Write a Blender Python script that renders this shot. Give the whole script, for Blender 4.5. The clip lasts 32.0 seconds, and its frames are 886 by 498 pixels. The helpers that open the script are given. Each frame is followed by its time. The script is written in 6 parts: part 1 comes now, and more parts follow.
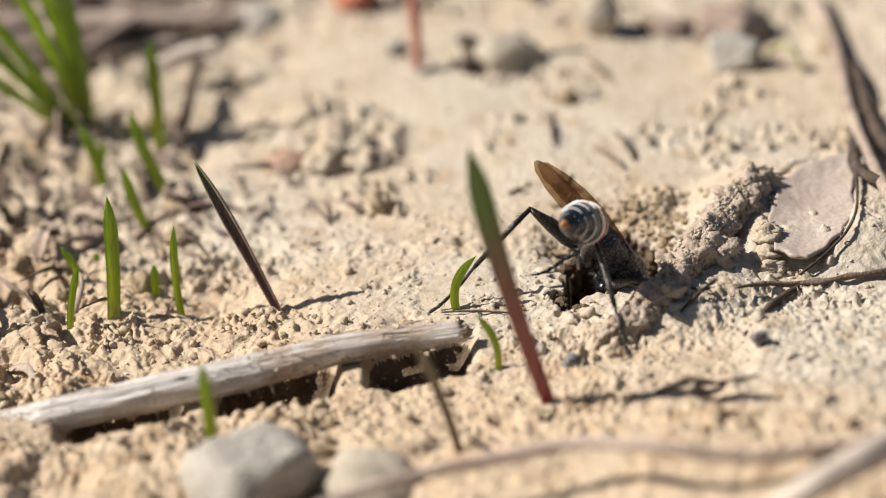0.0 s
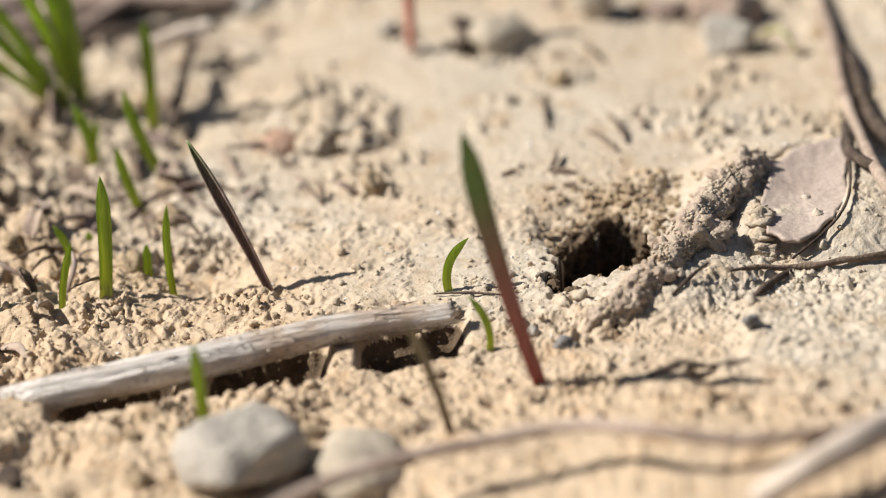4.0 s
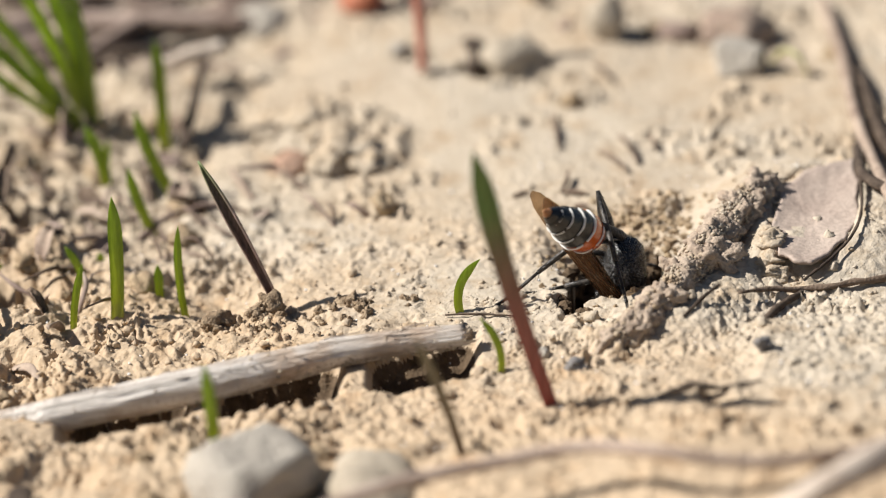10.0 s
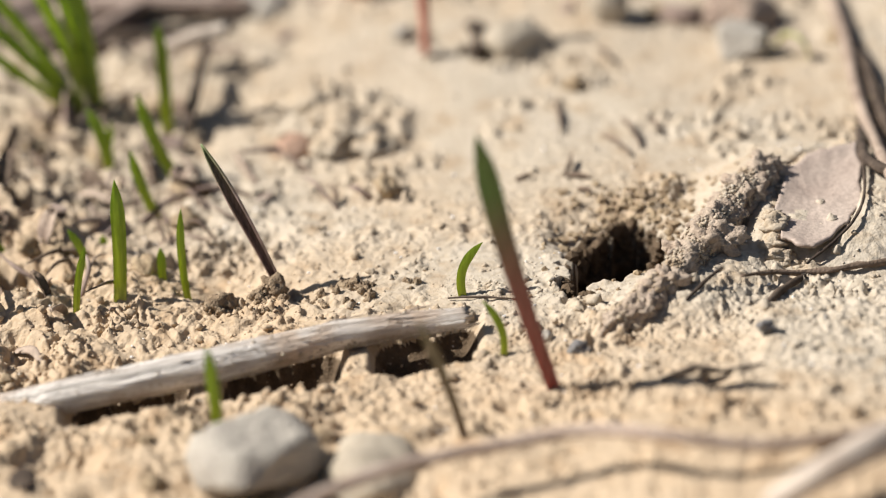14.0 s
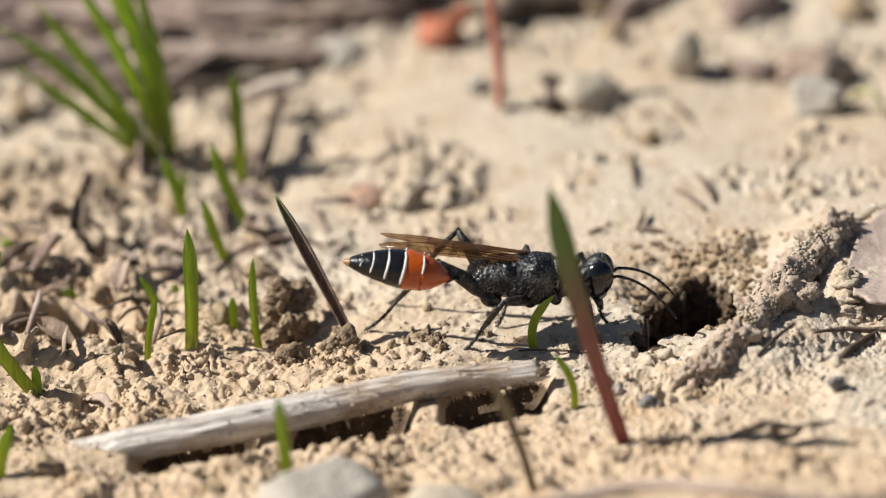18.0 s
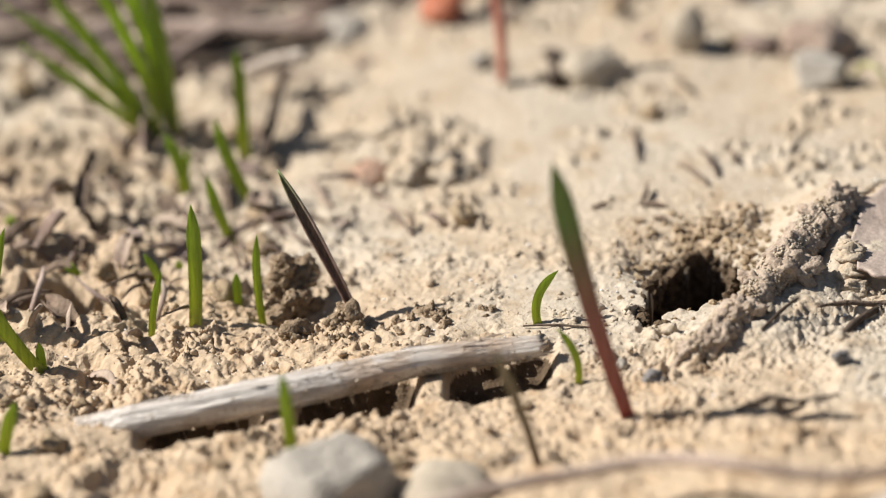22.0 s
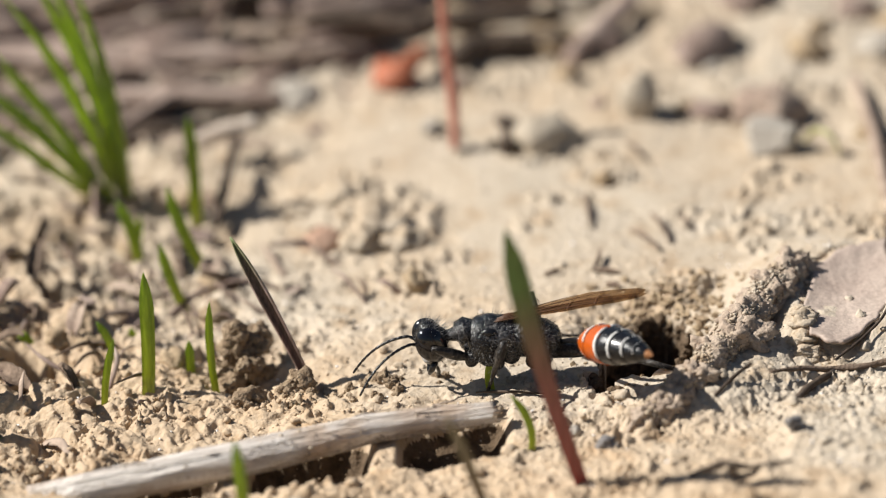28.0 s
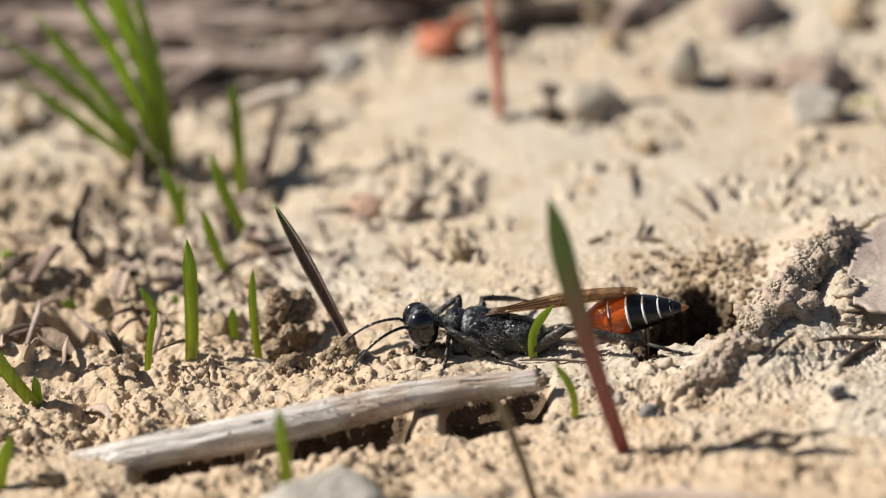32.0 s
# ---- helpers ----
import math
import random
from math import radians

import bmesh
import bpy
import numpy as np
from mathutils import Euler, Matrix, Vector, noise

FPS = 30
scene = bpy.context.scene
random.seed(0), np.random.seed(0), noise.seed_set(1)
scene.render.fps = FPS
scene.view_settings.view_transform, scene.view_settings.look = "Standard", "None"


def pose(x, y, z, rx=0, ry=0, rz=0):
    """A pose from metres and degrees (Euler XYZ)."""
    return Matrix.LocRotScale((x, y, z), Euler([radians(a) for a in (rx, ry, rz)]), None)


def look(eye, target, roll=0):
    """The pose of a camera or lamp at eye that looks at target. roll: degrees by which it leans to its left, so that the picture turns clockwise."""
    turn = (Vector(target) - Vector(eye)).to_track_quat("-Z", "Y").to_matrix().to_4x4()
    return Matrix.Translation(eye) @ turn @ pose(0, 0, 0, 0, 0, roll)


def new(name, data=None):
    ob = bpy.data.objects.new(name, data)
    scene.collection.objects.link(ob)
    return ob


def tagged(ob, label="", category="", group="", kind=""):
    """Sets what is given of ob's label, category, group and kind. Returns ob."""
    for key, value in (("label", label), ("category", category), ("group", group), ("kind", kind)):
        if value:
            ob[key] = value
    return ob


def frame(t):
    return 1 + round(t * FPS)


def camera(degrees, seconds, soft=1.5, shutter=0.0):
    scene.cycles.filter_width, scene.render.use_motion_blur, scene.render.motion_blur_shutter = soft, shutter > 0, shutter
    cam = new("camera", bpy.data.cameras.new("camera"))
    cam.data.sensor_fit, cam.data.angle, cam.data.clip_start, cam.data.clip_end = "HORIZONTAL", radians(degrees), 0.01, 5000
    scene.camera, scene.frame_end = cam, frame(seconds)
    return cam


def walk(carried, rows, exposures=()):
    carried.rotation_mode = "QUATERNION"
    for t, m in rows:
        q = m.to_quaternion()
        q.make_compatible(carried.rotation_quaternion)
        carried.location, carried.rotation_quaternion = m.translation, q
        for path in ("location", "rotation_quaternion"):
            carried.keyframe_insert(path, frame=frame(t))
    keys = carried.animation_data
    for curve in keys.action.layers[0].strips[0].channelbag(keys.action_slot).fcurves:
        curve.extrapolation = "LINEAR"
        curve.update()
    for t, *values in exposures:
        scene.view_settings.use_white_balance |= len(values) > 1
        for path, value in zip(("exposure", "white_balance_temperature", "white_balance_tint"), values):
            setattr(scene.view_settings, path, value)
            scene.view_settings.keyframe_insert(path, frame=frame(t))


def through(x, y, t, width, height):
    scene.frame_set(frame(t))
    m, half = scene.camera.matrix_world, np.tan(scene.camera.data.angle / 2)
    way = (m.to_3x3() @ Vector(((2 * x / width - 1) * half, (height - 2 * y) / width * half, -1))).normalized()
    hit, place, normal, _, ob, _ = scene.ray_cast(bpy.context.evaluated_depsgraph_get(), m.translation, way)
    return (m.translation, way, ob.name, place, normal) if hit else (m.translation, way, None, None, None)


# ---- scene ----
MM = 0.001
EYE = (0.0, -0.25377, 0.11833)
cam = camera(11.83, 32.0, soft=1.15)
# A macro lens: only a thin slice round the burrow is sharp.
cam.data.dof.use_dof = True
cam.data.dof.focus_distance = 0.2725
cam.data.dof.aperture_fstop = 21.0
walk(cam, [
    (0, look(EYE, (-0.00039, 0.00020, 0.00044), -0.41)),
    (0.5, look(EYE, (-0.00018, 0.00012, 0.00027), -0.41)),
    (1, look(EYE, (0.00015, 0.00005, 0.00010), -0.31)),
    (1.5, look(EYE, (0.00031, -0.00003, -0.00007), -0.31)),
    (2, look(EYE, (0.00020, -0.00006, -0.00013), -0.20)),
    (2.5, look(EYE, (0.00017, -0.00012, -0.00025), -0.25)),
    (3, look(EYE, (0.00007, -0.00013, -0.00028), -0.25)),
    (3.5, look(EYE, (0.00007, -0.00022, -0.00047), 0.00)),
    (5.5, look(EYE, (0.00017, -0.00045, -0.00095), -0.05)),
    (6, look(EYE, (-0.00007, -0.00047, -0.00101), -0.10)),
    (6.5, look(EYE, (-0.00002, -0.00052, -0.00111), -0.10)),
    (7, look(EYE, (0.00015, -0.00055, -0.00117), -0.10)),
    (7.5, look(EYE, (0.00011, -0.00052, -0.00111), -0.10)),
    (8, look(EYE, (-0.00013, -0.00053, -0.00114), 0.00)),
    (8.5, look(EYE, (-0.00070, -0.00049, -0.00104), 0.00)),
    (9, look(EYE, (-0.00218, -0.00020, -0.00040), -0.10)),
    (9.5, look(EYE, (-0.00226, 0.00007, 0.00017), -0.10)),
    (10, look(EYE, (-0.00065, 0.00028, 0.00060), 0.00)),
    (10.5, look(EYE, (-0.00013, 0.00034, 0.00074), -0.10)),
    (11, look(EYE, (0.00007, 0.00033, 0.00070), 0.00)),
    (11.5, look(EYE, (0.00022, 0.00022, 0.00047), -0.10)),
    (12, look(EYE, (0.00004, 0.00016, 0.00034), -0.10)),
    (12.5, look(EYE, (-0.00011, 0.00009, 0.00020), 0.00)),
    (13, look(EYE, (0.00000, 0.00000, -0.00000), 0.00)),
    (13.5, look(EYE, (-0.00033, -0.00009, -0.00020), 0.00)),
    (15.5, look(EYE, (-0.00181, -0.00038, -0.00080), 0.10)),
    (16, look(EYE, (-0.00196, -0.00029, -0.00060), 0.10)),
    (16.5, look(EYE, (-0.00400, 0.00014, 0.00036), 0.15)),
    (17, look(EYE, (-0.00608, 0.00114, 0.00263), 0.15)),
    (17.5, look(EYE, (-0.00449, 0.00117, 0.00264), 0.31)),
    (18, look(EYE, (-0.00557, 0.00117, 0.00268), 0.31)),
    (18.5, look(EYE, (-0.00599, 0.00122, 0.00282), 0.20)),
    (19, look(EYE, (-0.00642, 0.00125, 0.00289), 0.20)),
    (19.5, look(EYE, (-0.00644, 0.00105, 0.00247), 0.25)),
    (20, look(EYE, (-0.00640, 0.00089, 0.00211), 0.20)),
    (20.5, look(EYE, (-0.00651, 0.00079, 0.00190), 0.25)),
    (21, look(EYE, (-0.00636, 0.00070, 0.00169), 0.25)),
    (21.5, look(EYE, (-0.00586, 0.00060, 0.00145), 0.15)),
    (22, look(EYE, (-0.00579, 0.00050, 0.00122), 0.05)),
    (22.5, look(EYE, (-0.00592, 0.00038, 0.00097), 0.20)),
    (23, look(EYE, (-0.00579, 0.00030, 0.00078), 0.15)),
    (23.5, look(EYE, (-0.00592, 0.00031, 0.00081), 0.25)),
    (24, look(EYE, (-0.00573, 0.00032, 0.00083), 0.31)),
    (24.5, look(EYE, (-0.00551, 0.00039, 0.00098), 0.15)),
    (26.5, look(EYE, (-0.00743, 0.00181, 0.00420), 0.15)),
    (27, look(EYE, (-0.00449, 0.00231, 0.00519), 0.05)),
    (27.5, look(EYE, (-0.00189, 0.00233, 0.00514), 0.15)),
    (28, look(EYE, (-0.00274, 0.00235, 0.00521), 0.15)),
    (28.5, look(EYE, (-0.00375, 0.00225, 0.00501), 0.15)),
    (29, look(EYE, (-0.00461, 0.00185, 0.00416), 0.20)),
    (29.5, look(EYE, (-0.00549, 0.00177, 0.00401), 0.25)),
    (30, look(EYE, (-0.00560, 0.00173, 0.00391), 0.25)),
    (30.5, look(EYE, (-0.00523, 0.00168, 0.00379), 0.20)),
    (31, look(EYE, (-0.00531, 0.00161, 0.00364), 0.25)),
    (31.5, look(EYE, (-0.00540, 0.00152, 0.00344), 0.25)),
    (32, look(EYE, (-0.00557, 0.00144, 0.00327), 0.15)),
])

# ---- light: high sun from the side, clear sky ----
SUN_FROM = Vector((-0.76, 0.04, 0.64)).normalized()
world = bpy.data.worlds.new("sky")
scene.world = world
world.use_nodes = True
wn = world.node_tree
sky = wn.nodes.new("ShaderNodeTexSky")
sky.sky_type = "NISHITA"
sky.sun_disc = False
sky.sun_elevation = math.asin(SUN_FROM.z)
sky.sun_rotation = math.atan2(SUN_FROM.x, SUN_FROM.y)
wn.links.new(sky.outputs["Color"], wn.nodes["Background"].inputs["Color"])
wn.nodes["Background"].inputs["Strength"].default_value = 0.04
sun = new("sun", bpy.data.lights.new("sun", "SUN"))
sun.data.energy = 5.0
sun.data.angle = radians(0.53)
sun.data.color = (1.0, 0.965, 0.91)
sun.matrix_world = look(SUN_FROM, (0, 0, 0))
scene.view_settings.exposure = 0.59


# ---- materials ----
def shader(name, rough=0.8, spec=0.3):
    m = bpy.data.materials.new(name)
    m.use_nodes = True
    n = m.node_tree.nodes
    b = n["Principled BSDF"]
    b.inputs["Roughness"].default_value = rough
    b.inputs["Specular IOR Level"].default_value = spec
    return m, n, m.node_tree.links, b


def noise_tex(n, l, scale, detail=4, vec=None, dist=0.0):
    t = n.new("ShaderNodeTexNoise")
    t.inputs["Scale"].default_value = scale
    t.inputs["Detail"].default_value = detail
    t.inputs["Distortion"].default_value = dist
    if vec is not None:
        l.new(vec, t.inputs["Vector"])
    return t


def ramp(n, l, src, stops):
    r = n.new("ShaderNodeValToRGB")
    els = r.color_ramp.elements
    while len(els) < len(stops):
        els.new(0.5)
    for e, (p, c) in zip(els, stops):
        e.position = p
        e.color = (*c, 1)
    l.new(src, r.inputs["Fac"])
    return r


def mix(n, l, fac, a, b, mode="MIX"):
    m = n.new("ShaderNodeMix")
    m.data_type = "RGBA"
    m.blend_type = mode
    for sock, v in ((m.inputs[0], fac), (m.inputs[6], a), (m.inputs[7], b)):
        if hasattr(v, "is_output"):
            l.new(v, sock)
        elif isinstance(v, (int, float)):
            sock.default_value = v
        else:
            sock.default_value = (*v, 1)
    return m.outputs[2]


def bump(n, l, b, height, strength, dist):
    bp = n.new("ShaderNodeBump")
    bp.inputs["Strength"].default_value = strength
    bp.inputs["Distance"].default_value = dist
    l.new(height, bp.inputs["Height"])
    l.new(bp.outputs["Normal"], b.inputs["Normal"])


def two_tone(name, dark, light, scale, rough=0.8, spec=0.3, grain=6.0, bumps=0.0001, stretch=None, hue=0.0):
    """A surface with patches of two colours, finer grain over them and a fine relief. scale is in patches per metre."""
    m, n, l, b = shader(name, rough, spec)
    co = n.new("ShaderNodeTexCoord").outputs["Object"]
    if stretch:
        mp = n.new("ShaderNodeMapping")
        mp.inputs["Scale"].default_value = stretch
        l.new(co, mp.inputs["Vector"])
        co = mp.outputs["Vector"]
    big = noise_tex(n, l, scale, 5, co)
    fine = noise_tex(n, l, scale * grain, 4, co)
    col = ramp(n, l, big.outputs["Fac"], [(0.32, dark), (0.68, light)]).outputs["Color"]
    g = ramp(n, l, fine.outputs["Fac"], [(0.3, (0.62, 0.62, 0.62)), (0.7, (1.0, 1.0, 1.0))]).outputs["Color"]
    col = mix(n, l, 0.7, col, g, "MULTIPLY")
    if hue:
        info = n.new("ShaderNodeObjectInfo")
        r = ramp(n, l, info.outputs["Random"], [(0.0, (1 - hue, 1 - hue, 1 - hue)), (1.0, (1, 1, 1))]).outputs["Color"]
        col = mix(n, l, 1.0, col, r, "MULTIPLY")
    l.new(col, b.inputs["Base Color"])
    if bumps:
        bump(n, l, b, fine.outputs["Fac"], 0.8, bumps)
    return m


def soil_material():
    m, n, l, b = shader("dry_clay_soil", 0.92, 0.15)
    co = n.new("ShaderNodeTexCoord").outputs["Object"]
    wide = noise_tex(n, l, 55, 4, co)
    mid = noise_tex(n, l, 420, 6, co, 0.4)
    fine = noise_tex(n, l, 2600, 5, co)
    grit = noise_tex(n, l, 6500, 2, co)
    base = ramp(n, l, wide.outputs["Fac"], [(0.38, (0.462, 0.375, 0.278)), (0.60, (0.485, 0.418, 0.332))]).outputs["Color"]
    sep = n.new("ShaderNodeSeparateXYZ")
    l.new(co, sep.inputs[0])
    where = n.new("ShaderNodeMath")
    where.operation = "MULTIPLY_ADD"
    where.inputs[1].default_value = 0.05
    l.new(wide.outputs["Fac"], where.inputs[0])
    tilt = n.new("ShaderNodeMath")
    tilt.operation = "MULTIPLY_ADD"
    tilt.inputs[1].default_value = 0.8
    l.new(sep.outputs["X"], tilt.inputs[0])
    l.new(sep.outputs["Y"], tilt.inputs[2])
    l.new(tilt.outputs[0], where.inputs[2])
    span = n.new("ShaderNodeMapRange")
    span.inputs["From Min"].default_value = 0.028
    span.inputs["From Max"].default_value = 0.008
    l.new(where.outputs[0], span.inputs["Value"])
    base = mix(n, l, span.outputs[0], base, (0.49, 0.378, 0.263))
    blot = ramp(n, l, mid.outputs["Fac"], [(0.28, (0.80, 0.72, 0.63)), (0.46, (0.96, 0.95, 0.93)), (0.72, (1.0, 1.0, 1.0))]).outputs["Color"]
    col = mix(n, l, 1.0, base, blot, "MULTIPLY")
    g = ramp(n, l, fine.outputs["Fac"], [(0.3, (0.80, 0.76, 0.71)), (0.52, (1, 1, 1)), (0.75, (1.02, 1.02, 1.04))]).outputs["Color"]
    col = mix(n, l, 0.8, col, g, "MULTIPLY")
    specks = ramp(n, l, grit.outputs["Fac"], [(0.26, (0.25, 0.2, 0.16)), (0.33, (1, 1, 1))]).outputs["Color"]
    col = mix(n, l, 0.3, col, specks, "MULTIPLY")
    l.new(col, b.inputs["Base Color"])
    shine = ramp(n, l, grit.outputs["Fac"], [(0.66, (0.92, 0.92, 0.92)), (0.72, (0.25, 0.25, 0.25))])
    l.new(shine.outputs["Color"], b.inputs["Roughness"])
    both = n.new("ShaderNodeMath")
    both.operation = "ADD"
    l.new(fine.outputs["Fac"], both.inputs[0])
    l.new(grit.outputs["Fac"], both.inputs[1])
    bump(n, l, b, both.outputs[0], 0.8, 0.00009)
    return m


SOIL = soil_material()


# ---- the ground: one height in mm over x and y in mm ----
def lattice(ix, iy, seed):
    h = np.sin(ix * 127.1 + iy * 311.7 + seed * 74.7) * 43758.5453
    return h - np.floor(h)


def one_noise(x, y, seed):
    ix, iy = np.floor(x), np.floor(y)
    u, v = x - ix, y - iy
    u, v = u * u * (3 - 2 * u), v * v * (3 - 2 * v)
    a, b = lattice(ix, iy, seed), lattice(ix + 1, iy, seed)
    c, d = lattice(ix, iy + 1, seed), lattice(ix + 1, iy + 1, seed)
    return (a + (b - a) * u) * (1 - v) + (c + (d - c) * u) * v - 0.5


def vnoise(x, y, s, seed):
    """Smooth noise of s mm; the finer sizes come from two lattices turned against each other."""
    if s > 5.5:
        return one_noise(x / s, y / s, seed)
    c, k = math.cos(0.6 + seed), math.sin(0.6 + seed)
    x, y = (x * c - y * k) / s, (x * k + y * c) / s
    return 0.72 * (one_noise(x, y, seed) + one_noise(0.74 * x - 0.73 * y + 5.3, 0.73 * x + 0.74 * y - 2.7, seed + 0.37))


def clods(x, y, s, seed, full=0.8):
    """Rounded lumps strewn one to a cell of s mm, 0 to 1 high."""
    x, y = x / s, y / s
    ix, iy = np.floor(x), np.floor(y)
    out = np.zeros_like(x)
    for di in (-1, 0, 1):
        for dj in (-1, 0, 1):
            a, b = ix + di, iy + dj
            px, py = a + lattice(a, b, seed), b + lattice(a, b, seed + 1)
            r = 0.25 + 0.5 * lattice(a, b, seed + 2)
            q = ((x - px) ** 2 + (y - py) ** 2) / (r * r)
            lump = np.sqrt(np.clip(1 - q, 0, 1)) * r * (0.4 + 1.2 * lattice(a, b, seed + 3))
            out = np.maximum(out, np.where(lattice(a, b, seed + 4) < full, lump, 0))
    return out


def blob(x, y, cx, cy, rx, ry, turn=0.0):
    c, s = np.cos(turn), np.sin(turn)
    u, v = ((x - cx) * c + (y - cy) * s) / rx, (-(x - cx) * s + (y - cy) * c) / ry
    return u * u + v * v


def smooth(e0, e1, v):
    k = np.clip((v - e0) / (e1 - e0), 0, 1)
    return k * k * (3 - 2 * k)


# The whole bank rises towards +x; LEAN is how far that slope carries things forward.
SLOPE = 0.10
LEAN = 0.214
HOLE = (10.15, -3.47)


def spoil(x, y):
    """Where the crust is covered by caked crumbs, 0 to 1; y runs along the bank."""
    patch = vnoise(x, y, 5.0, 77) + 0.5 * vnoise(x, y, 2.1, 78) + 0.3 * vnoise(x, y, 0.9, 79)
    along = np.exp(-((y + 9.5 - 0.40 * x) / 4.2) ** 2) * smooth(9, 4, x) + 0.6 * np.exp(-((y + 19.0 - 0.30 * x) / 4.5) ** 2) * smooth(12, 4, x)
    rim = np.exp(-blob(x, y, HOLE[0] + 2.2, HOLE[1] + LEAN * HOLE[0] + 5.0, 4.2, 4.0) ** 2)
    heap = np.exp(-blob(x, y, -8.5, 18.5, 6.5, 6.0) ** 2)
    return np.clip(smooth(0.02, 0.16, patch - 0.22 + 0.34 * np.clip(along, 0, 1) + 0.42 * rim + 0.36 * heap), 0, 1)


def relief(x, y):
    x, y = np.asarray(x, float), np.asarray(y, float)
    y = y + LEAN * x
    hole = (HOLE[0], HOLE[1] + LEAN * HOLE[0])
    # wobble the coordinates so that no lump is a clean circle
    wx = x + 0.7 * vnoise(x, y, 1.1, 31) + 0.25 * vnoise(x, y, 0.4, 32)
    wy = y + 0.7 * vnoise(x, y, 1.1, 33) + 0.25 * vnoise(x, y, 0.4, 34)
    near = np.exp(-((x / 80) ** 2 + ((y - 10) / 100) ** 2))
    left = smooth(0, -14, x + 0.18 * y + 5 * vnoise(x, y, 9, 3))
    back = smooth(22, 42, y)
    front = smooth(-12, -24, y)
    plate = smooth(1.5, 0.9, blob(x, y, 21.5, 4.5, 4.2, 8.0, 0.1))
    calm = smooth(1, 7, y) * smooth(-16, -9, x + 3 * vnoise(x, y, 7, 6)) * smooth(44, 34, y) * (1 - 0.6 * np.exp(-blob(x, y, -8.0, 18.5, 6.0, 5.5) ** 2))
    far_left = smooth(-19, -27, x + 2 * vnoise(x, y, 5, 4)) * (1 - 0.6 * front)
    rough = (0.05 + 0.28 * left + 0.25 * far_left + 0.40 * back + 0.12 * front) * (1 - 0.9 * plate) * (1 - 0.75 * calm)
    h = 1.3 * vnoise(x, y, 17, 1) + 0.45 * vnoise(x, y, 6, 2)
    h = h + 0.8 * back * vnoise(x, y, 9, 5) * 2
    # heaped clods with hollows between them in the loose crust
    h = h + (0.12 * left + far_left) * (1.4 * clods(wx, wy, 4.2, 10, 0.7) + 1.0 * clods(wx + 3, wy, 2.3, 15, 0.6))
    h = h + rough * (0.6 * clods(wx, wy, 3.4, 12, 0.45) + 0.5 * clods(wx, wy, 1.5, 20, 0.5) + 0.3 * clods(wx, wy, 0.8, 50, 0.6))
    # broken, angular crust: warped noise in four sizes
    ux, uy = wx + 1.2 * vnoise(y, x, 2.2, 35), wy + 1.2 * vnoise(y, x, 2.2, 36)
    for s, k in ((2.6, 41), (1.3, 42), (0.66, 43), (0.36, 44)):
        n = vnoise(ux, uy, s, k)
        h = h + (0.13 + 0.46 * rough) * (1.3 - 0.25 * s) * (1 - 0.8 * plate) * (1 - 0.85 * calm) * s * (0.55 * n + 0.5 * np.abs(n))
    h = h + 0.45 * vnoise(wx, wy, 1.2, 7) * (0.25 + rough) * (1 - 0.85 * calm) + 0.34 * vnoise(wx, wy, 0.5, 8) * (0.5 + rough) * (1 - 0.8 * calm)
    # crumbs caked together in patches, with sharp gaps between them
    cake = spoil(x, y) * (1 - 0.9 * plate)
    h = h + cake * (0.5 * clods(wx, wy, 1.4, 81, 0.5) + 0.65 * clods(ux, uy, 0.75, 84, 0.7) - 0.15)
    h = h + (0.06 + 0.22 * rough + 0.42 * cake) * clods(wx + 0.3, wy, 0.40, 80, 0.7)
    # a skin of small grains, worn smooth in places
    worn = (0.35 + 0.65 * smooth(-0.18, 0.12, vnoise(x, y, 6.5, 95) + 0.4 * vnoise(x, y, 2.0, 96))) * (1 - 0.9 * plate) * (1 - 0.6 * calm)
    h = h + worn * (0.10 * clods(ux, uy, 0.85, 97, 0.6) + 0.16 * clods(wx, wy, 0.5, 101, 0.8) + 0.20 * clods(ux, uy, 0.31, 105, 0.9))
    # granular crust below the clay-coated twig
    h = h + 0.26 * np.exp(-blob(x, y, 15.5, -10.5, 6.5, 6.0) ** 2) * clods(wx, wy, 0.36, 86, 0.95)
    # scattered small pocks and cracks in the smooth crust
    pock = np.clip(vnoise(wx, wy, 1.9, 90) + 0.5 * vnoise(wx, wy, 0.7, 91) - 0.30, 0, 1)
    h = h - 1.7 * pock * (1 - 0.7 * left) * (1 - 0.85 * calm)
    # soft pits with sharp lips in the loose crust of the near left
    pits = np.clip(vnoise(wx, wy, 3.2, 40) - 0.12, 0, 1)
    h = h - 4.0 * pits * left
    # the level stretch where the digger comes and goes
    flat = np.exp(-blob(x, y, 1, -6, 13, 5.5, 0.0) ** 2)
    h = h * (1 - 0.65 * flat)
    # bowl, spoil rim and shaft of the burrow
    edge = 0.35 * vnoise(x, y, 1.6, 61) + 0.25 * vnoise(x, y, 0.6, 62)
    q = np.sqrt(blob(x, y, hole[0] + 0.6, hole[1] + 1.6, 4.8, 6.2, 0.3)) + 0.5 * edge
    h = h - 1.1 * smooth(1.1, 0.55, q) * smooth(-5.5, -2.0, y)
    s = np.sqrt(blob(x, y, hole[0] - 0.1, hole[1], 2.8, 6.3, -0.36)) + 1.15 * edge + 0.35 * vnoise(x, y, 0.9, 63)
    h = h - 25.0 * smooth(1.0, 0.86, s)
    # hollows worn out under the dry stem
    v = (y + 13.2 - 0.46 * x) * 0.908
    h = h * (1 - 0.8 * np.exp(-((v + 0.5) / 3.2) ** 2) * smooth(5, 1, x))
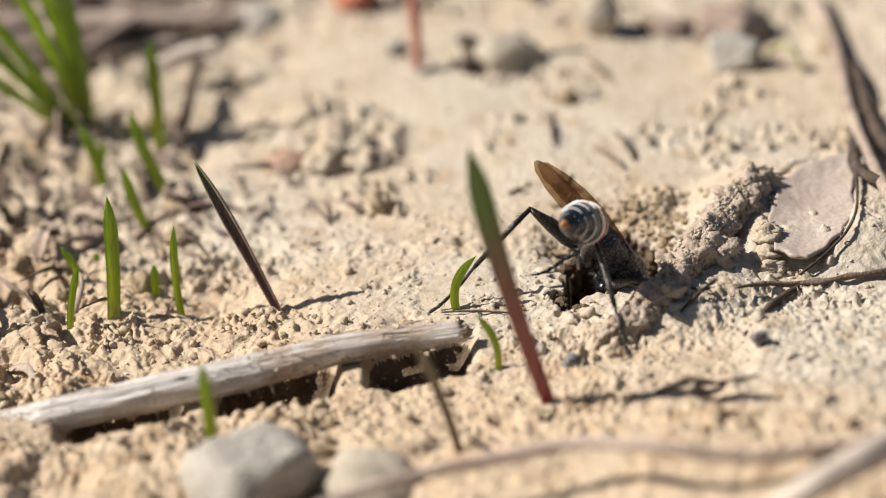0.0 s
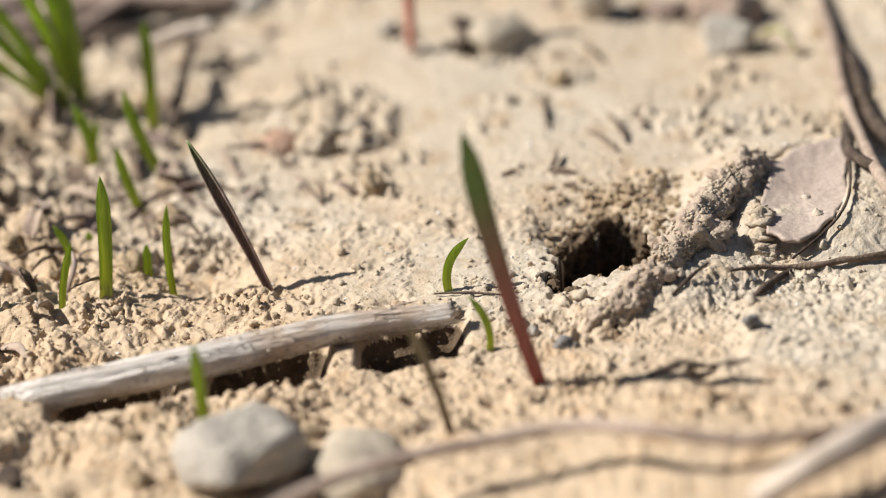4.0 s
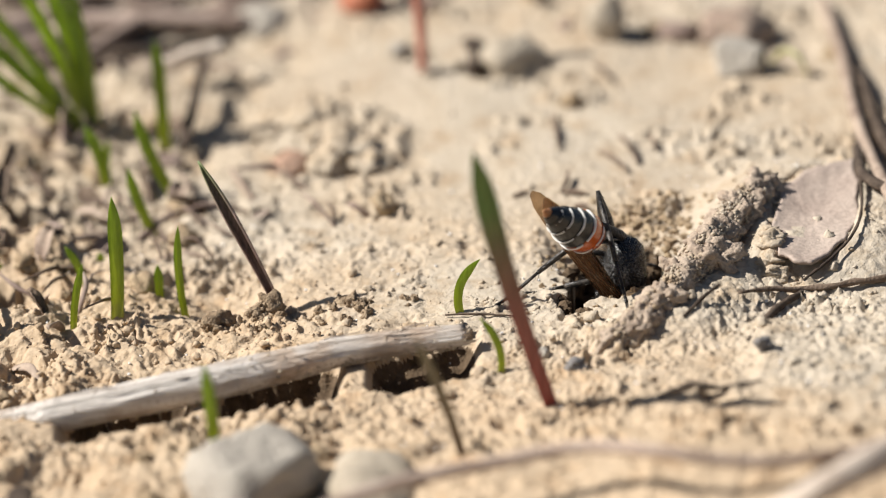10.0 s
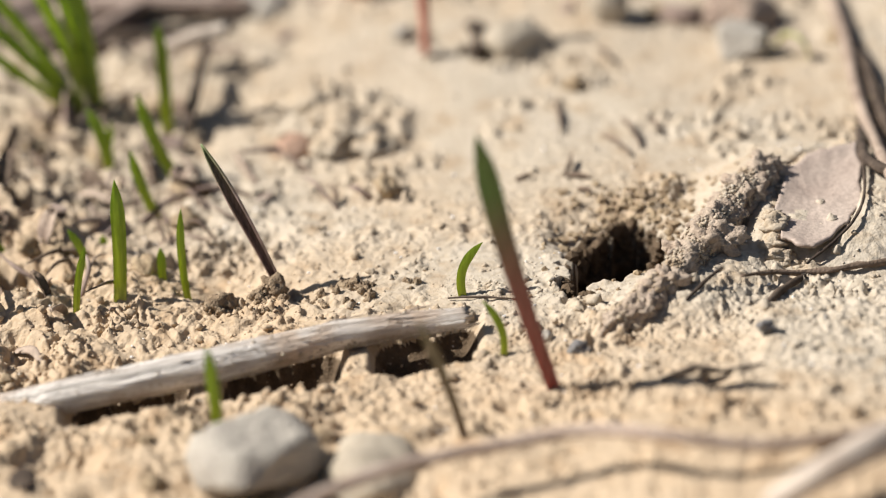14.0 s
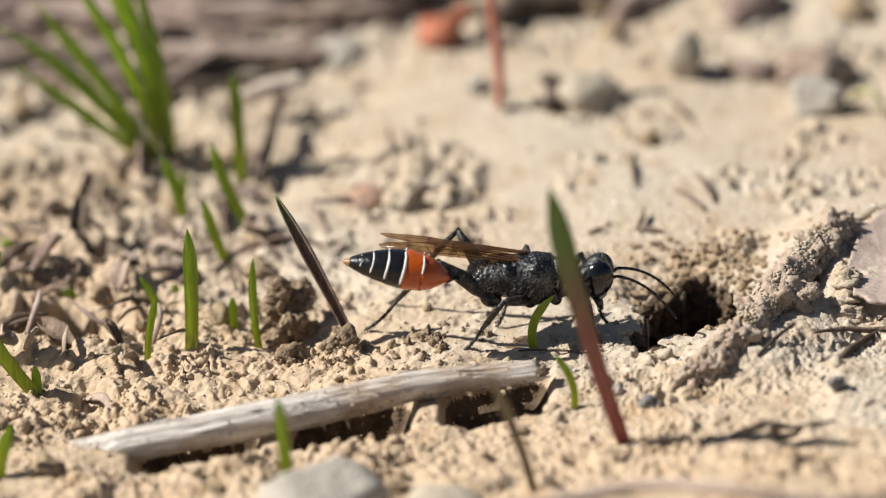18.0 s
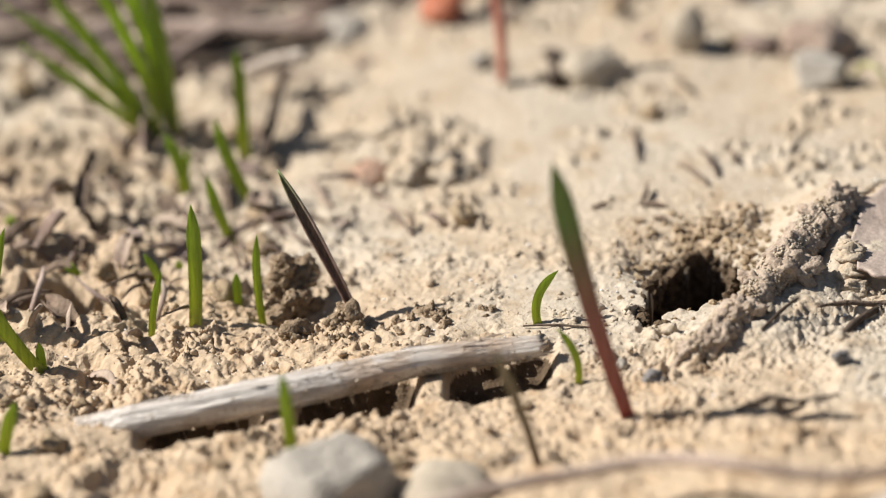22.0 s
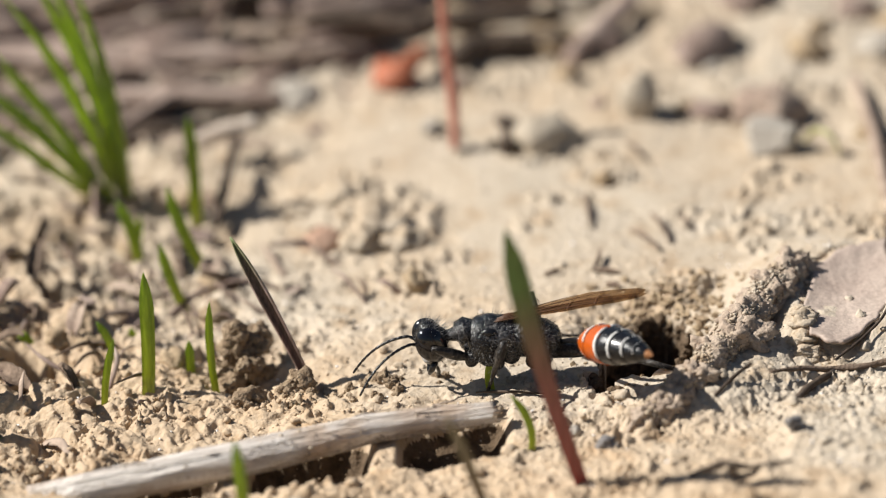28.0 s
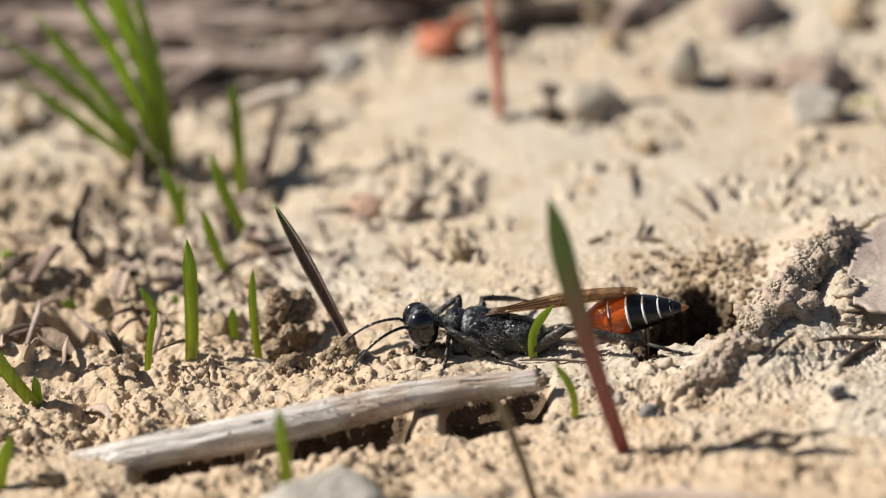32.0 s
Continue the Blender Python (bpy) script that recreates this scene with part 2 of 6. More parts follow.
    gap = smooth(-24.5, -22.5, x) * smooth(-16.0, -18.0, x) + 0.85 * smooth(-15.0, -13.0, x) * smooth(-6.5, -8.5, x) + 0.5 * smooth(-5.6, -4.2, x) * smooth(2.0, 0.4, x)
    h = h - 4.6 * gap * smooth(1.1, 0.6, np.abs(v + 0.75 + 0.8 * edge) / 2.7 + 0.5 * edge)
    # the split end of the stalk is bedded in crumbs
    h = h + 0.55 * np.exp(-blob(x, y, -27.4, -26.9, 2.6, 1.5, 0.3) ** 2)
    # deep hollows in the crumbled crust beyond the seedlings
    h = h - 4.5 * smooth(1.0, 0.4, blob(x, y, -30.5, -7.5, 3.2, 4.0, 0.5) + 2.0 * edge)
    h = h - 4.0 * smooth(1.0, 0.4, blob(x, y, -28.0, 3.0, 2.0, 3.4, 0.8) + 2.0 * edge)
    # the clod with a broken hollow, and rising litter at the back
    h = h + 0.8 * smooth(1.1, 0.3, blob(x, y, -8.5, 19.5, 6.2, 5.6, 0.2) + 1.2 * edge) + 0.45 * np.exp(-blob(x, y, -8.0, 18.5, 5.5, 5.0) ** 2) * (clods(wx, wy, 2.6, 110, 0.8) - 0.3)
    h = h + 3.0 * smooth(36, 60, y) * smooth(10, -20, x) + 1.5 * smooth(48, 70, y)
    # soil banked up behind the stem and beside the clay-coated twig
    h = h + 0.7 * smooth(1.2, 0.2, blob(x, y, -6.0, -13.0, 9.0, 2.2, 0.28)) 
    w = (x - 14.0) * 0.868 - (y + 6.35) * 0.497 + 0.5 * edge
    h = h + 1.25 * smooth(-0.1, 1.2, w) * smooth(5.5, 1.8, w) * smooth(-13.5, -9.5, y) * smooth(3, -2, y)
    h = h + 0.5 * np.exp(-((w + 1.3) / 0.8) ** 2) * smooth(-13.5, -11, y) * smooth(-4.0, -6.5, y)
    # smooth dried puddle of clay beyond the seedlings
    h = h * (1 - 0.7 * np.exp(-blob(x, y, -14.5, 17.5, 4.0, 8.0, -0.2) ** 2))
    # the swell under the leaf flake
    h = h + 2.4 * smooth(1.4, 0.2, blob(x, y, 24, 6, 8, 9))
    h = h - 0.55 * smooth(1.15, 0.8, blob(x, y, 23.4, 4.0, 2.7, 7.4, -0.2))
    # crust plate edge
    crust = smooth(0.35, -0.35, y - (-9.6 + 0.30 * (x - 19) + 1.4 * vnoise(x, y, 3.0, 71))) * smooth(17.5, 19.5, x)
    h = h + 0.9 * crust * smooth(-22, -12, y)
    # the crust swells towards the front of the bank
    h = h + 1.2 * smooth(-11, -22, y) * smooth(6, 14, x) + 1.6 * smooth(-24, -34, y)
    h = h - 2.2 * smooth(-27, -33, y) * smooth(3, -6, x)
    return (h + SLOPE * x) * near


def height(x, y):
    return float(relief(np.array([x]), np.array([y]))[0])


def mesh_of(name, verts, faces, material=None, shade=True):
    """A mesh from coordinates in mm."""
    me = bpy.data.meshes.new(name)
    me.from_pydata([tuple(c * MM for c in v) for v in verts], [], faces)
    if material:
        me.materials.append(material)
    if shade:
        me.shade_smooth()
    return me


# damp brown soil, painted darker still to stand in for shade in hollows
DAMP_SHADED = two_tone("damp_shaded_subsoil", (0.085, 0.058, 0.036), (0.17, 0.12, 0.078), 900, 0.95, 0.1, 5.0, 0.0002)


def build_ground():
    fx = np.concatenate([np.arange(-46, -30, 0.18), np.arange(-30, 31, 0.105), np.arange(31, 39.1, 0.18)])
    fy = np.concatenate([np.arange(-38, -27, 0.16), np.arange(-27, 14, 0.11), np.arange(14, 40, 0.18), np.arange(40, 72, 0.35)])
    out = 0.6 * 1.4 ** np.arange(0, 34)
    xs = np.concatenate([fx[0] - np.cumsum(out)[::-1], fx, fx[-1] + np.cumsum(out)])
    ys = np.concatenate([fy[0] - np.cumsum(out)[::-1], fy, fy[-1] + np.cumsum(out)])
    gx, gy = np.meshgrid(xs, ys)
    gz = relief(gx, gy)
    co = np.stack([gx, gy, gz], -1).reshape(-1, 3) * MM
    nx, ny = len(xs), len(ys)
    i = (np.arange(ny - 1)[:, None] * nx + np.arange(nx - 1)[None, :]).ravel()
    quads = np.stack([i, i + 1, i + nx + 1, i + nx], -1)
    me = bpy.data.meshes.new("ground")
    me.vertices.add(len(co))
    me.vertices.foreach_set("co", co.ravel())
    me.loops.add(quads.size)
    me.loops.foreach_set("vertex_index", quads.ravel().astype(np.int32))
    me.polygons.add(len(quads))
    me.polygons.foreach_set("loop_start", (np.arange(len(quads)) * 4).astype(np.int32))
    me.update(calc_edges=True)
    me.shade_smooth()
    me.materials.append(SOIL)
    # damp brown subsoil colour, darkened for shade, in the shaft, pits and stem hollows
    me.materials.append(DAMP_SHADED)
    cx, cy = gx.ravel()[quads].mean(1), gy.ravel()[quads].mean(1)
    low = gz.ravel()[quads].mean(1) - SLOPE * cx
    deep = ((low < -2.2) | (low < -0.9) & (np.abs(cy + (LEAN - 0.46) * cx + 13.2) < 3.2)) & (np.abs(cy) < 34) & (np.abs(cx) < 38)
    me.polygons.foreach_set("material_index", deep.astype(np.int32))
    return tagged(new("ground", me), "dry pale clay soil, crumbled and cracked", "ground", kind="structure")


build_ground()


def tube(path, radii, segs=10, squash=1.0, side=None, lumps=0.0, seed=0, cap=True, grit=0.0):
    """Vertices and faces of a limb along path (mm); squash flattens it across side."""
    pts = [Vector(p) for p in path]
    verts, faces = [], []
    prev = None
    for k, p in enumerate(pts):
        d = (pts[min(k + 1, len(pts) - 1)] - pts[max(k - 1, 0)]).normalized()
        if side is not None:
            u = Vector(side) - d * d.dot(Vector(side))
        elif prev is not None:
            u = prev - d * d.dot(prev)
        else:
            u = d.orthogonal()
        u.normalize()
        prev = u
        v = d.cross(u)
        for j in range(segs):
            a = 2 * math.pi * j / segs
            q = u * math.cos(a) + v * math.sin(a) * squash
            r = radii[k]
            if lumps:
                r *= 1 + lumps * (noise.noise(p * 0.9 + q * 1.3 + Vector((seed, 0, 0))) + 0.5 * noise.noise(p * 2.6 + q * 2.0 + Vector((0, seed, 0))) + grit * noise.noise(p * 5.0 + q * 5.0))
            verts.append(tuple(p + q * r))
    n = len(pts)
    for k in range(n - 1):
        for j in range(segs):
            a, b = k * segs + j, k * segs + (j + 1) % segs
            faces.append((a, b, b + segs, a + segs))
    if cap:
        faces.append(tuple(range(segs))[::-1])
        faces.append(tuple((n - 1) * segs + j for j in range(segs)))
    return verts, faces


def merge(*shapes):
    verts, faces = [], []
    for v, f in shapes:
        k = len(verts)
        verts += v
        faces += [tuple(i + k for i in q) for q in f]
    return verts, faces


def thing(name, shape, material, label, category, group="", at=(0, 0, 0)):
    """A top-level thing of one mesh, given in mm round its own origin."""
    ob = new(name, mesh_of(name, *shape, material))
    ob.location = [c * MM for c in at]
    return tagged(ob, label, category, group)


def part(name, shape, material, parent, label="", at=None):
    ob = new(name, mesh_of(name, *shape, material))
    ob.parent = parent
    if at is not None:
        ob.location = [c * MM for c in at]
    if label:
        ob["label"] = label
    return ob


def lerp(a, b, k):
    return a + (b - a) * k


def curve_points(a, b, n, sag=(0, 0, 0)):
    """n + 1 points from a to b that bow by sag in the middle."""
    return [tuple(lerp(a[i], b[i], k / n) + sag[i] * 4 * (k / n) * (1 - k / n) for i in range(3)) for k in range(n + 1)]


def stone_shape(rx, ry, rz, seed, rough=0.22, level=3, flat=0.0):
    bm = bmesh.new()
    bmesh.ops.create_icosphere(bm, subdivisions=level, radius=1.0)
    for v in bm.verts:
        d = v.co.normalized()
        k = 1 + rough * (noise.noise(d * 1.4 + Vector((seed, seed * 2, 0))) + 0.5 * noise.noise(d * 3.1 + Vector((0, seed, 9))) + 0.25 * noise.noise(d * 7 + Vector((seed, 0, 5))))
        v.co = Vector((d.x * rx * k, d.y * ry * k, d.z * rz * k))
        if flat and v.co.z > rz * flat:
            v.co.z = rz * flat + (v.co.z - rz * flat) * 0.25
    verts = [tuple(v.co) for v in bm.verts]
    faces = [tuple(v.index for v in f.verts) for f in bm.faces]
    bm.free()
    return verts, faces


def facet_shape(rx, ry, rz, seed, planes=7, level=4):
    """A broken stone: flat faces that meet in worn edges."""
    rng = random.Random(seed)
    cuts = [(Vector((rng.gauss(0, 1), rng.gauss(0, 1), rng.gauss(0, 0.8))).normalized(), rng.uniform(0.5, 0.8)) for _ in range(planes)] + [(Vector((0.1, -0.15, 1)).normalized(), 0.7)]
    bm = bmesh.new()
    bmesh.ops.create_icosphere(bm, subdivisions=level, radius=1.0)
    for v in bm.verts:
        d = v.co.normalized()
        r = 1.0
        for n, h in cuts:
            c = d.dot(n)
            if c > 0.05:
                r = min(r, h / c)
        r *= 1 + 0.07 * noise.noise(d * 4 + Vector((seed, 0, 0))) + 0.04 * noise.noise(d * 9) + 0.02 * noise.noise(d * 19)
        v.co = Vector((d.x * rx * r, d.y * ry * r, d.z * rz * r))
    verts = [tuple(v.co) for v in bm.verts]
    faces = [tuple(v.index for v in f.verts) for f in bm.faces]
    bm.free()
    return verts, faces


# ---- plants ----
def leaf_material(name, stops, through=0.62, groove=0.62):
    m, n, l, b = shader(name, 0.42, 0.45)
    tc = n.new("ShaderNodeTexCoord")
    sep = n.new("ShaderNodeSeparateXYZ")
    l.new(tc.outputs["Generated"], sep.inputs[0])
    col = ramp(n, l, sep.outputs["Z"], stops).outputs["Color"]
    mp = n.new("ShaderNodeMapping")
    mp.inputs["Scale"].default_value = (4200, 4200, 260)
    l.new(tc.outputs["Object"], mp.inputs["Vector"])
    veins = noise_tex(n, l, 1.0, 3, mp.outputs["Vector"])
    g = ramp(n, l, veins.outputs["Fac"], [(0.36, (groove, groove * 1.05, groove * 0.9)), (0.66, (1.1, 1.1, 1.05))]).outputs["Color"]
    col = mix(n, l, 0.75, col, g, "MULTIPLY")
    l.new(col, b.inputs["Base Color"])
    bump(n, l, b, veins.outputs["Fac"], 0.5, 0.00006)
    tr = n.new("ShaderNodeBsdfTranslucent")
    bright = mix(n, l, 1.0, col, (1.2, 1.12, 0.8), "MULTIPLY")
    l.new(bright, tr.inputs["Color"])
    mx = n.new("ShaderNodeMixShader")
    mx.inputs[0].default_value = through
    l.new(b.outputs[0], mx.inputs[1])
    l.new(tr.outputs[0], mx.inputs[2])
    l.new(mx.outputs[0], n["Material Output"].inputs["Surface"])
    return m


GREEN = leaf_material("seedling_green", [(0.0, (0.56, 0.58, 0.22)), (0.22, (0.48, 0.56, 0.08)), (1.0, (0.36, 0.50, 0.08))], 0.5)
GREEN_DEEP = leaf_material("tuft_green", [(0.0, (0.56, 0.62, 0.22)), (0.4, (0.50, 0.64, 0.17)), (1.0, (0.44, 0.58, 0.18))], 0.72)
PURPLE = leaf_material("purple_green_blade", [(0.0, (0.44, 0.14, 0.13)), (0.42, (0.36, 0.16, 0.14)), (0.62, (0.24, 0.19, 0.12)), (0.78, (0.16, 0.26, 0.08)), (1.0, (0.20, 0.30, 0.10))], 0.35)
DARKBLADE = leaf_material("dark_purple_blade", [(0.0, (0.25, 0.15, 0.13)), (0.5, (0.17, 0.10, 0.09)), (0.85, (0.13, 0.11, 0.085)), (1.0, (0.16, 0.22, 0.09))], 0.2, 0.35)
MARGIN = leaf_material("pale_blade_margin", [(0.0, (0.36, 0.22, 0.19)), (0.7, (0.50, 0.38, 0.36)), (1.0, (0.30, 0.36, 0.16))], 0.2, 0.5)
WITHERED = leaf_material("withered_blade", [(0.0, (0.20, 0.13, 0.09)), (1.0, (0.27, 0.24, 0.15))], 0.15)


def blade_shape(tip, width, bow=(0, 0, 0), face=(1, 0.15, 0), fold=0.35, wide_at=0.68, thick=0.42, rings=18, foot=0.85):
    """A folded grass blade from the origin to tip (mm): width across, bow of its middle."""
    path = curve_points((0, 0, -0.6), tip, rings, bow)
    pts = [Vector(p) for p in path]
    verts, faces = [], []
    ss = (-1, -0.5, 0, 0.5, 1)
    for k, p in enumerate(pts):
        u = k / rings
        w = width / 2 * (lerp(foot, 1, min(1, u / wide_at)) if u < wide_at else max(0.05, (1 - ((u - wide_at) / (1 - wide_at)) ** 2.4)))
        d = (pts[min(k + 1, rings)] - pts[max(k - 1, 0)]).normalized()
        s = Vector(face)
        s = (s - d * d.dot(s)).normalized()
        nrm = s.cross(d)
        for q in ss:
            verts.append(tuple(p + s * q * w + nrm * (fold * abs(q) * w)))
        for q in ss[::-1]:
            verts.append(tuple(p + s * q * w * 0.96 + nrm * (fold * abs(q) * w - 2 * thick * w * (1.05 - abs(q)) - 0.02)))
    c = 10
    for k in range(rings):
        for j in range(c):
            a, b = k * c + j, k * c + (j + 1) % c
            faces.append((a, b, b + c, a + c))
    faces.append(tuple(range(c))[::-1])
    faces.append(tuple(rings * c + j for j in range(c)))
    return verts, faces


def grass(base, tip, width, material, label, bow=(0, 0, 0), group="grass seedlings", name="grass_seedling", **how):
    z = height(*base)
    at = (base[0], base[1], z)
    d = (tip[0] - base[0], tip[1] - base[1], tip[2] - z)
    return thing(name, blade_shape(d, width, bow, **how), material, label, "grass seedling", group, at)


grass((6.12, -21.67), (1.15, -24.8, 18.5), 1.5, PURPLE, "young grass blade with a green tip and purple base", (-0.5, 0, 0.6), face=(1, 0.5, 0), wide_at=0.76, foot=0.55)
folded = grass((-10.80, -4.77), (-16.27, -3.77, 8.64), 0.74, DARKBLADE, "dark purple folded grass blade leaning over dry soil", (0.08, 0, 0.12), fold=0.9, wide_at=0.6, foot=0.55)
# pale raised margins run along both edges of the folded blade
for s_ in (-1, 1):
    z_ = height(-10.80, -4.77)
    mid_ = [Vector(p) for p in curve_points((0, 0, -0.6), (-5.47, 1.0, 8.64 - z_), 18, (0.08, 0, 0.12))]
    wide_ = [0.37 * (lerp(0.55, 1, min(1, k / 18 / 0.6)) if k / 18 < 0.6 else max(0.05, 1 - ((k / 18 - 0.6) / 0.4) ** 2.4)) for k in range(19)]
    part("margin", tube([p + Vector((0.80, -0.2, 0.55)) * w * s_ + Vector((0, -0.55, 0.1)) * w for p, w in zip(mid_, wide_)], [0.05 + 0.16 * w for w in wide_], 7), MARGIN, folded, "pale pinkish edge of the blade")
S = "thin bright green grass seedling standing in dry soil"
grass((-21.70, -5.29), (-21.86, -4.29, 6.34), 0.95, GREEN, "straight bright green grass seedling in crumbled soil", (0.15, 0, 0))
grass((-24.38, -6.57), (-23.66, -6.57, 2.71), 0.5, GREEN, S, (-0.2, 0, 0))
grass((-19.86, 8.76), (-21.87, 8.76, 2.65), 0.72, GREEN, S, (-0.2, 0, 0))
grass((-23.82, 14.96), (-25.35, 15.96, 2.61), 0.85, GREEN, S, (0.35, 0, 0.1))
grass((-18.45, 13.63), (-21.72, 14.63, 4.35), 0.85, GREEN, S, (-0.35, 0, -0.2))
grass((-20.29, 22.42), (-20.88, 23.42, 5.89), 0.95, GREEN, S, (0.1, 0, 0))
grass((-24.14, 18.18), (-23.95, 18.18, 0.64), 0.5, GREEN, S)
grass((-17.25, -3.34), (-17.72, -3.34, 3.89), 0.55, GREEN, S, (-0.25, 0, 0))
grass((-19.13, -1.55), (-19.25, -1.55, 0.27), 0.6, GREEN, "short green grass seedling beside a darker one")
grass((-24.03, 0.13), (-25.40, 0.13, 0.79), 0.55, GREEN, S, (0.15, 0, 0.2))
grass((-23.23, 3.45), (-23.46, 3.45, -1.15), 0.5, GREEN, "tip of a green seedling just breaking the soil")
grass((0.61, -7.83), (1.72, -7.83, 3.65), 0.62, GREEN, "small curved green seedling near the burrow", (-0.75, 0, 0.25))
grass((2.91, -16.52), (1.64, -16.52, 3.71), 0.5, GREEN, "small curved green seedling beside the dry stem", (0.55, 0, 0.2))
grass((-14.21, -26.47), (-14.78, -26.47, 5.50), 0.75, GREEN, "pale green seedling in front of the dry stem", (0.1, 0, 0))
grass((0.64, -29.01), (-2.24, -30.01, 8.95), 0.65, WITHERED, "withered brown grass blade in front of the dry stem", (0.2, 0, 0.2))
grass((-11.81, -8.15), (-11.69, -8.15, -1.14), 0.45, GREEN, "tip of a green seedling just breaking the soil")
# seedlings at the far left
grass((-30.53, -10.82), (-35.00, -10.82, 4.04), 0.95, GREEN, "stout green grass seedling leaning over the soil", (-0.3, 0, -0.3))
grass((-30.91, -10.58), (-31.19, -10.58, -0.48), 0.6, GREEN, "short green seedling at the foot of a taller one")
grass((-33.96, -7.21), (-33.47, -7.21, 5.91), 0.7, GREEN, S, (-0.6, 0, 0))
grass((-38.08, 18.77), (-38.85, 18.77, 0.95), 0.95, GREEN, S)
grass((-32.08, -22.86), (-31.17, -22.86, 1.48), 0.85, GREEN, S, (-0.2, 0, 0))
grass((-34.58, 9.05), (-35.66, 9.05, -1.00), 0.8, GREEN, "short curved green seedling in crumbled soil", (0, 0, 0.4))
grass((-29.92, 3.24), (-30.99, 3.24, -1.73), 0.7, GREEN, "short curved green seedling in crumbled soil", (0.1, 0, 0.3))
grass((-35.69, 2.08), (-35.10, 2.08, -4.18), 0.6, GREEN, S)


def tuft(base, blades):
    root = new("grass_tuft")
    z = height(*base)
    root.location = (base[0] * MM, base[1] * MM, z * MM)
    for foot, tip, width, bow in blades:
        foot *= 0.4
        d = (tip[0] - base[0] - foot, tip[1] - base[1], tip[2] - z)
        part("blade", blade_shape(d, width * 0.9, bow, face=(0.85, 0.5, 0), fold=0.7, wide_at=0.5, foot=0.55), GREEN_DEEP, root, at=(foot, 0.4 * foot, 0))
    return tagged(root, "tuft of long green grass blades behind the seedlings", "grass tuft")


tuft((-25.9, 24.3), [
    (1.0, (-30.93, 24.09, 17.00), 1.00, (0.7, 0, 0.3)),
    (0.3, (-32.67, 26.09, 16.67), 1.05, (1.2, 0, 0)),
    (-1.3, (-34.82, 25.09, 10.50), 1.00, (0.5, 0, -0.2)),
    (-2.2, (-36.03, 24.09, 6.05), 0.95, (0.4, 0, -0.4)),
    (1.4, (-29.84, 23.09, 12.96), 0.90, (0.9, 0, 0.4)),
    (-0.8, (-34.20, 27.09, 7.84), 0.80, (0.3, 0, 0.1)),
    (-1.7, (-35.70, 26.09, 7.38), 0.80, (0.5, 0, 0.2)),
    (0.6, (-33.83, 23.09, 15.29), 0.85, (0.8, 0, 0.5)),
    (1.7, (-29.10, 25.49, 15.40), 0.90, (0.6, 0, 0.2)),
    (-1.0, (-33.10, 25.59, 13.00), 0.90, (0.9, 0, 0.3)),
    (-2.6, (-37.40, 25.29, 8.60), 0.90, (0.8, 0, 0.2)),
])

# ---- wood, roots and stones ----
DRYSTEM = two_tone("bleached_stem", (0.52, 0.44, 0.37), (0.86, 0.80, 0.73), 1500, 0.8, 0.2, 4.0, 0.0004, (0.06, 1, 1))
_n, _l = DRYSTEM.node_tree.nodes, DRYSTEM.node_tree.links
_b = _n["Principled BSDF"]
_src = _b.inputs["Base Color"].links[0].from_socket
_blot = noise_tex(_n, _l, 260, 5, _n.new("ShaderNodeTexCoord").outputs["Object"])
_stain = ramp(_n, _l, _blot.outputs["Fac"], [(0.36, (0.74, 0.62, 0.52)), (0.5, (1, 1, 1))]).outputs["Color"]
_l.new(mix(_n, _l, 0.85, _src, _stain, "MULTIPLY"), _b.inputs["Base Color"])
TWIGCLAY = two_tone("clay_coated_twig", (0.38, 0.29, 0.22), (0.53, 0.43, 0.335), 700, 0.95, 0.12, 6.0, 0.0003)
TWIGPALE = two_tone("pale_twig", (0.50, 0.40, 0.32), (0.70, 0.60, 0.50), 420, 0.8, 0.25, 7.0, 0.0001)
TWIGPINK = two_tone("pinkish_brown_twig", (0.36, 0.265, 0.21), (0.56, 0.45, 0.375), 420, 0.8, 0.2, 7.0, 0.0002)
# also colours the strips that stand in for cracks and shadow
TWIGDARK = two_tone("dark_rootlet_and_shadow", (0.045, 0.032, 0.024), (0.13, 0.095, 0.07), 900, 0.85, 0.2, 5.0, 0.0001)
TWIGBROWN = two_tone("brown_root", (0.24, 0.17, 0.13), (0.46, 0.36, 0.28), 600, 0.85, 0.2, 6.0, 0.0001)
ROOTDARK = two_tone("dark_brown_root", (0.10, 0.07, 0.05), (0.26, 0.19, 0.14), 700, 0.9, 0.15, 6.0, 0.0002)
LITTER = two_tone("brown_litter", (0.26, 0.18, 0.145), (0.50, 0.39, 0.325), 300, 0.85, 0.2, 6.0, 0.0001, None, 0.3)
STONEGREY = two_tone("grey_stone", (0.40, 0.355, 0.30), (0.52, 0.465, 0.39), 420, 0.85, 0.25, 6.0, 0.0005)
STONEPALE = two_tone("pale_stone", (0.38, 0.315, 0.235), (0.53, 0.455, 0.355), 300, 0.8, 0.3, 6.0, 0.00012)
REDSTONE = two_tone("reddish_stone", (0.36, 0.22, 0.15), (0.48, 0.32, 0.23), 300, 0.8, 0.2, 6.0, 0.0001)
PEBBLE = two_tone("dark_pebble", (0.13, 0.12, 0.115), (0.25, 0.23, 0.215), 900, 0.6, 0.4, 5.0, 0.0001)
FLAKE = two_tone("pinkish_leaf_flake", (0.40, 0.31, 0.255), (0.50, 0.405, 0.335), 260, 0.6, 0.35, 14.0, 0.00008)
ORANGE = two_tone("orange_leaf_chip", (0.36, 0.105, 0.05), (0.50, 0.18, 0.095), 300, 0.6, 0.3, 6.0, 0.0001)
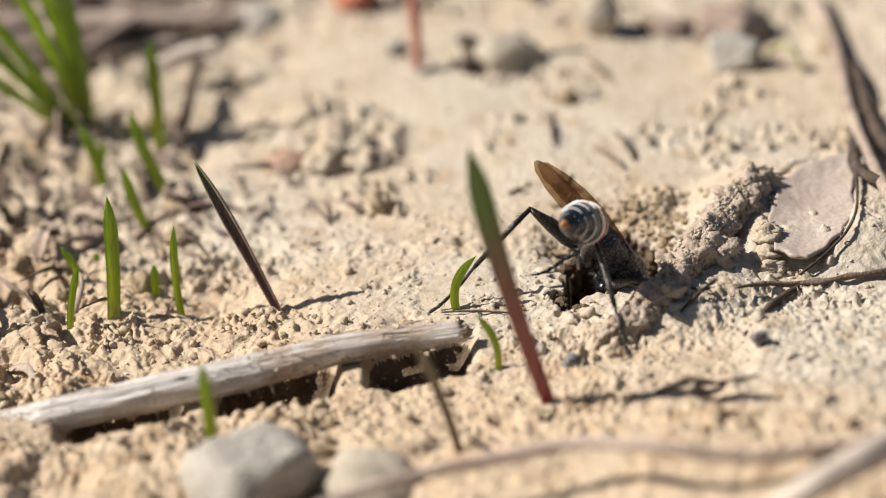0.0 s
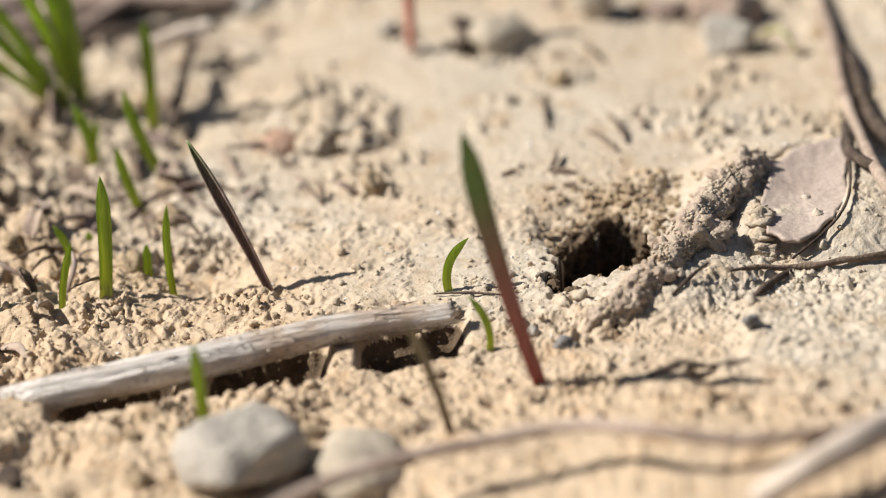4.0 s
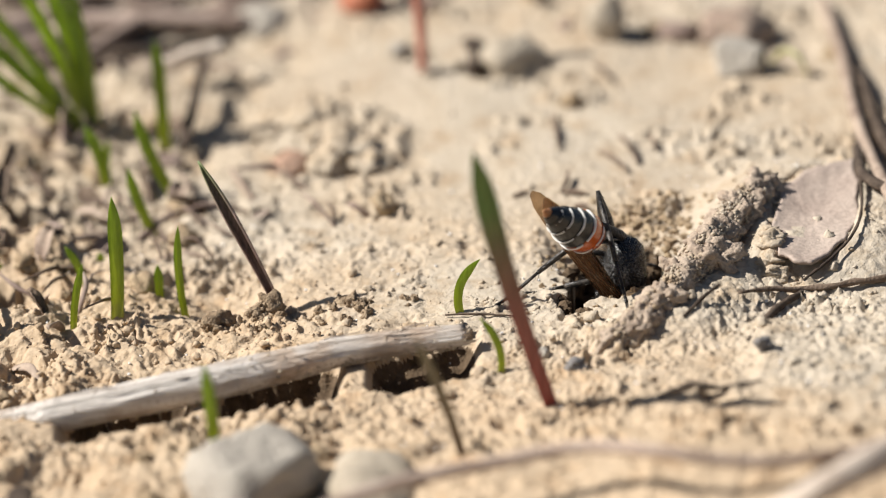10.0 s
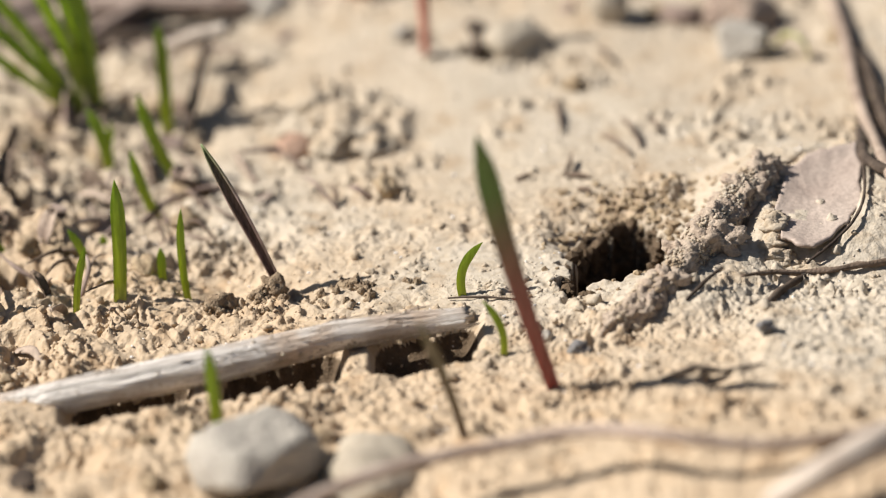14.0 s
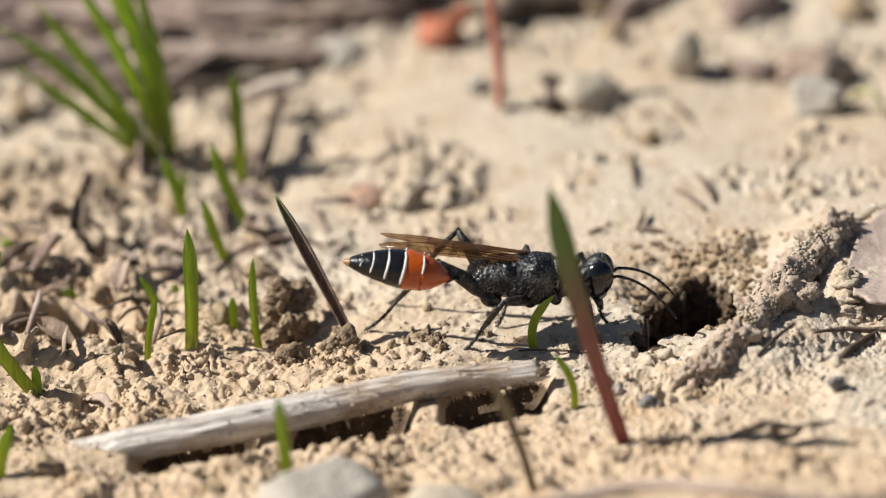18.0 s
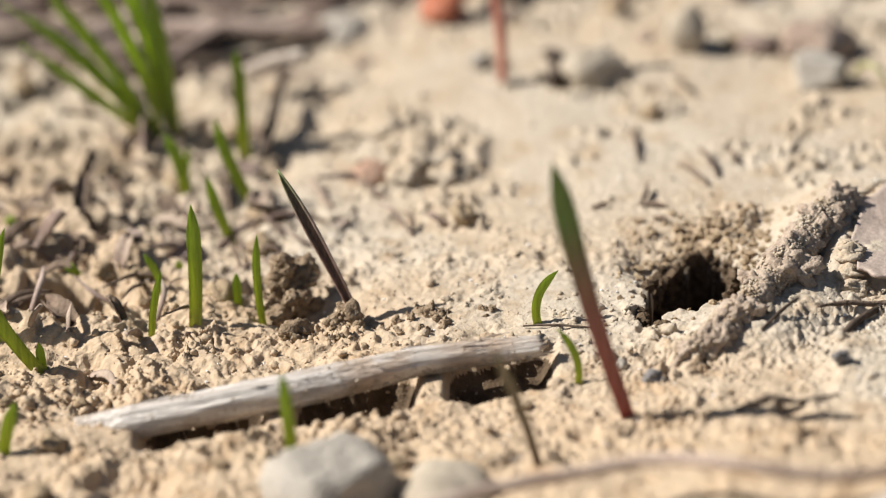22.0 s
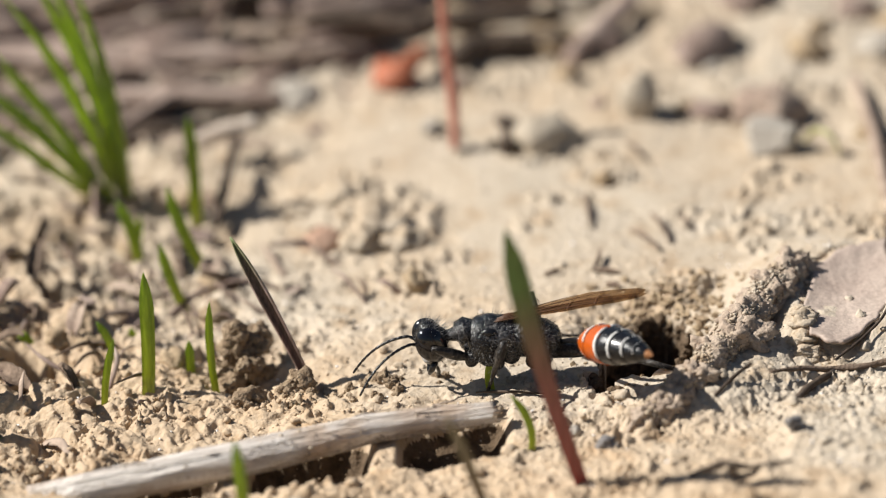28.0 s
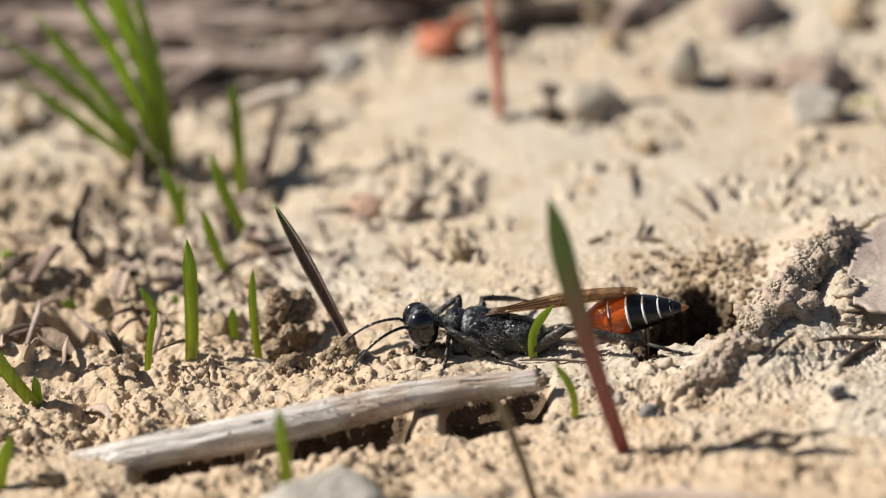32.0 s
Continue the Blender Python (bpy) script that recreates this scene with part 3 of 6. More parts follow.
YELLOWLEAF = two_tone("yellow_green_leaf", (0.42, 0.42, 0.14), (0.62, 0.62, 0.28), 400, 0.6, 0.3, 6.0, 0.0001)
PINKSTEM = two_tone("reddish_stem", (0.50, 0.17, 0.11), (0.62, 0.30, 0.22), 400, 0.6, 0.3, 6.0, 0.0001)
CLOD = two_tone("soil_clod", (0.30, 0.215, 0.135), (0.48, 0.37, 0.24), 900, 0.95, 0.1, 5.0, 0.0002)


def limb(name, path, radii, material, label, category, lumps=0.12, seed=1, segs=12, fine=6, squash=1.0, group="", grit=0.0):
    """A twig along path (mm), resampled smoothly, with its origin at its first point."""
    pts = [Vector(p) for p in path]
    n = len(pts)
    out, rr = [], []
    for i in range(n - 1):
        p0, p1, p2, p3 = pts[max(i - 1, 0)], pts[i], pts[i + 1], pts[min(i + 2, n - 1)]
        for k in range(fine):
            t = k / fine
            out.append(0.5 * ((2 * p1) + (p2 - p0) * t + (2 * p0 - 5 * p1 + 4 * p2 - p3) * t * t + (3 * p1 - p0 - 3 * p2 + p3) * t ** 3))
            rr.append(lerp(radii[i], radii[i + 1], t))
    out.append(pts[-1])
    rr.append(radii[-1])
    o = out[0].copy()
    return thing(name, tube([p - o for p in out], rr, segs, squash, None, lumps, seed, True, grit), material, label, category, group, o)


# the bleached stem with its split, broken end and peeling fibres
def dry_stem():
    path = [Vector(p) for p in ((-28.02, -19.09, -2.40), (-25.17, -19.43, -1.72), (-20.34, -18.63, -1.03), (-15.17, -17.28, -0.47), (-11.03, -15.81, -0.10), (-7.20, -14.27, 0.23), (-2.97, -13.38, 0.50), (1.35, -12.91, 0.78))]
    o = path[0].copy()
    x = (path[-1] - o).normalized()
    y = Vector((0, 0, 1)).cross(x).normalized()
    frame_m = Matrix((x, y, x.cross(y))).transposed()
    root = new("dry_stalk")
    root.matrix_world = Matrix.Translation(o * MM) @ frame_m.to_4x4()
    loc = [frame_m.inverted() @ (p - o) for p in path]
    radii = [0.85, 1.0, 1.08, 1.1, 1.05, 0.95, 0.85, 0.74]
    pts, rr = [], []
    for i in range(len(loc) - 1):
        for k in range(9):
            pts.append(loc[i].lerp(loc[i + 1], k / 9))
            rr.append(lerp(radii[i], radii[i + 1], k / 9))
    segs = 48
    verts, faces = [], []
    for k, p in enumerate(pts):
        for j in range(segs):
            a = 2 * math.pi * j / segs
            ridge = 0.10 * noise.noise(Vector((p.x * 0.10, math.cos(a) * 3.4, math.sin(a) * 3.4))) + 0.07 * noise.noise(Vector((p.x * 0.35, math.cos(a) * 7, math.sin(a) * 7)))
            slow = 0.10 * noise.noise(Vector((p.x * 0.22, math.cos(a), math.sin(a) + 7)))
            split = -0.30 * math.exp(-((a - 2.25 - 0.05 * math.sin(p.x)) / 0.06) ** 2) * smooth(15.0, 9.0, p.x)
            r = rr[k] * (1 + ridge + slow + float(split))
            bite = 0.0
            if k > len(pts) - 7 and math.sin(a) < 0.1:
                bite = 0.45 * (k - len(pts) + 7) / 7
            jag = 1.1 * noise.noise(Vector((math.cos(a) * 3, math.sin(a) * 3, 4))) if k == len(pts) - 1 else 0
            verts.append((p.x + jag, p.y + math.cos(a) * r, p.z + math.sin(a) * r * (1 - bite)))
    for k in range(len(pts) - 1):
        for j in range(segs):
            a, b = k * segs + j, k * segs + (j + 1) % segs
            faces.append((a, b, b + segs, a + segs))
    n0 = len(verts)
    verts.append(tuple(pts[0]))
    verts.append((pts[-1].x - 2.0, pts[-1].y, pts[-1].z))
    last = (len(pts) - 1) * segs
    for j in range(segs):
        faces.append((n0, (j + 1) % segs, j))
        faces.append((n0 + 1, last + j, last + (j + 1) % segs))
    part("wood", (verts, faces), DRYSTEM, root)
    rng = random.Random(5)
    for _ in range(26):
        k = rng.randrange(4, len(pts) - 8)
        a = rng.uniform(0.3, 2.8)
        p = pts[k]
        u = Vector((0, math.cos(a), math.sin(a)))
        s = p + u * rr[k] * 1.0
        e = s + Vector((rng.uniform(0.8, 2.4), 0, 0)) + u * rng.uniform(-0.02, 0.12)
        part("fibre", tube(curve_points(s, e, 4, u * 0.05), [0.02, 0.045, 0.05, 0.04, 0.01], 5), DRYSTEM, root)
    shapes = []
    for k in range(1300):
        i = rng.randrange(2, len(pts) - 2)
        a = rng.gauss(3.75, 0.45) if rng.random() < 0.75 else rng.uniform(0.2, 3.3)
        r = rng.uniform(0.025, 0.075) * (2.2 if rng.random() < 0.05 else 1)
        q = pts[i] + Vector((rng.uniform(-0.4, 0.4), math.cos(a) * rr[i], math.sin(a) * rr[i]))
        v, fc = stone_shape(r, r, r * 0.7, k, 0.5, 1)
        shapes.append(([(x_ + q.x, y_ + q.y, z_ + q.z) for x_, y_, z_ in v], fc))
    tagged(part("soil_crust", merge(*shapes), SOIL, root, "crumbs of dry soil stuck to the stalk"), kind="stuff")
    return tagged(root, "bleached dry plant stalk, split and hollow, lying on soil", "stem")


dry_stem()
def twig_stub():
    path = [(9.10, -14.9, 0.05), (9.75, -14.55, 0.95), (11.35, -13.40, 1.75), (13.05, -11.30, 2.35), (14.75, -8.75, 2.85), (16.05, -6.20, 3.35), (17.30, -3.55, 3.55), (18.75, -0.55, 3.85), (20.35, 2.05, 4.15)]
    radii = [0.55, 0.78, 0.92, 0.98, 1.02, 1.32, 1.08, 1.28, 1.12]
    ob = limb("twig_stub", path, radii, TWIGCLAY, "thick broken twig coated with dry clay, beside the burrow", "twig", 0.5, 3, 64, 24, 1.0, "", 0.35)
    rng = random.Random(17)
    shapes = []
    pts = [Vector(p) - Vector(path[0]) for p in path]
    # clay crumbs stuck to the bark, thickest on its middle
    for k in range(2600):
        f = rng.uniform(1.2, len(pts) - 1.02)
        if f < 2.4 and rng.random() < 0.6:
            continue
        i = int(f)
        p = pts[i].lerp(pts[i + 1], f - i)
        d = (pts[i + 1] - pts[i]).normalized()
        u = Vector((rng.gauss(0, 1), rng.gauss(0, 1), rng.gauss(0.6, 1)))
        u = (u - d * d.dot(u)).normalized()
        r = rng.uniform(0.05, 0.15) * (2.0 if rng.random() < 0.06 else 1)
        q = p + u * lerp(radii[i], radii[i + 1], f - i) * rng.uniform(0.86, 1.06)
        v, fc = stone_shape(r, r, r * 0.8, k, 0.6, 1)
        shapes.append(([(a + q.x, b_ + q.y, c_ + q.z) for a, b_, c_ in v], fc))
    tagged(part("clay_crust", merge(*shapes), SOIL, ob, "crumbs of dry clay stuck to the bark"), kind="stuff")
    part("broken_end", stone_shape(1.25, 0.95, 1.15, 33, 0.7, 4), TWIGCLAY, ob, "splintered end of the twig", at=pts[-1] + Vector((-0.1, 0, 0.1)))
    for i, off, r, seed in ((5, (0.75, -0.85, 0.1), 1.25, 35), (5, (0.1, 0.2, 0.7), 0.95, 36), (3, (0.35, -0.4, 0.45), 0.95, 37), (4, (-0.55, 0.2, 0.45), 0.9, 39), (7, (-0.3, -0.3, 0.6), 1.05, 41), (7, (0.7, -0.6, 0.0), 0.9, 42), (2, (0.5, -0.3, 0.2), 0.8, 43), (6, (0.4, -0.6, 0.2), 0.8, 45)):
        at = pts[i] + Vector(off)
        part("clay_lump", stone_shape(r, r * 0.85, r * 0.75, seed, 0.85, 4), TWIGCLAY, ob, "lump of clay on the twig", at=at)
    # splinters at the broken end
    for k in range(9):
        a = rng.uniform(0, 6.28)
        c = pts[-1] + Vector((math.cos(a) * 0.7, 0.2, math.sin(a) * 0.8))
        part("splinter", tube([c, c + Vector((0.35, 0.5, 0.1)), c + Vector((0.7 + rng.uniform(0, 0.5), 0.8, rng.uniform(-0.2, 0.4)))], [0.14, 0.1, 0.02], 6), ROOTDARK, ob)


twig_stub()


def flake():
    rim = [Vector(p) for p in ((22.54, -8.04, 2.64), (24.45, -6.11, 3.72), (26.24, -2.55, 4.39), (26.71, 6.19, 4.11), (24.13, 5.01, 4.48), (21.78, 2.33, 4.27), (20.44, -3.76, 4.53), (20.64, -6.86, 3.86))]
    o = rim[0].copy()
    mid = sum(rim, Vector()) / len(rim)
    verts, faces = [], []
    n, rings, around = len(rim), 14, 96
    for side in (0, 1):
        for r in range(rings):
            for j in range(around):
                f = j / around * n
                i = int(f)
                e = rim[i].lerp(rim[(i + 1) % n], f - i)
                e = e + (e - mid) * (0.09 * noise.noise(e * 0.6 + Vector((3, 1, 0))) + 0.05 * noise.noise(e * 1.9))
                k = (r + 0.04) / (rings - 1 + 0.04)
                p = mid.lerp(e, k)
                z = 0.2 * mid.z + 0.18 + 0.30 * k * k + 0.15 * noise.noise(p * 0.4) + 0.06 * noise.noise(p * 1.6) - 0.25 * side
                verts.append((p.x - o.x, p.y - o.y, z - o.z))
    # it lies along the even slope of the clay beneath
    flat = np.array([(v[0] + o.x, v[1] + o.y, 1.0) for v in verts])
    lie = flat @ np.linalg.lstsq(flat, relief(flat[:, 0], flat[:, 1]), rcond=None)[0]
    verts = [(v[0], v[1], v[2] + float(h) - 0.2 * mid.z + 0.05) for v, h in zip(verts, lie)]
    for side in (0, 1):
        k0 = side * rings * around
        for r in range(rings - 1):
            for j in range(around):
                a, b = k0 + r * around + j, k0 + r * around + (j + 1) % around
                faces.append((a, b, b + around, a + around) if not side else (a + around, b + around, b, a))
        faces.append(tuple(k0 + j for j in range(around)))
    e0, e1 = (rings - 1) * around, (2 * rings - 1) * around
    for j in range(around):
        faces.append((e0 + j, e0 + (j + 1) % around, e1 + (j + 1) % around, e1 + j))
    ob = thing("leaf_flake", (verts, faces), FLAKE, "dry pinkish leaf flake pressed into the clay", "leaf", "", o)
    # clay caked over its rim
    rng = random.Random(23)
    for i in (0, 7, 6, 5, 4):
        for k in range(7):
            e = rim[i].lerp(rim[i - 1], k / 7)
            e = e + (e - mid) * 0.03
            r = rng.uniform(0.35, 0.65)
            h = height(e.x, e.y)
            part("clay_rim", stone_shape(r * 1.3, r, r * 0.7, 200 + 10 * i + k, 0.8, 3), SOIL, ob, at=(e.x - o.x + rng.gauss(0, 0.12), e.y - o.y + rng.gauss(0, 0.2), h - o.z + 0.12 * r))
    return ob


flake()
# dark strip added to draw the crack round the flake's lower right edge
limb("rootlet", [(22.22, -8.50, 2.53), (23.19, -7.86, 3.01), (24.17, -7.06, 3.52), (25.58, -5.28, 4.30), (26.37, -2.25, 4.71), (26.74, 3.82, 4.84)], [0.07, 0.11, 0.10, 0.10, 0.10, 0.16], TWIGDARK, "thin dark strip standing in for the crack along a leaf flake", "root", 0.4, 5, 8)
limb("root", [(27.17, 40.11, 2.50), (27.66, 28.07, 2.93), (27.63, 18.40, 3.10), (28.01, 10.32, 3.22), (28.29, -2.03, 5.43), (29.85, -5.25, 4.10)], [0.42, 0.42, 0.4, 0.42, 0.45, 0.4], TWIGBROWN, "grey brown dead root lying over cracked clay", "root", 0.25, 6, 12)
# dark limb added in the shape of the shadow and pit beside the root
limb("root", [(27.83, 30.85, 2.24), (28.80, 23.49, 2.67), (29.19, 14.64, 2.61), (30.47, 8.12, 2.95)], [0.3, 0.45, 0.55, 0.5], TWIGDARK, "dark limb standing in for the shadow beside a paler root", "root", 0.3, 7, 10)
limb("root", [(27.39, 12.60, 2.65), (26.86, 2.32, 5.10), (28.42, -0.75, 5.24)], [0.3, 0.4, 0.35], TWIGDARK, "short dark forked root end", "root", 0.4, 8, 9)
limb("root", [(17.98, -10.95, 2.80), (19.84, -9.85, 2.53), (22.40, -9.12, 2.19), (24.91, -8.99, 2.50), (28.53, -8.38, 2.87)], [0.1, 0.16, 0.2, 0.22, 0.24], ROOTDARK, "thin brown root half buried in the crust", "root", 0.5, 9, 9)
# the darkness of the crust crack, added as a strip of its own
limb("rootlet", [(18.25, -16.12, 1.93), (19.25, -13.65, 1.90), (20.55, -11.13, 1.94), (22.08, -9.60, 2.16)], [0.12, 0.24, 0.26, 0.2], TWIGDARK, "dark strip standing in for a crack in the crust", "root", 0.3, 10, 7)
# dark lumpy strip laid across the front soil
limb("rootlet", [(12.42, -23.33, 1.74), (14.36, -23.06, 2.30), (16.23, -23.23, 2.31), (18.72, -22.51, 2.44)], [0.12, 0.28, 0.12, 0.07], TWIGDARK, "thin dark strip on the soil", "root", 0.5, 11, 8)
limb("rootlet", [(14.33, -13.16, 2.09), (15.61, -12.10, 2.97), (16.76, -10.88, 3.35)], [0.08, 0.13, 0.06], TWIGDARK, "short dark rootlet beside the clay-coated twig", "root", 0.3, 12, 7)
limb("rootlet", [(-0.50, -8.51, 0.04), (1.65, -8.88, 0.30), (4.34, -9.57, 0.44)], [0.06, 0.09, 0.05], TWIGDARK, "thin dark rootlet near the curved seedlings", "root", 0.3, 13, 6)
for n_, path_ in enumerate((
        ((11.44, 16.75, 1.60), (12.60, 12.49, 1.35)), ((10.10, 14.89, 1.22), (11.77, 10.92, 1.53)), ((7.79, 10.78, 1.53), (7.21, 8.24, 1.07)), ((7.36, 8.41, 1.08), (9.00, 7.53, 1.31)),
        ((8.13, 6.01, 1.16), (9.02, 5.30, 1.23)), ((6.79, 21.14, 1.08), (7.22, 15.78, 1.05)), ((4.02, 8.39, 0.75), (5.09, 8.45, 1.05)), ((13.46, 16.58, 1.68), (13.85, 14.66, 1.32)),
        ((11.10, 27.64, 1.37), (9.96, 29.82, 1.57)), ((-7.93, 7.74, -0.62), (-8.56, 9.97, -0.38)), ((-19.38, 3.86, -1.75), (-20.38, 7.61, -1.83)), ((-26.32, -6.26, -1.84), (-27.14, -9.27, -1.98)))):
    a_, b_ = Vector(path_[0]), Vector(path_[1])
    limb("rootlet", [a_, a_.lerp(b_, 0.5) + Vector((0.15, 0, 0.1)), b_], [0.12, 0.18, 0.08], ROOTDARK, "short dark plant fibre stuck in the clay", "root", 0.4, 20 + n_, 7, 4, 1.0, "dark fibres in the clay")

# blurred twigs and stones in the foreground
limb("twig", [(-13.0, -43.0, 1.2), (-8.2, -40.3, 2.7), (-3.2, -38.2, 3.7), (2.4, -36.6, 4.2), (7.32, -36.32, 5.06), (11.72, -38.67, 6.00), (16.52, -39.06, 5.55), (20.78, -37.91, 5.31), (26.06, -33.67, 4.19)], [0.3, 0.42, 0.42, 0.4, 0.4, 0.38, 0.36, 0.34, 0.3], TWIGPINK, "long pale curved twig lying over stones", "twig", 0.15, 14, 12)
limb("twig", [(17.49, -44.13, 4.47), (20.61, -43.68, 6.39), (23.97, -41.02, 6.94), (28.51, -34.49, 5.71)], [0.7, 0.85, 0.95, 0.95], TWIGPALE, "thick pale twig lying on the soil", "twig", 0.15, 15, 14)


def stone(at, radii, seed, material, label, name="stone", sink=0.3, flat=0.0, turn=0.0, rough=0.22, group="", level=3, faceted=False):
    z = height(at[0], at[1])
    shape = facet_shape(*radii, seed) if faceted else stone_shape(*radii, seed, rough, level, flat)
    ob = thing(name, shape, material, label, "stone", group, (at[0], at[1], z + radii[2] * (1 - 2 * sink)))
    ob.rotation_euler = (0, 0, turn)
    return ob


stone((-11.7, -31.6), (4.0, 4.8, 2.6), 4, STONEGREY, "flat grey angular stone beside a pale twig", sink=0.2, turn=0.3, faceted=True)
stone((-4.7, -31.6), (3.0, 3.8, 1.9), 9, STONEPALE, "pale rounded stone half sunk in soil", sink=0.36, rough=0.35)
stone((19.06, -17.97), (0.62, 0.6, 0.42), 13, PEBBLE, "small dark angular pebble on soil", "pebble", rough=0.7)
stone((7.65, -17.12), (0.6, 0.6, 0.4), 14, PEBBLE, "small bluish pebble on the soil", "pebble", rough=0.7)
stone((-25.68, -29.78), (0.8, 1.4, 0.25), 15, TWIGDARK, "dark bark chip on the soil", "bark_chip", sink=0.1)
stone((5.67, -14.72), (0.42, 0.5, 0.35), 16, STONEGREY, "small pale pebble on the soil", "pebble")

# ---- the blurred background ----
limb("leaf_bit", [(22.7, 27.9, 2.5), (23.5, 27.6, 3.5), (24.6, 27.0, 3.2), (25.1, 26.6, 2.0)], [0.25, 0.5, 0.5, 0.2], YELLOWLEAF, "withered yellow-green leaf bit beside a grey stone", "leaf", 0.3, 61, 9, 5, 0.3)
stone((11.06, 35.03), (1.5, 1.6, 2.2), 21, STONEPALE, "white upright pebble behind the burrow", sink=0.3)
stone((4.25, 31.72), (2.3, 2.6, 1.8), 22, STONEPALE, "pale rounded stone behind the burrow", sink=0.46, rough=0.5)
stone((20.56, 28.84), (2.5, 2.6, 1.7), 23, STONEGREY, "bluish grey stone behind the burrow", sink=0.3, faceted=True)
stone((-14.19, 43.72), (2.0, 2.6, 1.2), 24, STONEGREY, "grey pebble among litter", sink=0.4)
stone((20.71, 34.83), (2.6, 2.6, 1.6), 25, TWIGBROWN, "brown lump of bark on the soil", "bark_lump", sink=0.36, rough=0.5)
stone((-11.16, 17.59), (1.5, 1.8, 1.0), 26, REDSTONE, "reddish stone beside broken clods", sink=0.42)
for n_, (at_, r_) in enumerate((((-10.52, 24.14), 2.0), ((-11.85, 25.57), 1.5), ((-8.71, 21.07), 1.7), ((-7.27, 18.52), 2.3), ((-5.67, 16.78), 2.0), ((-8.40, 16.63), 1.6), ((-11.89, 15.94), 1.4), ((-12.93, 22.54), 1.2))):
    stone(at_, (r_ * 0.75, r_ * 0.8, r_ * 0.55), 50 + n_, SOIL, "brown broken clod of dry soil", "large_clod", sink=0.6, rough=0.8, group="broken clods")
stone((-7.02, 44.37), (1.6, 2.0, 1.2), 27, ORANGE, "orange leaf fragment curled on the soil", "leaf_chip", sink=0.2)
limb("leaf_chip", [(-7.41, 43.12, 0.80), (-6.15, 43.63, 1.72), (-4.51, 47.45, 1.97)], [0.5, 0.9, 0.4], ORANGE, "orange dry leaf strip on the soil", "leaf", 0.2, 28, 9, 5, 0.4)
limb("stem", [(-2.18, 31.19, 0.42), (-2.34, 31.65, 3.82), (-2.87, 32.15, 7.53), (-3.27, 32.65, 12.50)], [0.34, 0.4, 0.36, 0.3], PINKSTEM, "upright reddish plant stem standing in soil", "stem", 0.1, 29, 9)
limb("stick", [(-2.59, 46.52, 1.30), (-0.04, 48.20, 1.87), (5.71, 48.38, 2.18)], [0.8, 1.0, 0.8], TWIGDARK, "dark stick lying behind the soil", "twig", 0.25, 30, 10)
limb("stick", [(6.33, 46.34, 1.39), (8.31, 49.74, 2.13), (10.98, 54.04, 3.27)], [0.8, 0.9, 0.9], LITTER, "brown stick lying behind the soil", "twig", 0.25, 31, 10)
limb("stick", [(-21.40, 32.84, 0.1), (-19.02, 33.20, 0.8), (-16.65, 33.49, 1.3)], [0.4, 0.62, 0.6], TWIGPALE, "pale broken twig behind the seedlings", "twig", 0.2, 32, 12)
limb("stick", [(-18.84, 20.69, -1.2), (-18.43, 25.81, 0.0), (-18.00, 33.23, 0.6)], [0.32, 0.4, 0.34], TWIGDARK, "dark twig in the shade behind the seedlings", "twig", 0.25, 33, 9)
# added piece whose dark colour fills in for the dark gap by the stone
limb("stick", [(1.40, 29.67, 0.92), (1.81, 31.95, 1.74), (1.00, 34.04, 1.55)], [0.5, 0.7, 0.4], TWIGDARK, "short dark piece standing in for the gap beside a stone", "twig", 0.3, 34, 9)


def litter():
    rng = random.Random(11)
    for a, b, r in (((-70, 40, 2.5), (-13, 60, 3.4), 3.6), ((-62, 50, 4.0), (-4, 72, 4.5), 3.0), ((-56, 38, 1.4), (-20, 46, 1.9), 1.7), ((-30, 44, 1.5), (-8, 57, 1.6), 1.3), ((-70, 60, 6.0), (0, 86, 6.0), 4.0)):
        a, b = [(p[0], p[1] - LEAN * p[0], p[2] + SLOPE * p[0]) for p in (a, b)]
        mid_ = (Vector(a) + Vector(b)) / 2 + Vector((0, 1.5, 0.4))
        limb("wood_piece", [a, mid_, b], [r, r * 1.1, r * 0.8], LITTER, "weathered brown piece of wood in the litter", "wood", 0.35, r, 22, 14)
    for k in range(230):
        x = rng.uniform(-64, 2)
        y = 33 + max(x + 24, -2) * 1.1 + abs(rng.gauss(0, 9)) - LEAN * x
        r = rng.uniform(0.3, 0.9)
        a = rng.gauss(0.45, 0.4)
        ln = rng.uniform(6, 20)
        z = height(x, y) + rng.uniform(0.2, 4.0) * float(smooth(35, 52, y + LEAN * x))
        z = float(z) + 0.2
        d = Vector((math.cos(a) * ln, math.sin(a) * ln, rng.uniform(-0.8, 0.8)))
        limb("dry_straw", [(x, y, z), Vector((x, y, z)) + d * 0.5 + Vector((0, rng.uniform(-1, 1), 0.4)), Vector((x, y, z)) + d], [r * 0.8, r, r * 0.7], rng.choice((LITTER, LITTER, TWIGBROWN, TWIGDARK)),
             "brown dry plant straw in a heap of litter", "straw", 0.2, k, 8, 4, rng.uniform(0.5, 1), "straws of the litter heap")


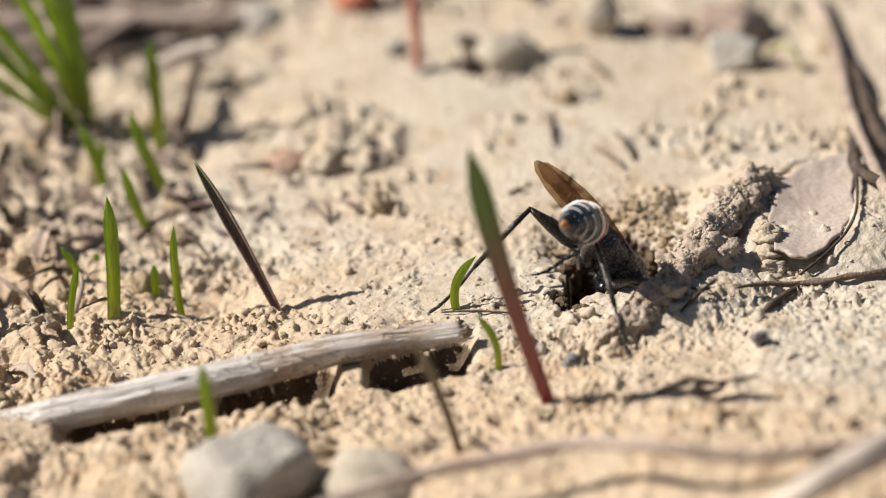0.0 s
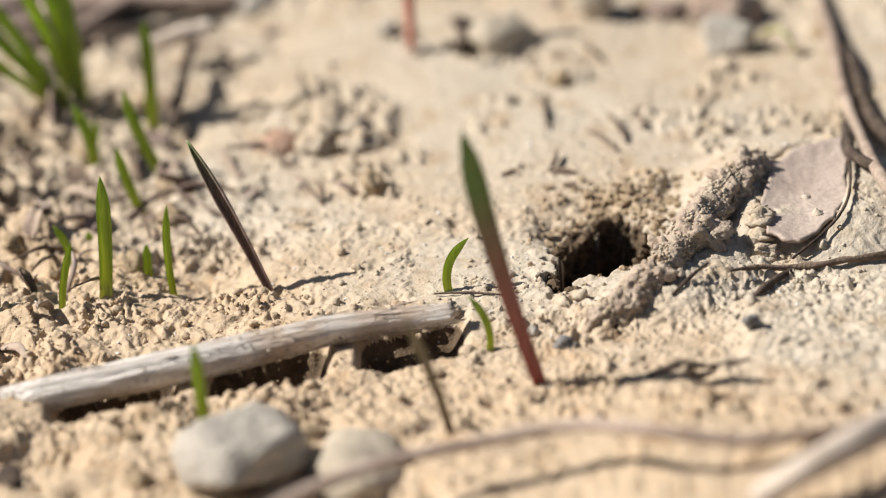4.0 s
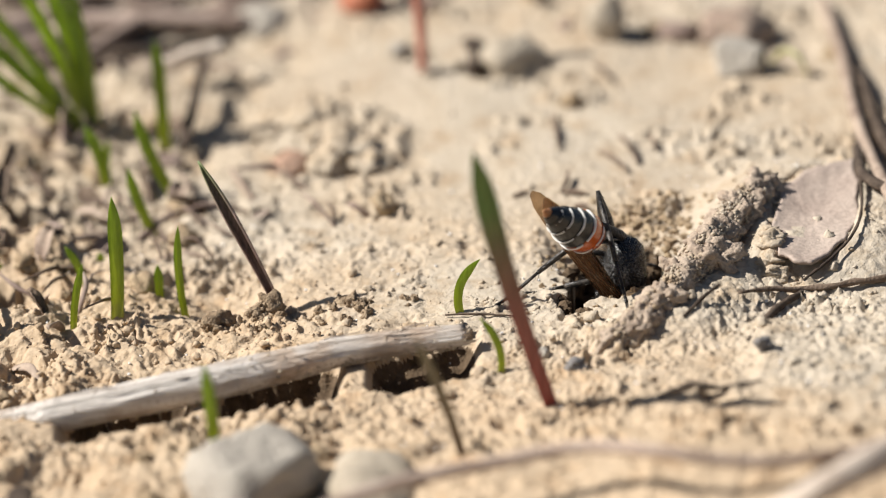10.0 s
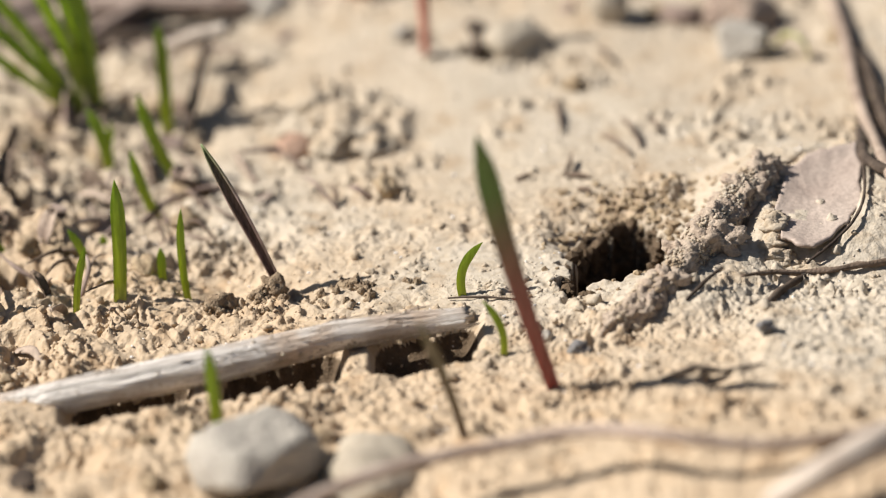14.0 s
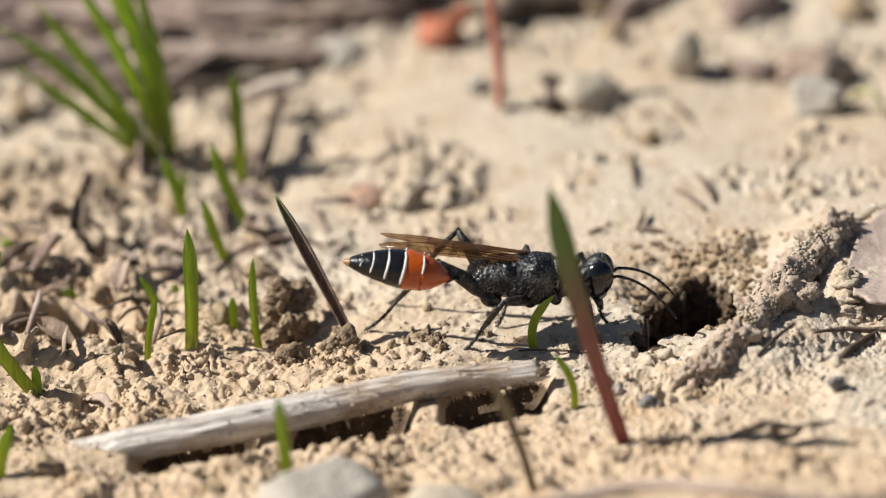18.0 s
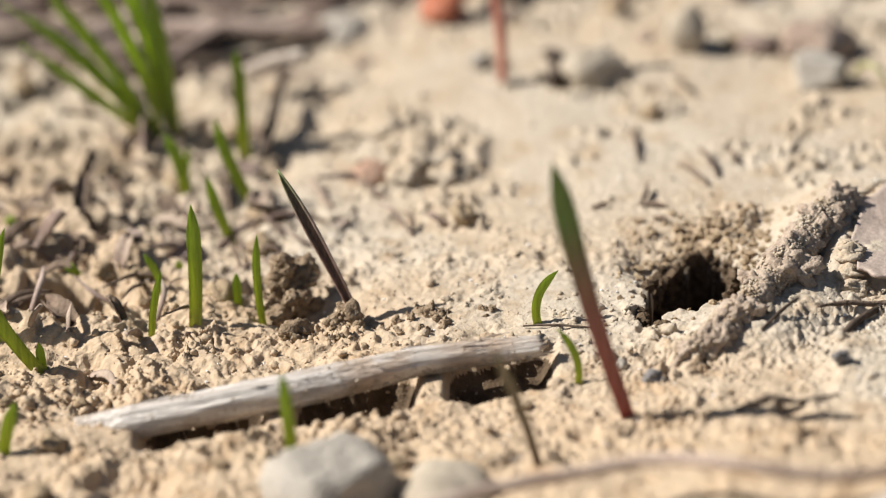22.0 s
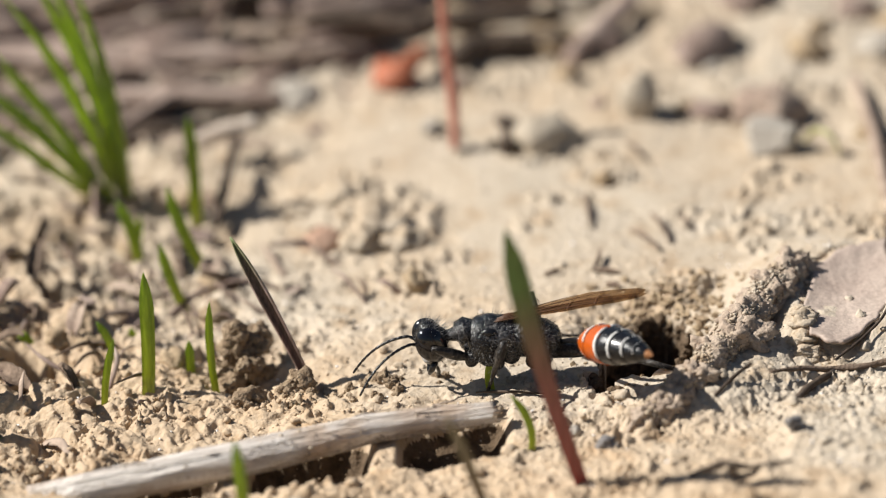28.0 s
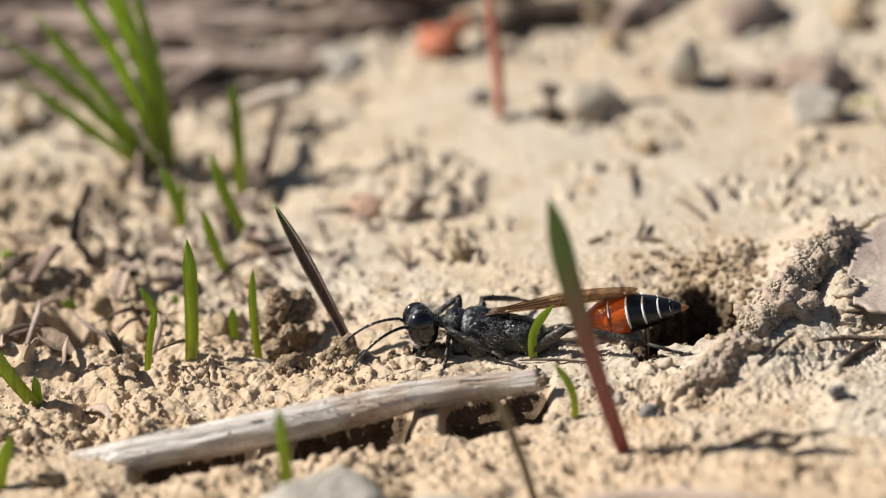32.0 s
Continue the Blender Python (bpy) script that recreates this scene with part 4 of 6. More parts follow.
def debris():
    """Dry brown leaf and root bits tangled in the crumbled crust."""
    rng = random.Random(21)
    for k in range(95):
        x, y = rng.gauss(-31, 6), rng.gauss(7.6, 9)
        if k > 75:
            x, y = rng.gauss(-18, 5), rng.gauss(10, 4)
        r = rng.uniform(0.06, 0.32)
        a = rng.uniform(0, 6.28)
        ln = rng.uniform(1.2, 5.0)
        z = height(x, y) + r * 0.6
        d = Vector((math.cos(a) * ln, math.sin(a) * ln, rng.uniform(0.1, 1.4)))
        e = Vector((x, y, z)) + d
        limb("dry_leaf_bit" if r > 0.2 else "dry_rootlet", [(x, y, z - 0.2), Vector((x, y, z)) + d * 0.5 + Vector((rng.uniform(-0.5, 0.5), rng.uniform(-0.5, 0.5), rng.uniform(0, 0.6))), e], [r, r * 1.2, r * 0.3],
             rng.choice((LITTER, TWIGBROWN, ROOTDARK, TWIGBROWN)), "dry brown plant bit tangled in crumbled soil", "plant debris", 0.3, k, 7, 5, 0.35 if r > 0.2 else 1.0, "plant debris in the crust")


debris()


def leaf_scraps():
    """Curled scraps of dead leaf wedged between the clods."""
    rng = random.Random(41)
    for k in range(44):
        x, y = (rng.gauss(-31, 4.5), rng.gauss(6, 8)) if k < 34 else (rng.gauss(-21, 4), rng.gauss(13, 4))
        ln, wd, curl = rng.uniform(1.4, 3.4), rng.uniform(0.5, 1.2), rng.uniform(0.5, 1.6)
        verts, faces, nu, nv = [], [], 9, 5
        for side in (0, 1):
            for i in range(nu):
                u = i / (nu - 1)
                w = wd * (0.25 + math.sin(math.pi * min(1, u * 0.9 + 0.08)) ** 0.7) * (1 + 0.3 * noise.noise(Vector((u * 5, k, 0))))
                for j in range(nv):
                    v = j / (nv - 1) * 2 - 1
                    verts.append((u * ln, v * w * 0.5, curl * 0.35 * v * v * wd + 0.5 * math.sin(u * 2.6) * curl * 0.5 + 0.12 * noise.noise(Vector((u * 3, v * 2, k))) - 0.09 * side))
        n = nu * nv
        for i in range(nu - 1):
            for j in range(nv - 1):
                q = (i * nv + j, (i + 1) * nv + j, (i + 1) * nv + j + 1, i * nv + j + 1)
                faces += [q[::-1], tuple(c + n for c in q)]
        for i in range(nu - 1):
            a, b = i * nv, (i + 1) * nv
            faces += [(a, b, b + n, a + n), (a + nv - 1, a + nv - 1 + n, b + nv - 1 + n, b + nv - 1)]
        for a in (0, (nu - 1) * nv):
            faces += [(a + j, a + j + 1, a + j + 1 + n, a + j + n) for j in range(nv - 1)]
        ob = thing("leaf_scrap", (verts, faces), rng.choice((LITTER, TWIGBROWN, LITTER, ROOTDARK)), "curled brown scrap of dead leaf between soil clods", "leaf", "leaf scraps in the crust", (x, y, height(x, y) - 0.1))
        ob.rotation_euler = (rng.gauss(0, 0.5), rng.gauss(-0.25, 0.3), rng.uniform(0, 6.28))


leaf_scraps()


def back_lumps():
    rng = random.Random(33)
    for k in range(120):
        x, y = rng.uniform(-14, 46), rng.uniform(34, 84)
        if y < 46 and rng.random() < 0.6:
            continue
        r = rng.uniform(0.7, 2.4) * (0.6 if y < 45 else 1)
        stone((x, y), (r * rng.uniform(0.8, 1.6), r, r * 0.7), 90 + k, rng.choice((CLOD, CLOD, LITTER, LITTER, STONEGREY)), "lump of soil or bark on the ground behind", "soil_lump", sink=0.36, rough=0.5, group="lumps behind", level=2, turn=rng.uniform(0, 3))


back_lumps()
litter()


# ---- loose soil ----
def crumb_shapes(count, level, seed):
    rng = random.Random(seed)
    out = []
    for k in range(count):
        bm = bmesh.new()
        bmesh.ops.create_icosphere(bm, subdivisions=level, radius=1.0)
        for v in bm.verts:
            v.co = v.co * (1 + 0.6 * noise.noise(v.co * 1.3 + Vector((k * 3.1, seed, 0))) + 0.3 * noise.noise(v.co * 3.1 + Vector((seed, k * 2.3, 0)))) * rng.uniform(0.85, 1.1)
        bm.verts.index_update()
        out.append((np.array([v.co[:] for v in bm.verts]), np.array([[v.index for v in f.verts] for f in bm.faces])))
        bm.free()
    return out


def strewn(name, label, category, material, x, y, r, kinds, seed, lift=0.35, soft=True, sunk=None):
    """Grains past counting, laid on the ground as one sheet of real pieces."""
    rng = np.random.RandomState(seed)
    z = relief(x, y) + r * lift if sunk is None else sunk + 0.0
    verts, faces, base = [], [], 0
    for i in range(len(x)):
        v, f = kinds[i % len(kinds)]
        a = rng.uniform(0, 6.28)
        c, s = math.cos(a), math.sin(a)
        verts.append(np.stack([v[:, 0] * c - v[:, 1] * s, v[:, 0] * s + v[:, 1] * c, v[:, 2] * 0.8], -1) * r[i] + (x[i], y[i], z[i]))
        faces.append(f + base)
        base += len(v)
    me = bpy.data.meshes.new(name)
    me.from_pydata((np.concatenate(verts) * MM).tolist(), [], np.concatenate(faces).tolist())
    me.materials.append(material)
    if soft:
        me.shade_smooth()
    return tagged(new(name, me), label, category, kind="stuff")


def loose_soil():
    rng = np.random.RandomState(4)

    def field(n, x0, x1, y0, y1, floor):
        x, y = rng.uniform(x0, x1, n), rng.uniform(y0, y1, n)
        keep = rng.uniform(0, 1, n) < floor + (1 - floor) * smooth(4, -12, x + 0.2 * y) + 0.4 * smooth(-10, -20, y)
        keep &= (y + LEAN * x < 4) | (x < -13) | (rng.uniform(0, 1, n) < 0.2)
        keep &= blob(x, y, HOLE[0], HOLE[1], 3.6, 5.6, -0.4) > 1
        return x[keep], y[keep]

    def caked(x, y, least):
        keep = rng.uniform(0, 1, len(x)) < least + (1 - least) * spoil(x, y + LEAN * x)
        return x[keep], y[keep]

    x, y = caked(*field(20000, -44, 36, -36, 46, 0.3), 0.18)
    strewn("soil_crumbs", "loose crumbs of dry clay soil", "soil", SOIL, x, y, np.clip(0.13 * np.exp(rng.normal(0, 0.5, len(x))), 0.07, 0.5), crumb_shapes(12, 2, 2), 5, 0.1)
    x, y = caked(*field(36000, -40, 32, -26, 14, 0.35), 0.12)
    x, y = x[::2], y[::2]
    strewn("soil_grains", "fine loose grains of dry clay soil", "soil", SOIL, x, y, np.clip(0.07 * np.exp(rng.normal(0, 0.35, len(x))), 0.04, 0.16), crumb_shapes(10, 1, 3), 6, 0.2)
    # crumbs lodged in the walls of the burrow, coloured dark to add shade
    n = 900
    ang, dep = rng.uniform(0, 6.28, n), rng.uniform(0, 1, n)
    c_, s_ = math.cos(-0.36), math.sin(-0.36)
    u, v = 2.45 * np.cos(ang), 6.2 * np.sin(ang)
    wall = strewn("burrow_crumbs", "brown crumbs lodged in the burrow walls", "soil", DAMP_SHADED, HOLE[0] + u * c_ - v * s_, HOLE[1] + u * s_ + v * c_ - LEAN * (u * c_ - v * s_), rng.uniform(0.12, 0.5, n), crumb_shapes(8, 1, 12), 8, 0.2, False, 0.6 - 8.0 * dep)
    n = 900
    x, y = HOLE[0] + rng.normal(1.6, 2.6, n), HOLE[1] + rng.normal(3.0, 3.2, n)
    keep = blob(x, y, HOLE[0], HOLE[1], 2.7, 5.4, -0.5) > 1
    x, y = x[keep], y[keep]
    strewn("rim_crumbs", "brown crumbs round the burrow mouth", "soil", CLOD, x, y, np.clip(0.15 * np.exp(rng.normal(0, 0.55, len(x))), 0.08, 0.55), crumb_shapes(8, 1, 14), 9, 0.2, False)
    m, n, l, b = shader("quartz_sand", 0.28, 0.8)
    b.inputs["Base Color"].default_value = (0.75, 0.72, 0.68, 1)
    x, y = rng.uniform(-44, 36, 420), rng.uniform(-34, 50, 420)
    strewn("quartz_grains", "tiny glittering quartz grains in the soil", "sand", m, x, y, rng.uniform(0.05, 0.13, 420), crumb_shapes(6, 1, 9), 7, 0.5, False)


loose_soil()


def soil_clods():
    rng = random.Random(8)
    kinds = [mesh_of("soil_clod", *stone_shape(1, 1, 0.8, 40 + k, 0.6, 3), CLOD) for k in range(8)]
    for k in range(130):
        x, y = rng.uniform(-40, 34), rng.uniform(-33, 40)
        if x + 0.2 * y > -16 and rng.random() < 0.92 or (x - HOLE[0]) ** 2 + (y - HOLE[1]) ** 2 < 60:
            continue
        if x > 10 and abs(y) < 14 or -26 < y + LEAN * x < -9 and -26 < x < 12:
            continue
        r = rng.uniform(0.35, 0.95)
        ob = new("soil_clod", kinds[k % 8])
        ob.location = (x * MM, y * MM, (height(x, y) + r * 0.3) * MM)
        ob.rotation_euler = (rng.uniform(-0.5, 0.5), rng.uniform(-0.5, 0.5), rng.uniform(0, 6.28))
        ob.scale = (r, r * rng.uniform(0.8, 1.2), r * rng.uniform(0.7, 1.0))
        tagged(ob, "rough clod of dry clay soil", "soil clod", "soil clods")


soil_clods()


# ---- the digger wasp ----
def cuticle(name, base, dust, rough, amount, coat=0.0, relief_m=0.00005):
    m, n, l, b = shader(name, rough, 0.35)
    co = n.new("ShaderNodeTexCoord").outputs["Object"]
    a = noise_tex(n, l, 950, 4, co, 0.6)
    c = noise_tex(n, l, 6000, 3, co)
    both = n.new("ShaderNodeMath")
    both.operation = "MULTIPLY"
    l.new(a.outputs["Fac"], both.inputs[0])
    l.new(c.outputs["Fac"], both.inputs[1])
    r = ramp(n, l, both.outputs[0], [(0.24 - 0.1 * amount, (0, 0, 0)), (0.42 - 0.1 * amount, (1, 1, 1))])
    k = n.new("ShaderNodeMath")
    k.operation = "MULTIPLY"
    k.inputs[1].default_value = amount
    l.new(r.outputs["Color"], k.inputs[0])
    l.new(mix(n, l, k.outputs[0], base, dust), b.inputs["Base Color"])
    b.inputs["Coat Weight"].default_value = coat
    b.inputs["Coat Roughness"].default_value = 0.12
    w = noise_tex(n, l, 2300, 3, co, 0.8)
    add = n.new("ShaderNodeMath")
    l.new(c.outputs["Fac"], add.inputs[0])
    l.new(w.outputs["Fac"], add.inputs[1])
    bump(n, l, b, add.outputs[0], 0.7, relief_m)
    return m


BLACK = cuticle("black_cuticle", (0.005, 0.005, 0.006), (0.46, 0.445, 0.43), 0.2, 0.24, 0.0, 0.00016)
BLACK.node_tree.nodes["Principled BSDF"].inputs["Specular IOR Level"].default_value = 0.5
DUSTY = cuticle("dusty_black_leg", (0.012, 0.010, 0.009), (0.34, 0.29, 0.24), 0.32, 0.22, 0.0, 0.00012)
GLOSS = cuticle("glossy_black_cuticle", (0.006, 0.006, 0.007), (0.05, 0.045, 0.04), 0.26, 0.08, 0.3)
HAIRY = cuticle("silver_haired_cuticle", (0.10, 0.096, 0.09), (0.50, 0.48, 0.45), 0.45, 0.6)
SILVER = cuticle("silver_face_hair", (0.10, 0.095, 0.09), (0.60, 0.58, 0.55), 0.5, 0.8, 0.0, 0.0002)
AMBER = cuticle("orange_cuticle", (0.42, 0.075, 0.005), (0.46, 0.12, 0.02), 0.24, 0.18, 0.5)
WHITE = cuticle("white_hair_band", (0.74, 0.72, 0.68), (0.6, 0.58, 0.54), 0.6, 0.3)
STING = cuticle("brown_sting_tip", (0.30, 0.13, 0.05), (0.45, 0.3, 0.18), 0.35, 0.3)
EYE = cuticle("black_compound_eye", (0.004, 0.004, 0.006), (0.008, 0.008, 0.009), 0.13, 0.1, 0.0, 0.0000005)
EYE.node_tree.nodes["Principled BSDF"].inputs["Specular IOR Level"].default_value = 0.6


def wing_material():
    m, n, l, b = shader("amber_wing_membrane", 0.16, 0.6)
    co = n.new("ShaderNodeTexCoord").outputs["Object"]
    a = noise_tex(n, l, 700, 3, co)
    col = ramp(n, l, a.outputs["Fac"], [(0.35, (0.12, 0.065, 0.035)), (0.65, (0.21, 0.125, 0.075))]).outputs["Color"]
    l.new(col, b.inputs["Base Color"])
    bump(n, l, b, a.outputs["Fac"], 0.5, 0.0001)
    tr = n.new("ShaderNodeBsdfTransparent")
    tr.inputs["Color"].default_value = (0.88, 0.76, 0.6, 1)
    tl = n.new("ShaderNodeBsdfTranslucent")
    l.new(col, tl.inputs["Color"])
    m1, m2 = n.new("ShaderNodeMixShader"), n.new("ShaderNodeMixShader")
    m1.inputs[0].default_value = 0.4
    l.new(b.outputs[0], m1.inputs[1])
    l.new(tl.outputs[0], m1.inputs[2])
    m2.inputs[0].default_value = 0.62
    l.new(m1.outputs[0], m2.inputs[1])
    l.new(tr.outputs[0], m2.inputs[2])
    l.new(m2.outputs[0], n["Material Output"].inputs["Surface"])
    return m


WING = wing_material()
VEIN = cuticle("wing_vein", (0.10, 0.045, 0.02), (0.2, 0.12, 0.07), 0.4, 0.2)


def egg(c, rx, ry, rz, segs=20, rings=12, turn=0.0):
    """A plain ellipsoid at c, tilted by turn about y."""
    verts, faces = [], []
    ct, st = math.cos(turn), math.sin(turn)
    for i in range(rings + 1):
        a = math.pi * i / rings
        for j in range(segs):
            q = 2 * math.pi * j / segs
            x, y, z = math.cos(a) * rx, math.sin(a) * math.cos(q) * ry, math.sin(a) * math.sin(q) * rz
            verts.append((c[0] + x * ct + z * st, c[1] + y, c[2] - x * st + z * ct))
    for i in range(rings):
        for j in range(segs):
            a, b = i * segs + j, i * segs + (j + 1) % segs
            faces.append((a, a + segs, b + segs, b))
    return verts, faces


def bristles(path, reach, count, seed, radius=0.018):
    """Short spines standing out from a limb."""
    rng = random.Random(seed)
    shapes = []
    pts = [Vector(p) for p in path]
    for _ in range(count):
        k = rng.uniform(0, len(pts) - 1.001)
        p = pts[int(k)].lerp(pts[int(k) + 1], k - int(k))
        d = (pts[int(k) + 1] - pts[int(k)]).normalized()
        side = Vector((rng.uniform(-1, 1), rng.uniform(-1, 1), rng.uniform(-1, 1)))
        side = (side - d * d.dot(side)).normalized()
        shapes.append(tube([p, p + side * reach * 0.5 + d * reach * 0.5, p + side * reach * 0.8 + d * reach], [radius, radius * 0.7, 0.003], 4))
    return merge(*shapes)


def hairs(surface, length, count, seed):
    """Fine hairs standing on an egg-like body given by centre and radii."""
    (cx, cy, cz), (rx, ry, rz) = surface
    rng = random.Random(seed)
    shapes = []
    for _ in range(count):
        d = Vector((rng.gauss(0, 1), rng.gauss(0, 1), rng.gauss(0, 1))).normalized()
        p = Vector((cx + d.x * rx * 0.97, cy + d.y * ry * 0.97, cz + d.z * rz * 0.97))
        e = p + (d + Vector((-0.4, rng.uniform(-0.3, 0.3), rng.uniform(-0.3, 0.3)))) * length * rng.uniform(0.6, 1.2)
        shapes.append(tube([p, e], [0.013, 0.004], 3, cap=False))
    return merge(*shapes)


HIPS = {"F": (2.15, 0.6, -1.0), "M": (0.35, 0.8, -1.25), "H": (-2.1, 0.75, -1.2)}
REACH = {"F": (2.7, 4.9), "M": (3.1, 5.7), "H": (4.4, 9.2)}
TREAD = {"F": (4.6, 2.6), "M": (0.6, 4.4), "H": (-5.6, 4.6)}


def build_wasp():
    root = new("digger_wasp")
    tagged(root, "black digger wasp with an orange and white-banded abdomen", "wasp")
    p = {}

    def grown(shape, kx, kr):
        return [(x * kx, y * kr, z * kr) for x, y, z in shape[0]], shape[1]

    # thorax in its plates, with deep seams between them
    meso = tube([(-0.9, 0, 0.25), (-0.75, 0, 0.22), (-0.4, 0, 0.2), (0.1, 0, 0.15), (0.6, 0, 0.1), (1.1, 0, 0.12), (1.55, 0, 0.16), (1.8, 0, 0.16), (1.95, 0, 0.15)], [0.9, 1.12, 1.22, 1.28, 1.32, 1.3, 1.18, 0.9, 0.5], 28, 0.98, (0, 1, 0), 0.08, 2)
    thorax = part("thorax", grown(meso, 1.15, 1.17), BLACK, root)
    for s in (1, -1):
        part("side_plate", grown(egg((0.75, s * 0.72, -0.45), 0.8, 0.5, 0.85, 20, 12, 0.35), 1.15, 1.17), BLACK, thorax)
        part("lower_side_plate", grown(egg((-0.35, s * 0.78, -0.35), 0.6, 0.42, 0.8, 20, 12, 0.45), 1.15, 1.17), BLACK, thorax)
        part("front_hip", grown(egg((1.65, s * 0.5, -0.85), 0.42, 0.36, 0.6, 16, 10, -0.4), 1.15, 1.17), BLACK, thorax)
        part("middle_hip", grown(egg((0.3, s * 0.62, -1.1), 0.42, 0.36, 0.42), 1.15, 1.17), GLOSS, thorax)
        part("wing_scale", grown(egg((0.75, s * 0.98, 0.85), 0.42, 0.25, 0.25), 1.15, 1.17), GLOSS, thorax)
    part("scutellum", grown(egg((-0.72, 0, 0.98), 0.36, 0.6, 0.38), 1.15, 1.17), GLOSS, thorax)
    part("back_plate", grown(egg((0.7, 0, 0.98), 0.75, 0.72, 0.5), 1.15, 1.17), BLACK, thorax)
    part("hair", grown(hairs(((0.5, 0, 0), (1.55, 1.36, 1.34)), 0.36, 520, 3), 1.15, 1.17), HAIRY, thorax)
    prop = tube([(-3.2, 0, -0.35), (-3.05, 0, -0.3), (-2.75, 0, -0.15), (-2.2, 0, 0.02), (-1.6, 0, 0.15), (-1.0, 0, 0.17), (-0.4, 0, 0.15)], [0.28, 0.62, 0.95, 1.14, 1.19, 1.2, 1.16], 24, 0.95, (0, 1, 0), 0.10, 5)
    propodeum = part("propodeum", grown(prop, 1.15, 1.17), BLACK, root)
    for s in (1, -1):
        part("hind_hip", grown(egg((-1.85, s * 0.66, -0.95), 0.62, 0.4, 0.5, 18, 12, 0.3), 1.15, 1.17), GLOSS, propodeum)
    part("hair", grown(hairs(((-1.8, 0, 0), (1.3, 1.15, 1.15)), 0.34, 340, 4), 1.15, 1.17), HAIRY, propodeum)
    part("pronotum", grown(tube([(1.8, 0, 0.25), (1.95, 0, 0.4), (2.25, 0, 0.48), (2.5, 0, 0.42), (2.65, 0, 0.34), (3.0, 0, 0.28), (3.5, 0, 0.25)], [0.6, 0.92, 0.95, 0.7, 0.48, 0.36, 0.3], 18, 0.85, (0, 1, 0), 0.05, 6), 1.15, 1.17), BLACK, root)
    # head, seen from its neck; it looks along x
    head = part("head", grown(merge(egg((0.72, 0, 0.0), 0.82, 0.98, 1.28, 26, 16), egg((0.85, 0, -0.75), 0.55, 0.72, 0.66), egg((0.1, 0, 0), 0.35, 0.6, 0.6)), 1.14, 1.1), BLACK, root)
    part("face_hair", grown(hairs(((0.85, 0, -0.2), (0.78, 0.7, 1.15)), 0.34, 420, 8), 1.14, 1.1), HAIRY, head)
    part("crown_hair", grown(hairs(((0.6, 0, 0.1), (0.8, 0.8, 1.22)), 0.34, 380, 9), 1.14, 1.1), HAIRY, head)
    part("clypeus", grown(egg((1.22, 0, -0.85), 0.38, 0.66, 0.48), 1.14, 1.1), SILVER, head, "silvery haired lower face")
    part("brow", grown(egg((1.28, 0, -0.15), 0.3, 0.34, 0.55), 1.14, 1.1), SILVER, head, "silvery haired face between the eyes")
    for s in (1, -1):
        part("eye", grown(egg((0.82, s * 0.66, 0.06), 0.86, 0.54, 1.14, 28, 18, 0.12), 1.14, 1.1), EYE, head)
        part("mandible", grown(tube([(1.0, s * 0.5, -1.15), (1.3, s * 0.45, -1.55), (1.5, s * 0.2, -1.85), (1.55, s * -0.08, -1.95)], [0.2, 0.18, 0.12, 0.04], 8), 1.14, 1.1), GLOSS, head)
        ant = [Vector((1.35, s * 0.28, 0.05)), Vector((1.85, s * 0.55, 0.5))]
        for k in range(1, 12):
            u = k / 11
            ant.append(Vector((1.85 + 3.7 * u, s * (0.55 + 1.0 * u), 0.5 + 0.7 * u - 2.1 * u * u)))
        joints = [(ant[0], 0.06)]
        for k in range(len(ant) - 1):
            for f, r in ((0.12, 0.105), (0.85, 0.10), (1.0, 0.07)):
                joints.append((ant[k].lerp(ant[k + 1], f), r - 0.003 * k))
        part("antenna", grown(tube([j[0] for j in joints], [j[1] for j in joints], 8), 1.14, 1.1), GLOSS, head)
    p["head"] = head
    # waist and abdomen; both point back along -x from their front end
    p["waist"] = part("waist", tube([(0.3, 0, 0), (-0.3, 0, 0.02), (-1.3, 0, 0.1), (-2.25, 0, 0.08), (-2.8, 0, 0.0), (-3.15, 0, -0.03)], [0.24, 0.19, 0.18, 0.22, 0.30, 0.38], 12), GLOSS, root)
    prof = [(0.22, 0.25), (0.00, 0.35), (-0.43, 0.70), (-0.96, 1.05), (-1.65, 1.30), (-2.44, 1.38), (-3.22, 1.33), (-4.00, 1.18), (-4.79, 0.97), (-5.48, 0.72), (-6.00, 0.48), (-6.44, 0.23), (-6.74, 0.05)]

    def girth(x):
        return float(np.interp(-x, [-q[0] for q in prof], [q[1] for q in prof]))

    def plate(x0, x1, n=7, swell=0.0):
        xs = [lerp(x0, x1, k / n) for k in range(n + 1)]
        return tube([(x, 0, 0.12 * math.sin(min(1, -x / 6.5) * 3.0)) for x in xs], [girth(x) * (1.0 + swell * k / n) for k, x in enumerate(xs)], 32, 0.9, (0, 1, 0))

    abdomen = part("abdomen", plate(0.22, -1.65, 8, 0.025), AMBER, root, "glossy orange front of the abdomen")
    for x0, x1, mat, lab in ((-1.61, -2.87, AMBER, "glossy orange abdomen plate"), (-2.83, -3.91, GLOSS, "glossy black abdomen plate"), (-3.87, -4.87, GLOSS, "glossy black abdomen plate"), (-4.83, -5.74, GLOSS, "glossy black abdomen plate"), (-5.70, -6.26, GLOSS, "glossy black abdomen plate"), (-6.22, -6.74, STING, "brown sting tip")):
        part("abdomen_plate" if mat is not STING else "sting_tip", plate(x0, x1, 6, 0.03), mat, abdomen, lab)
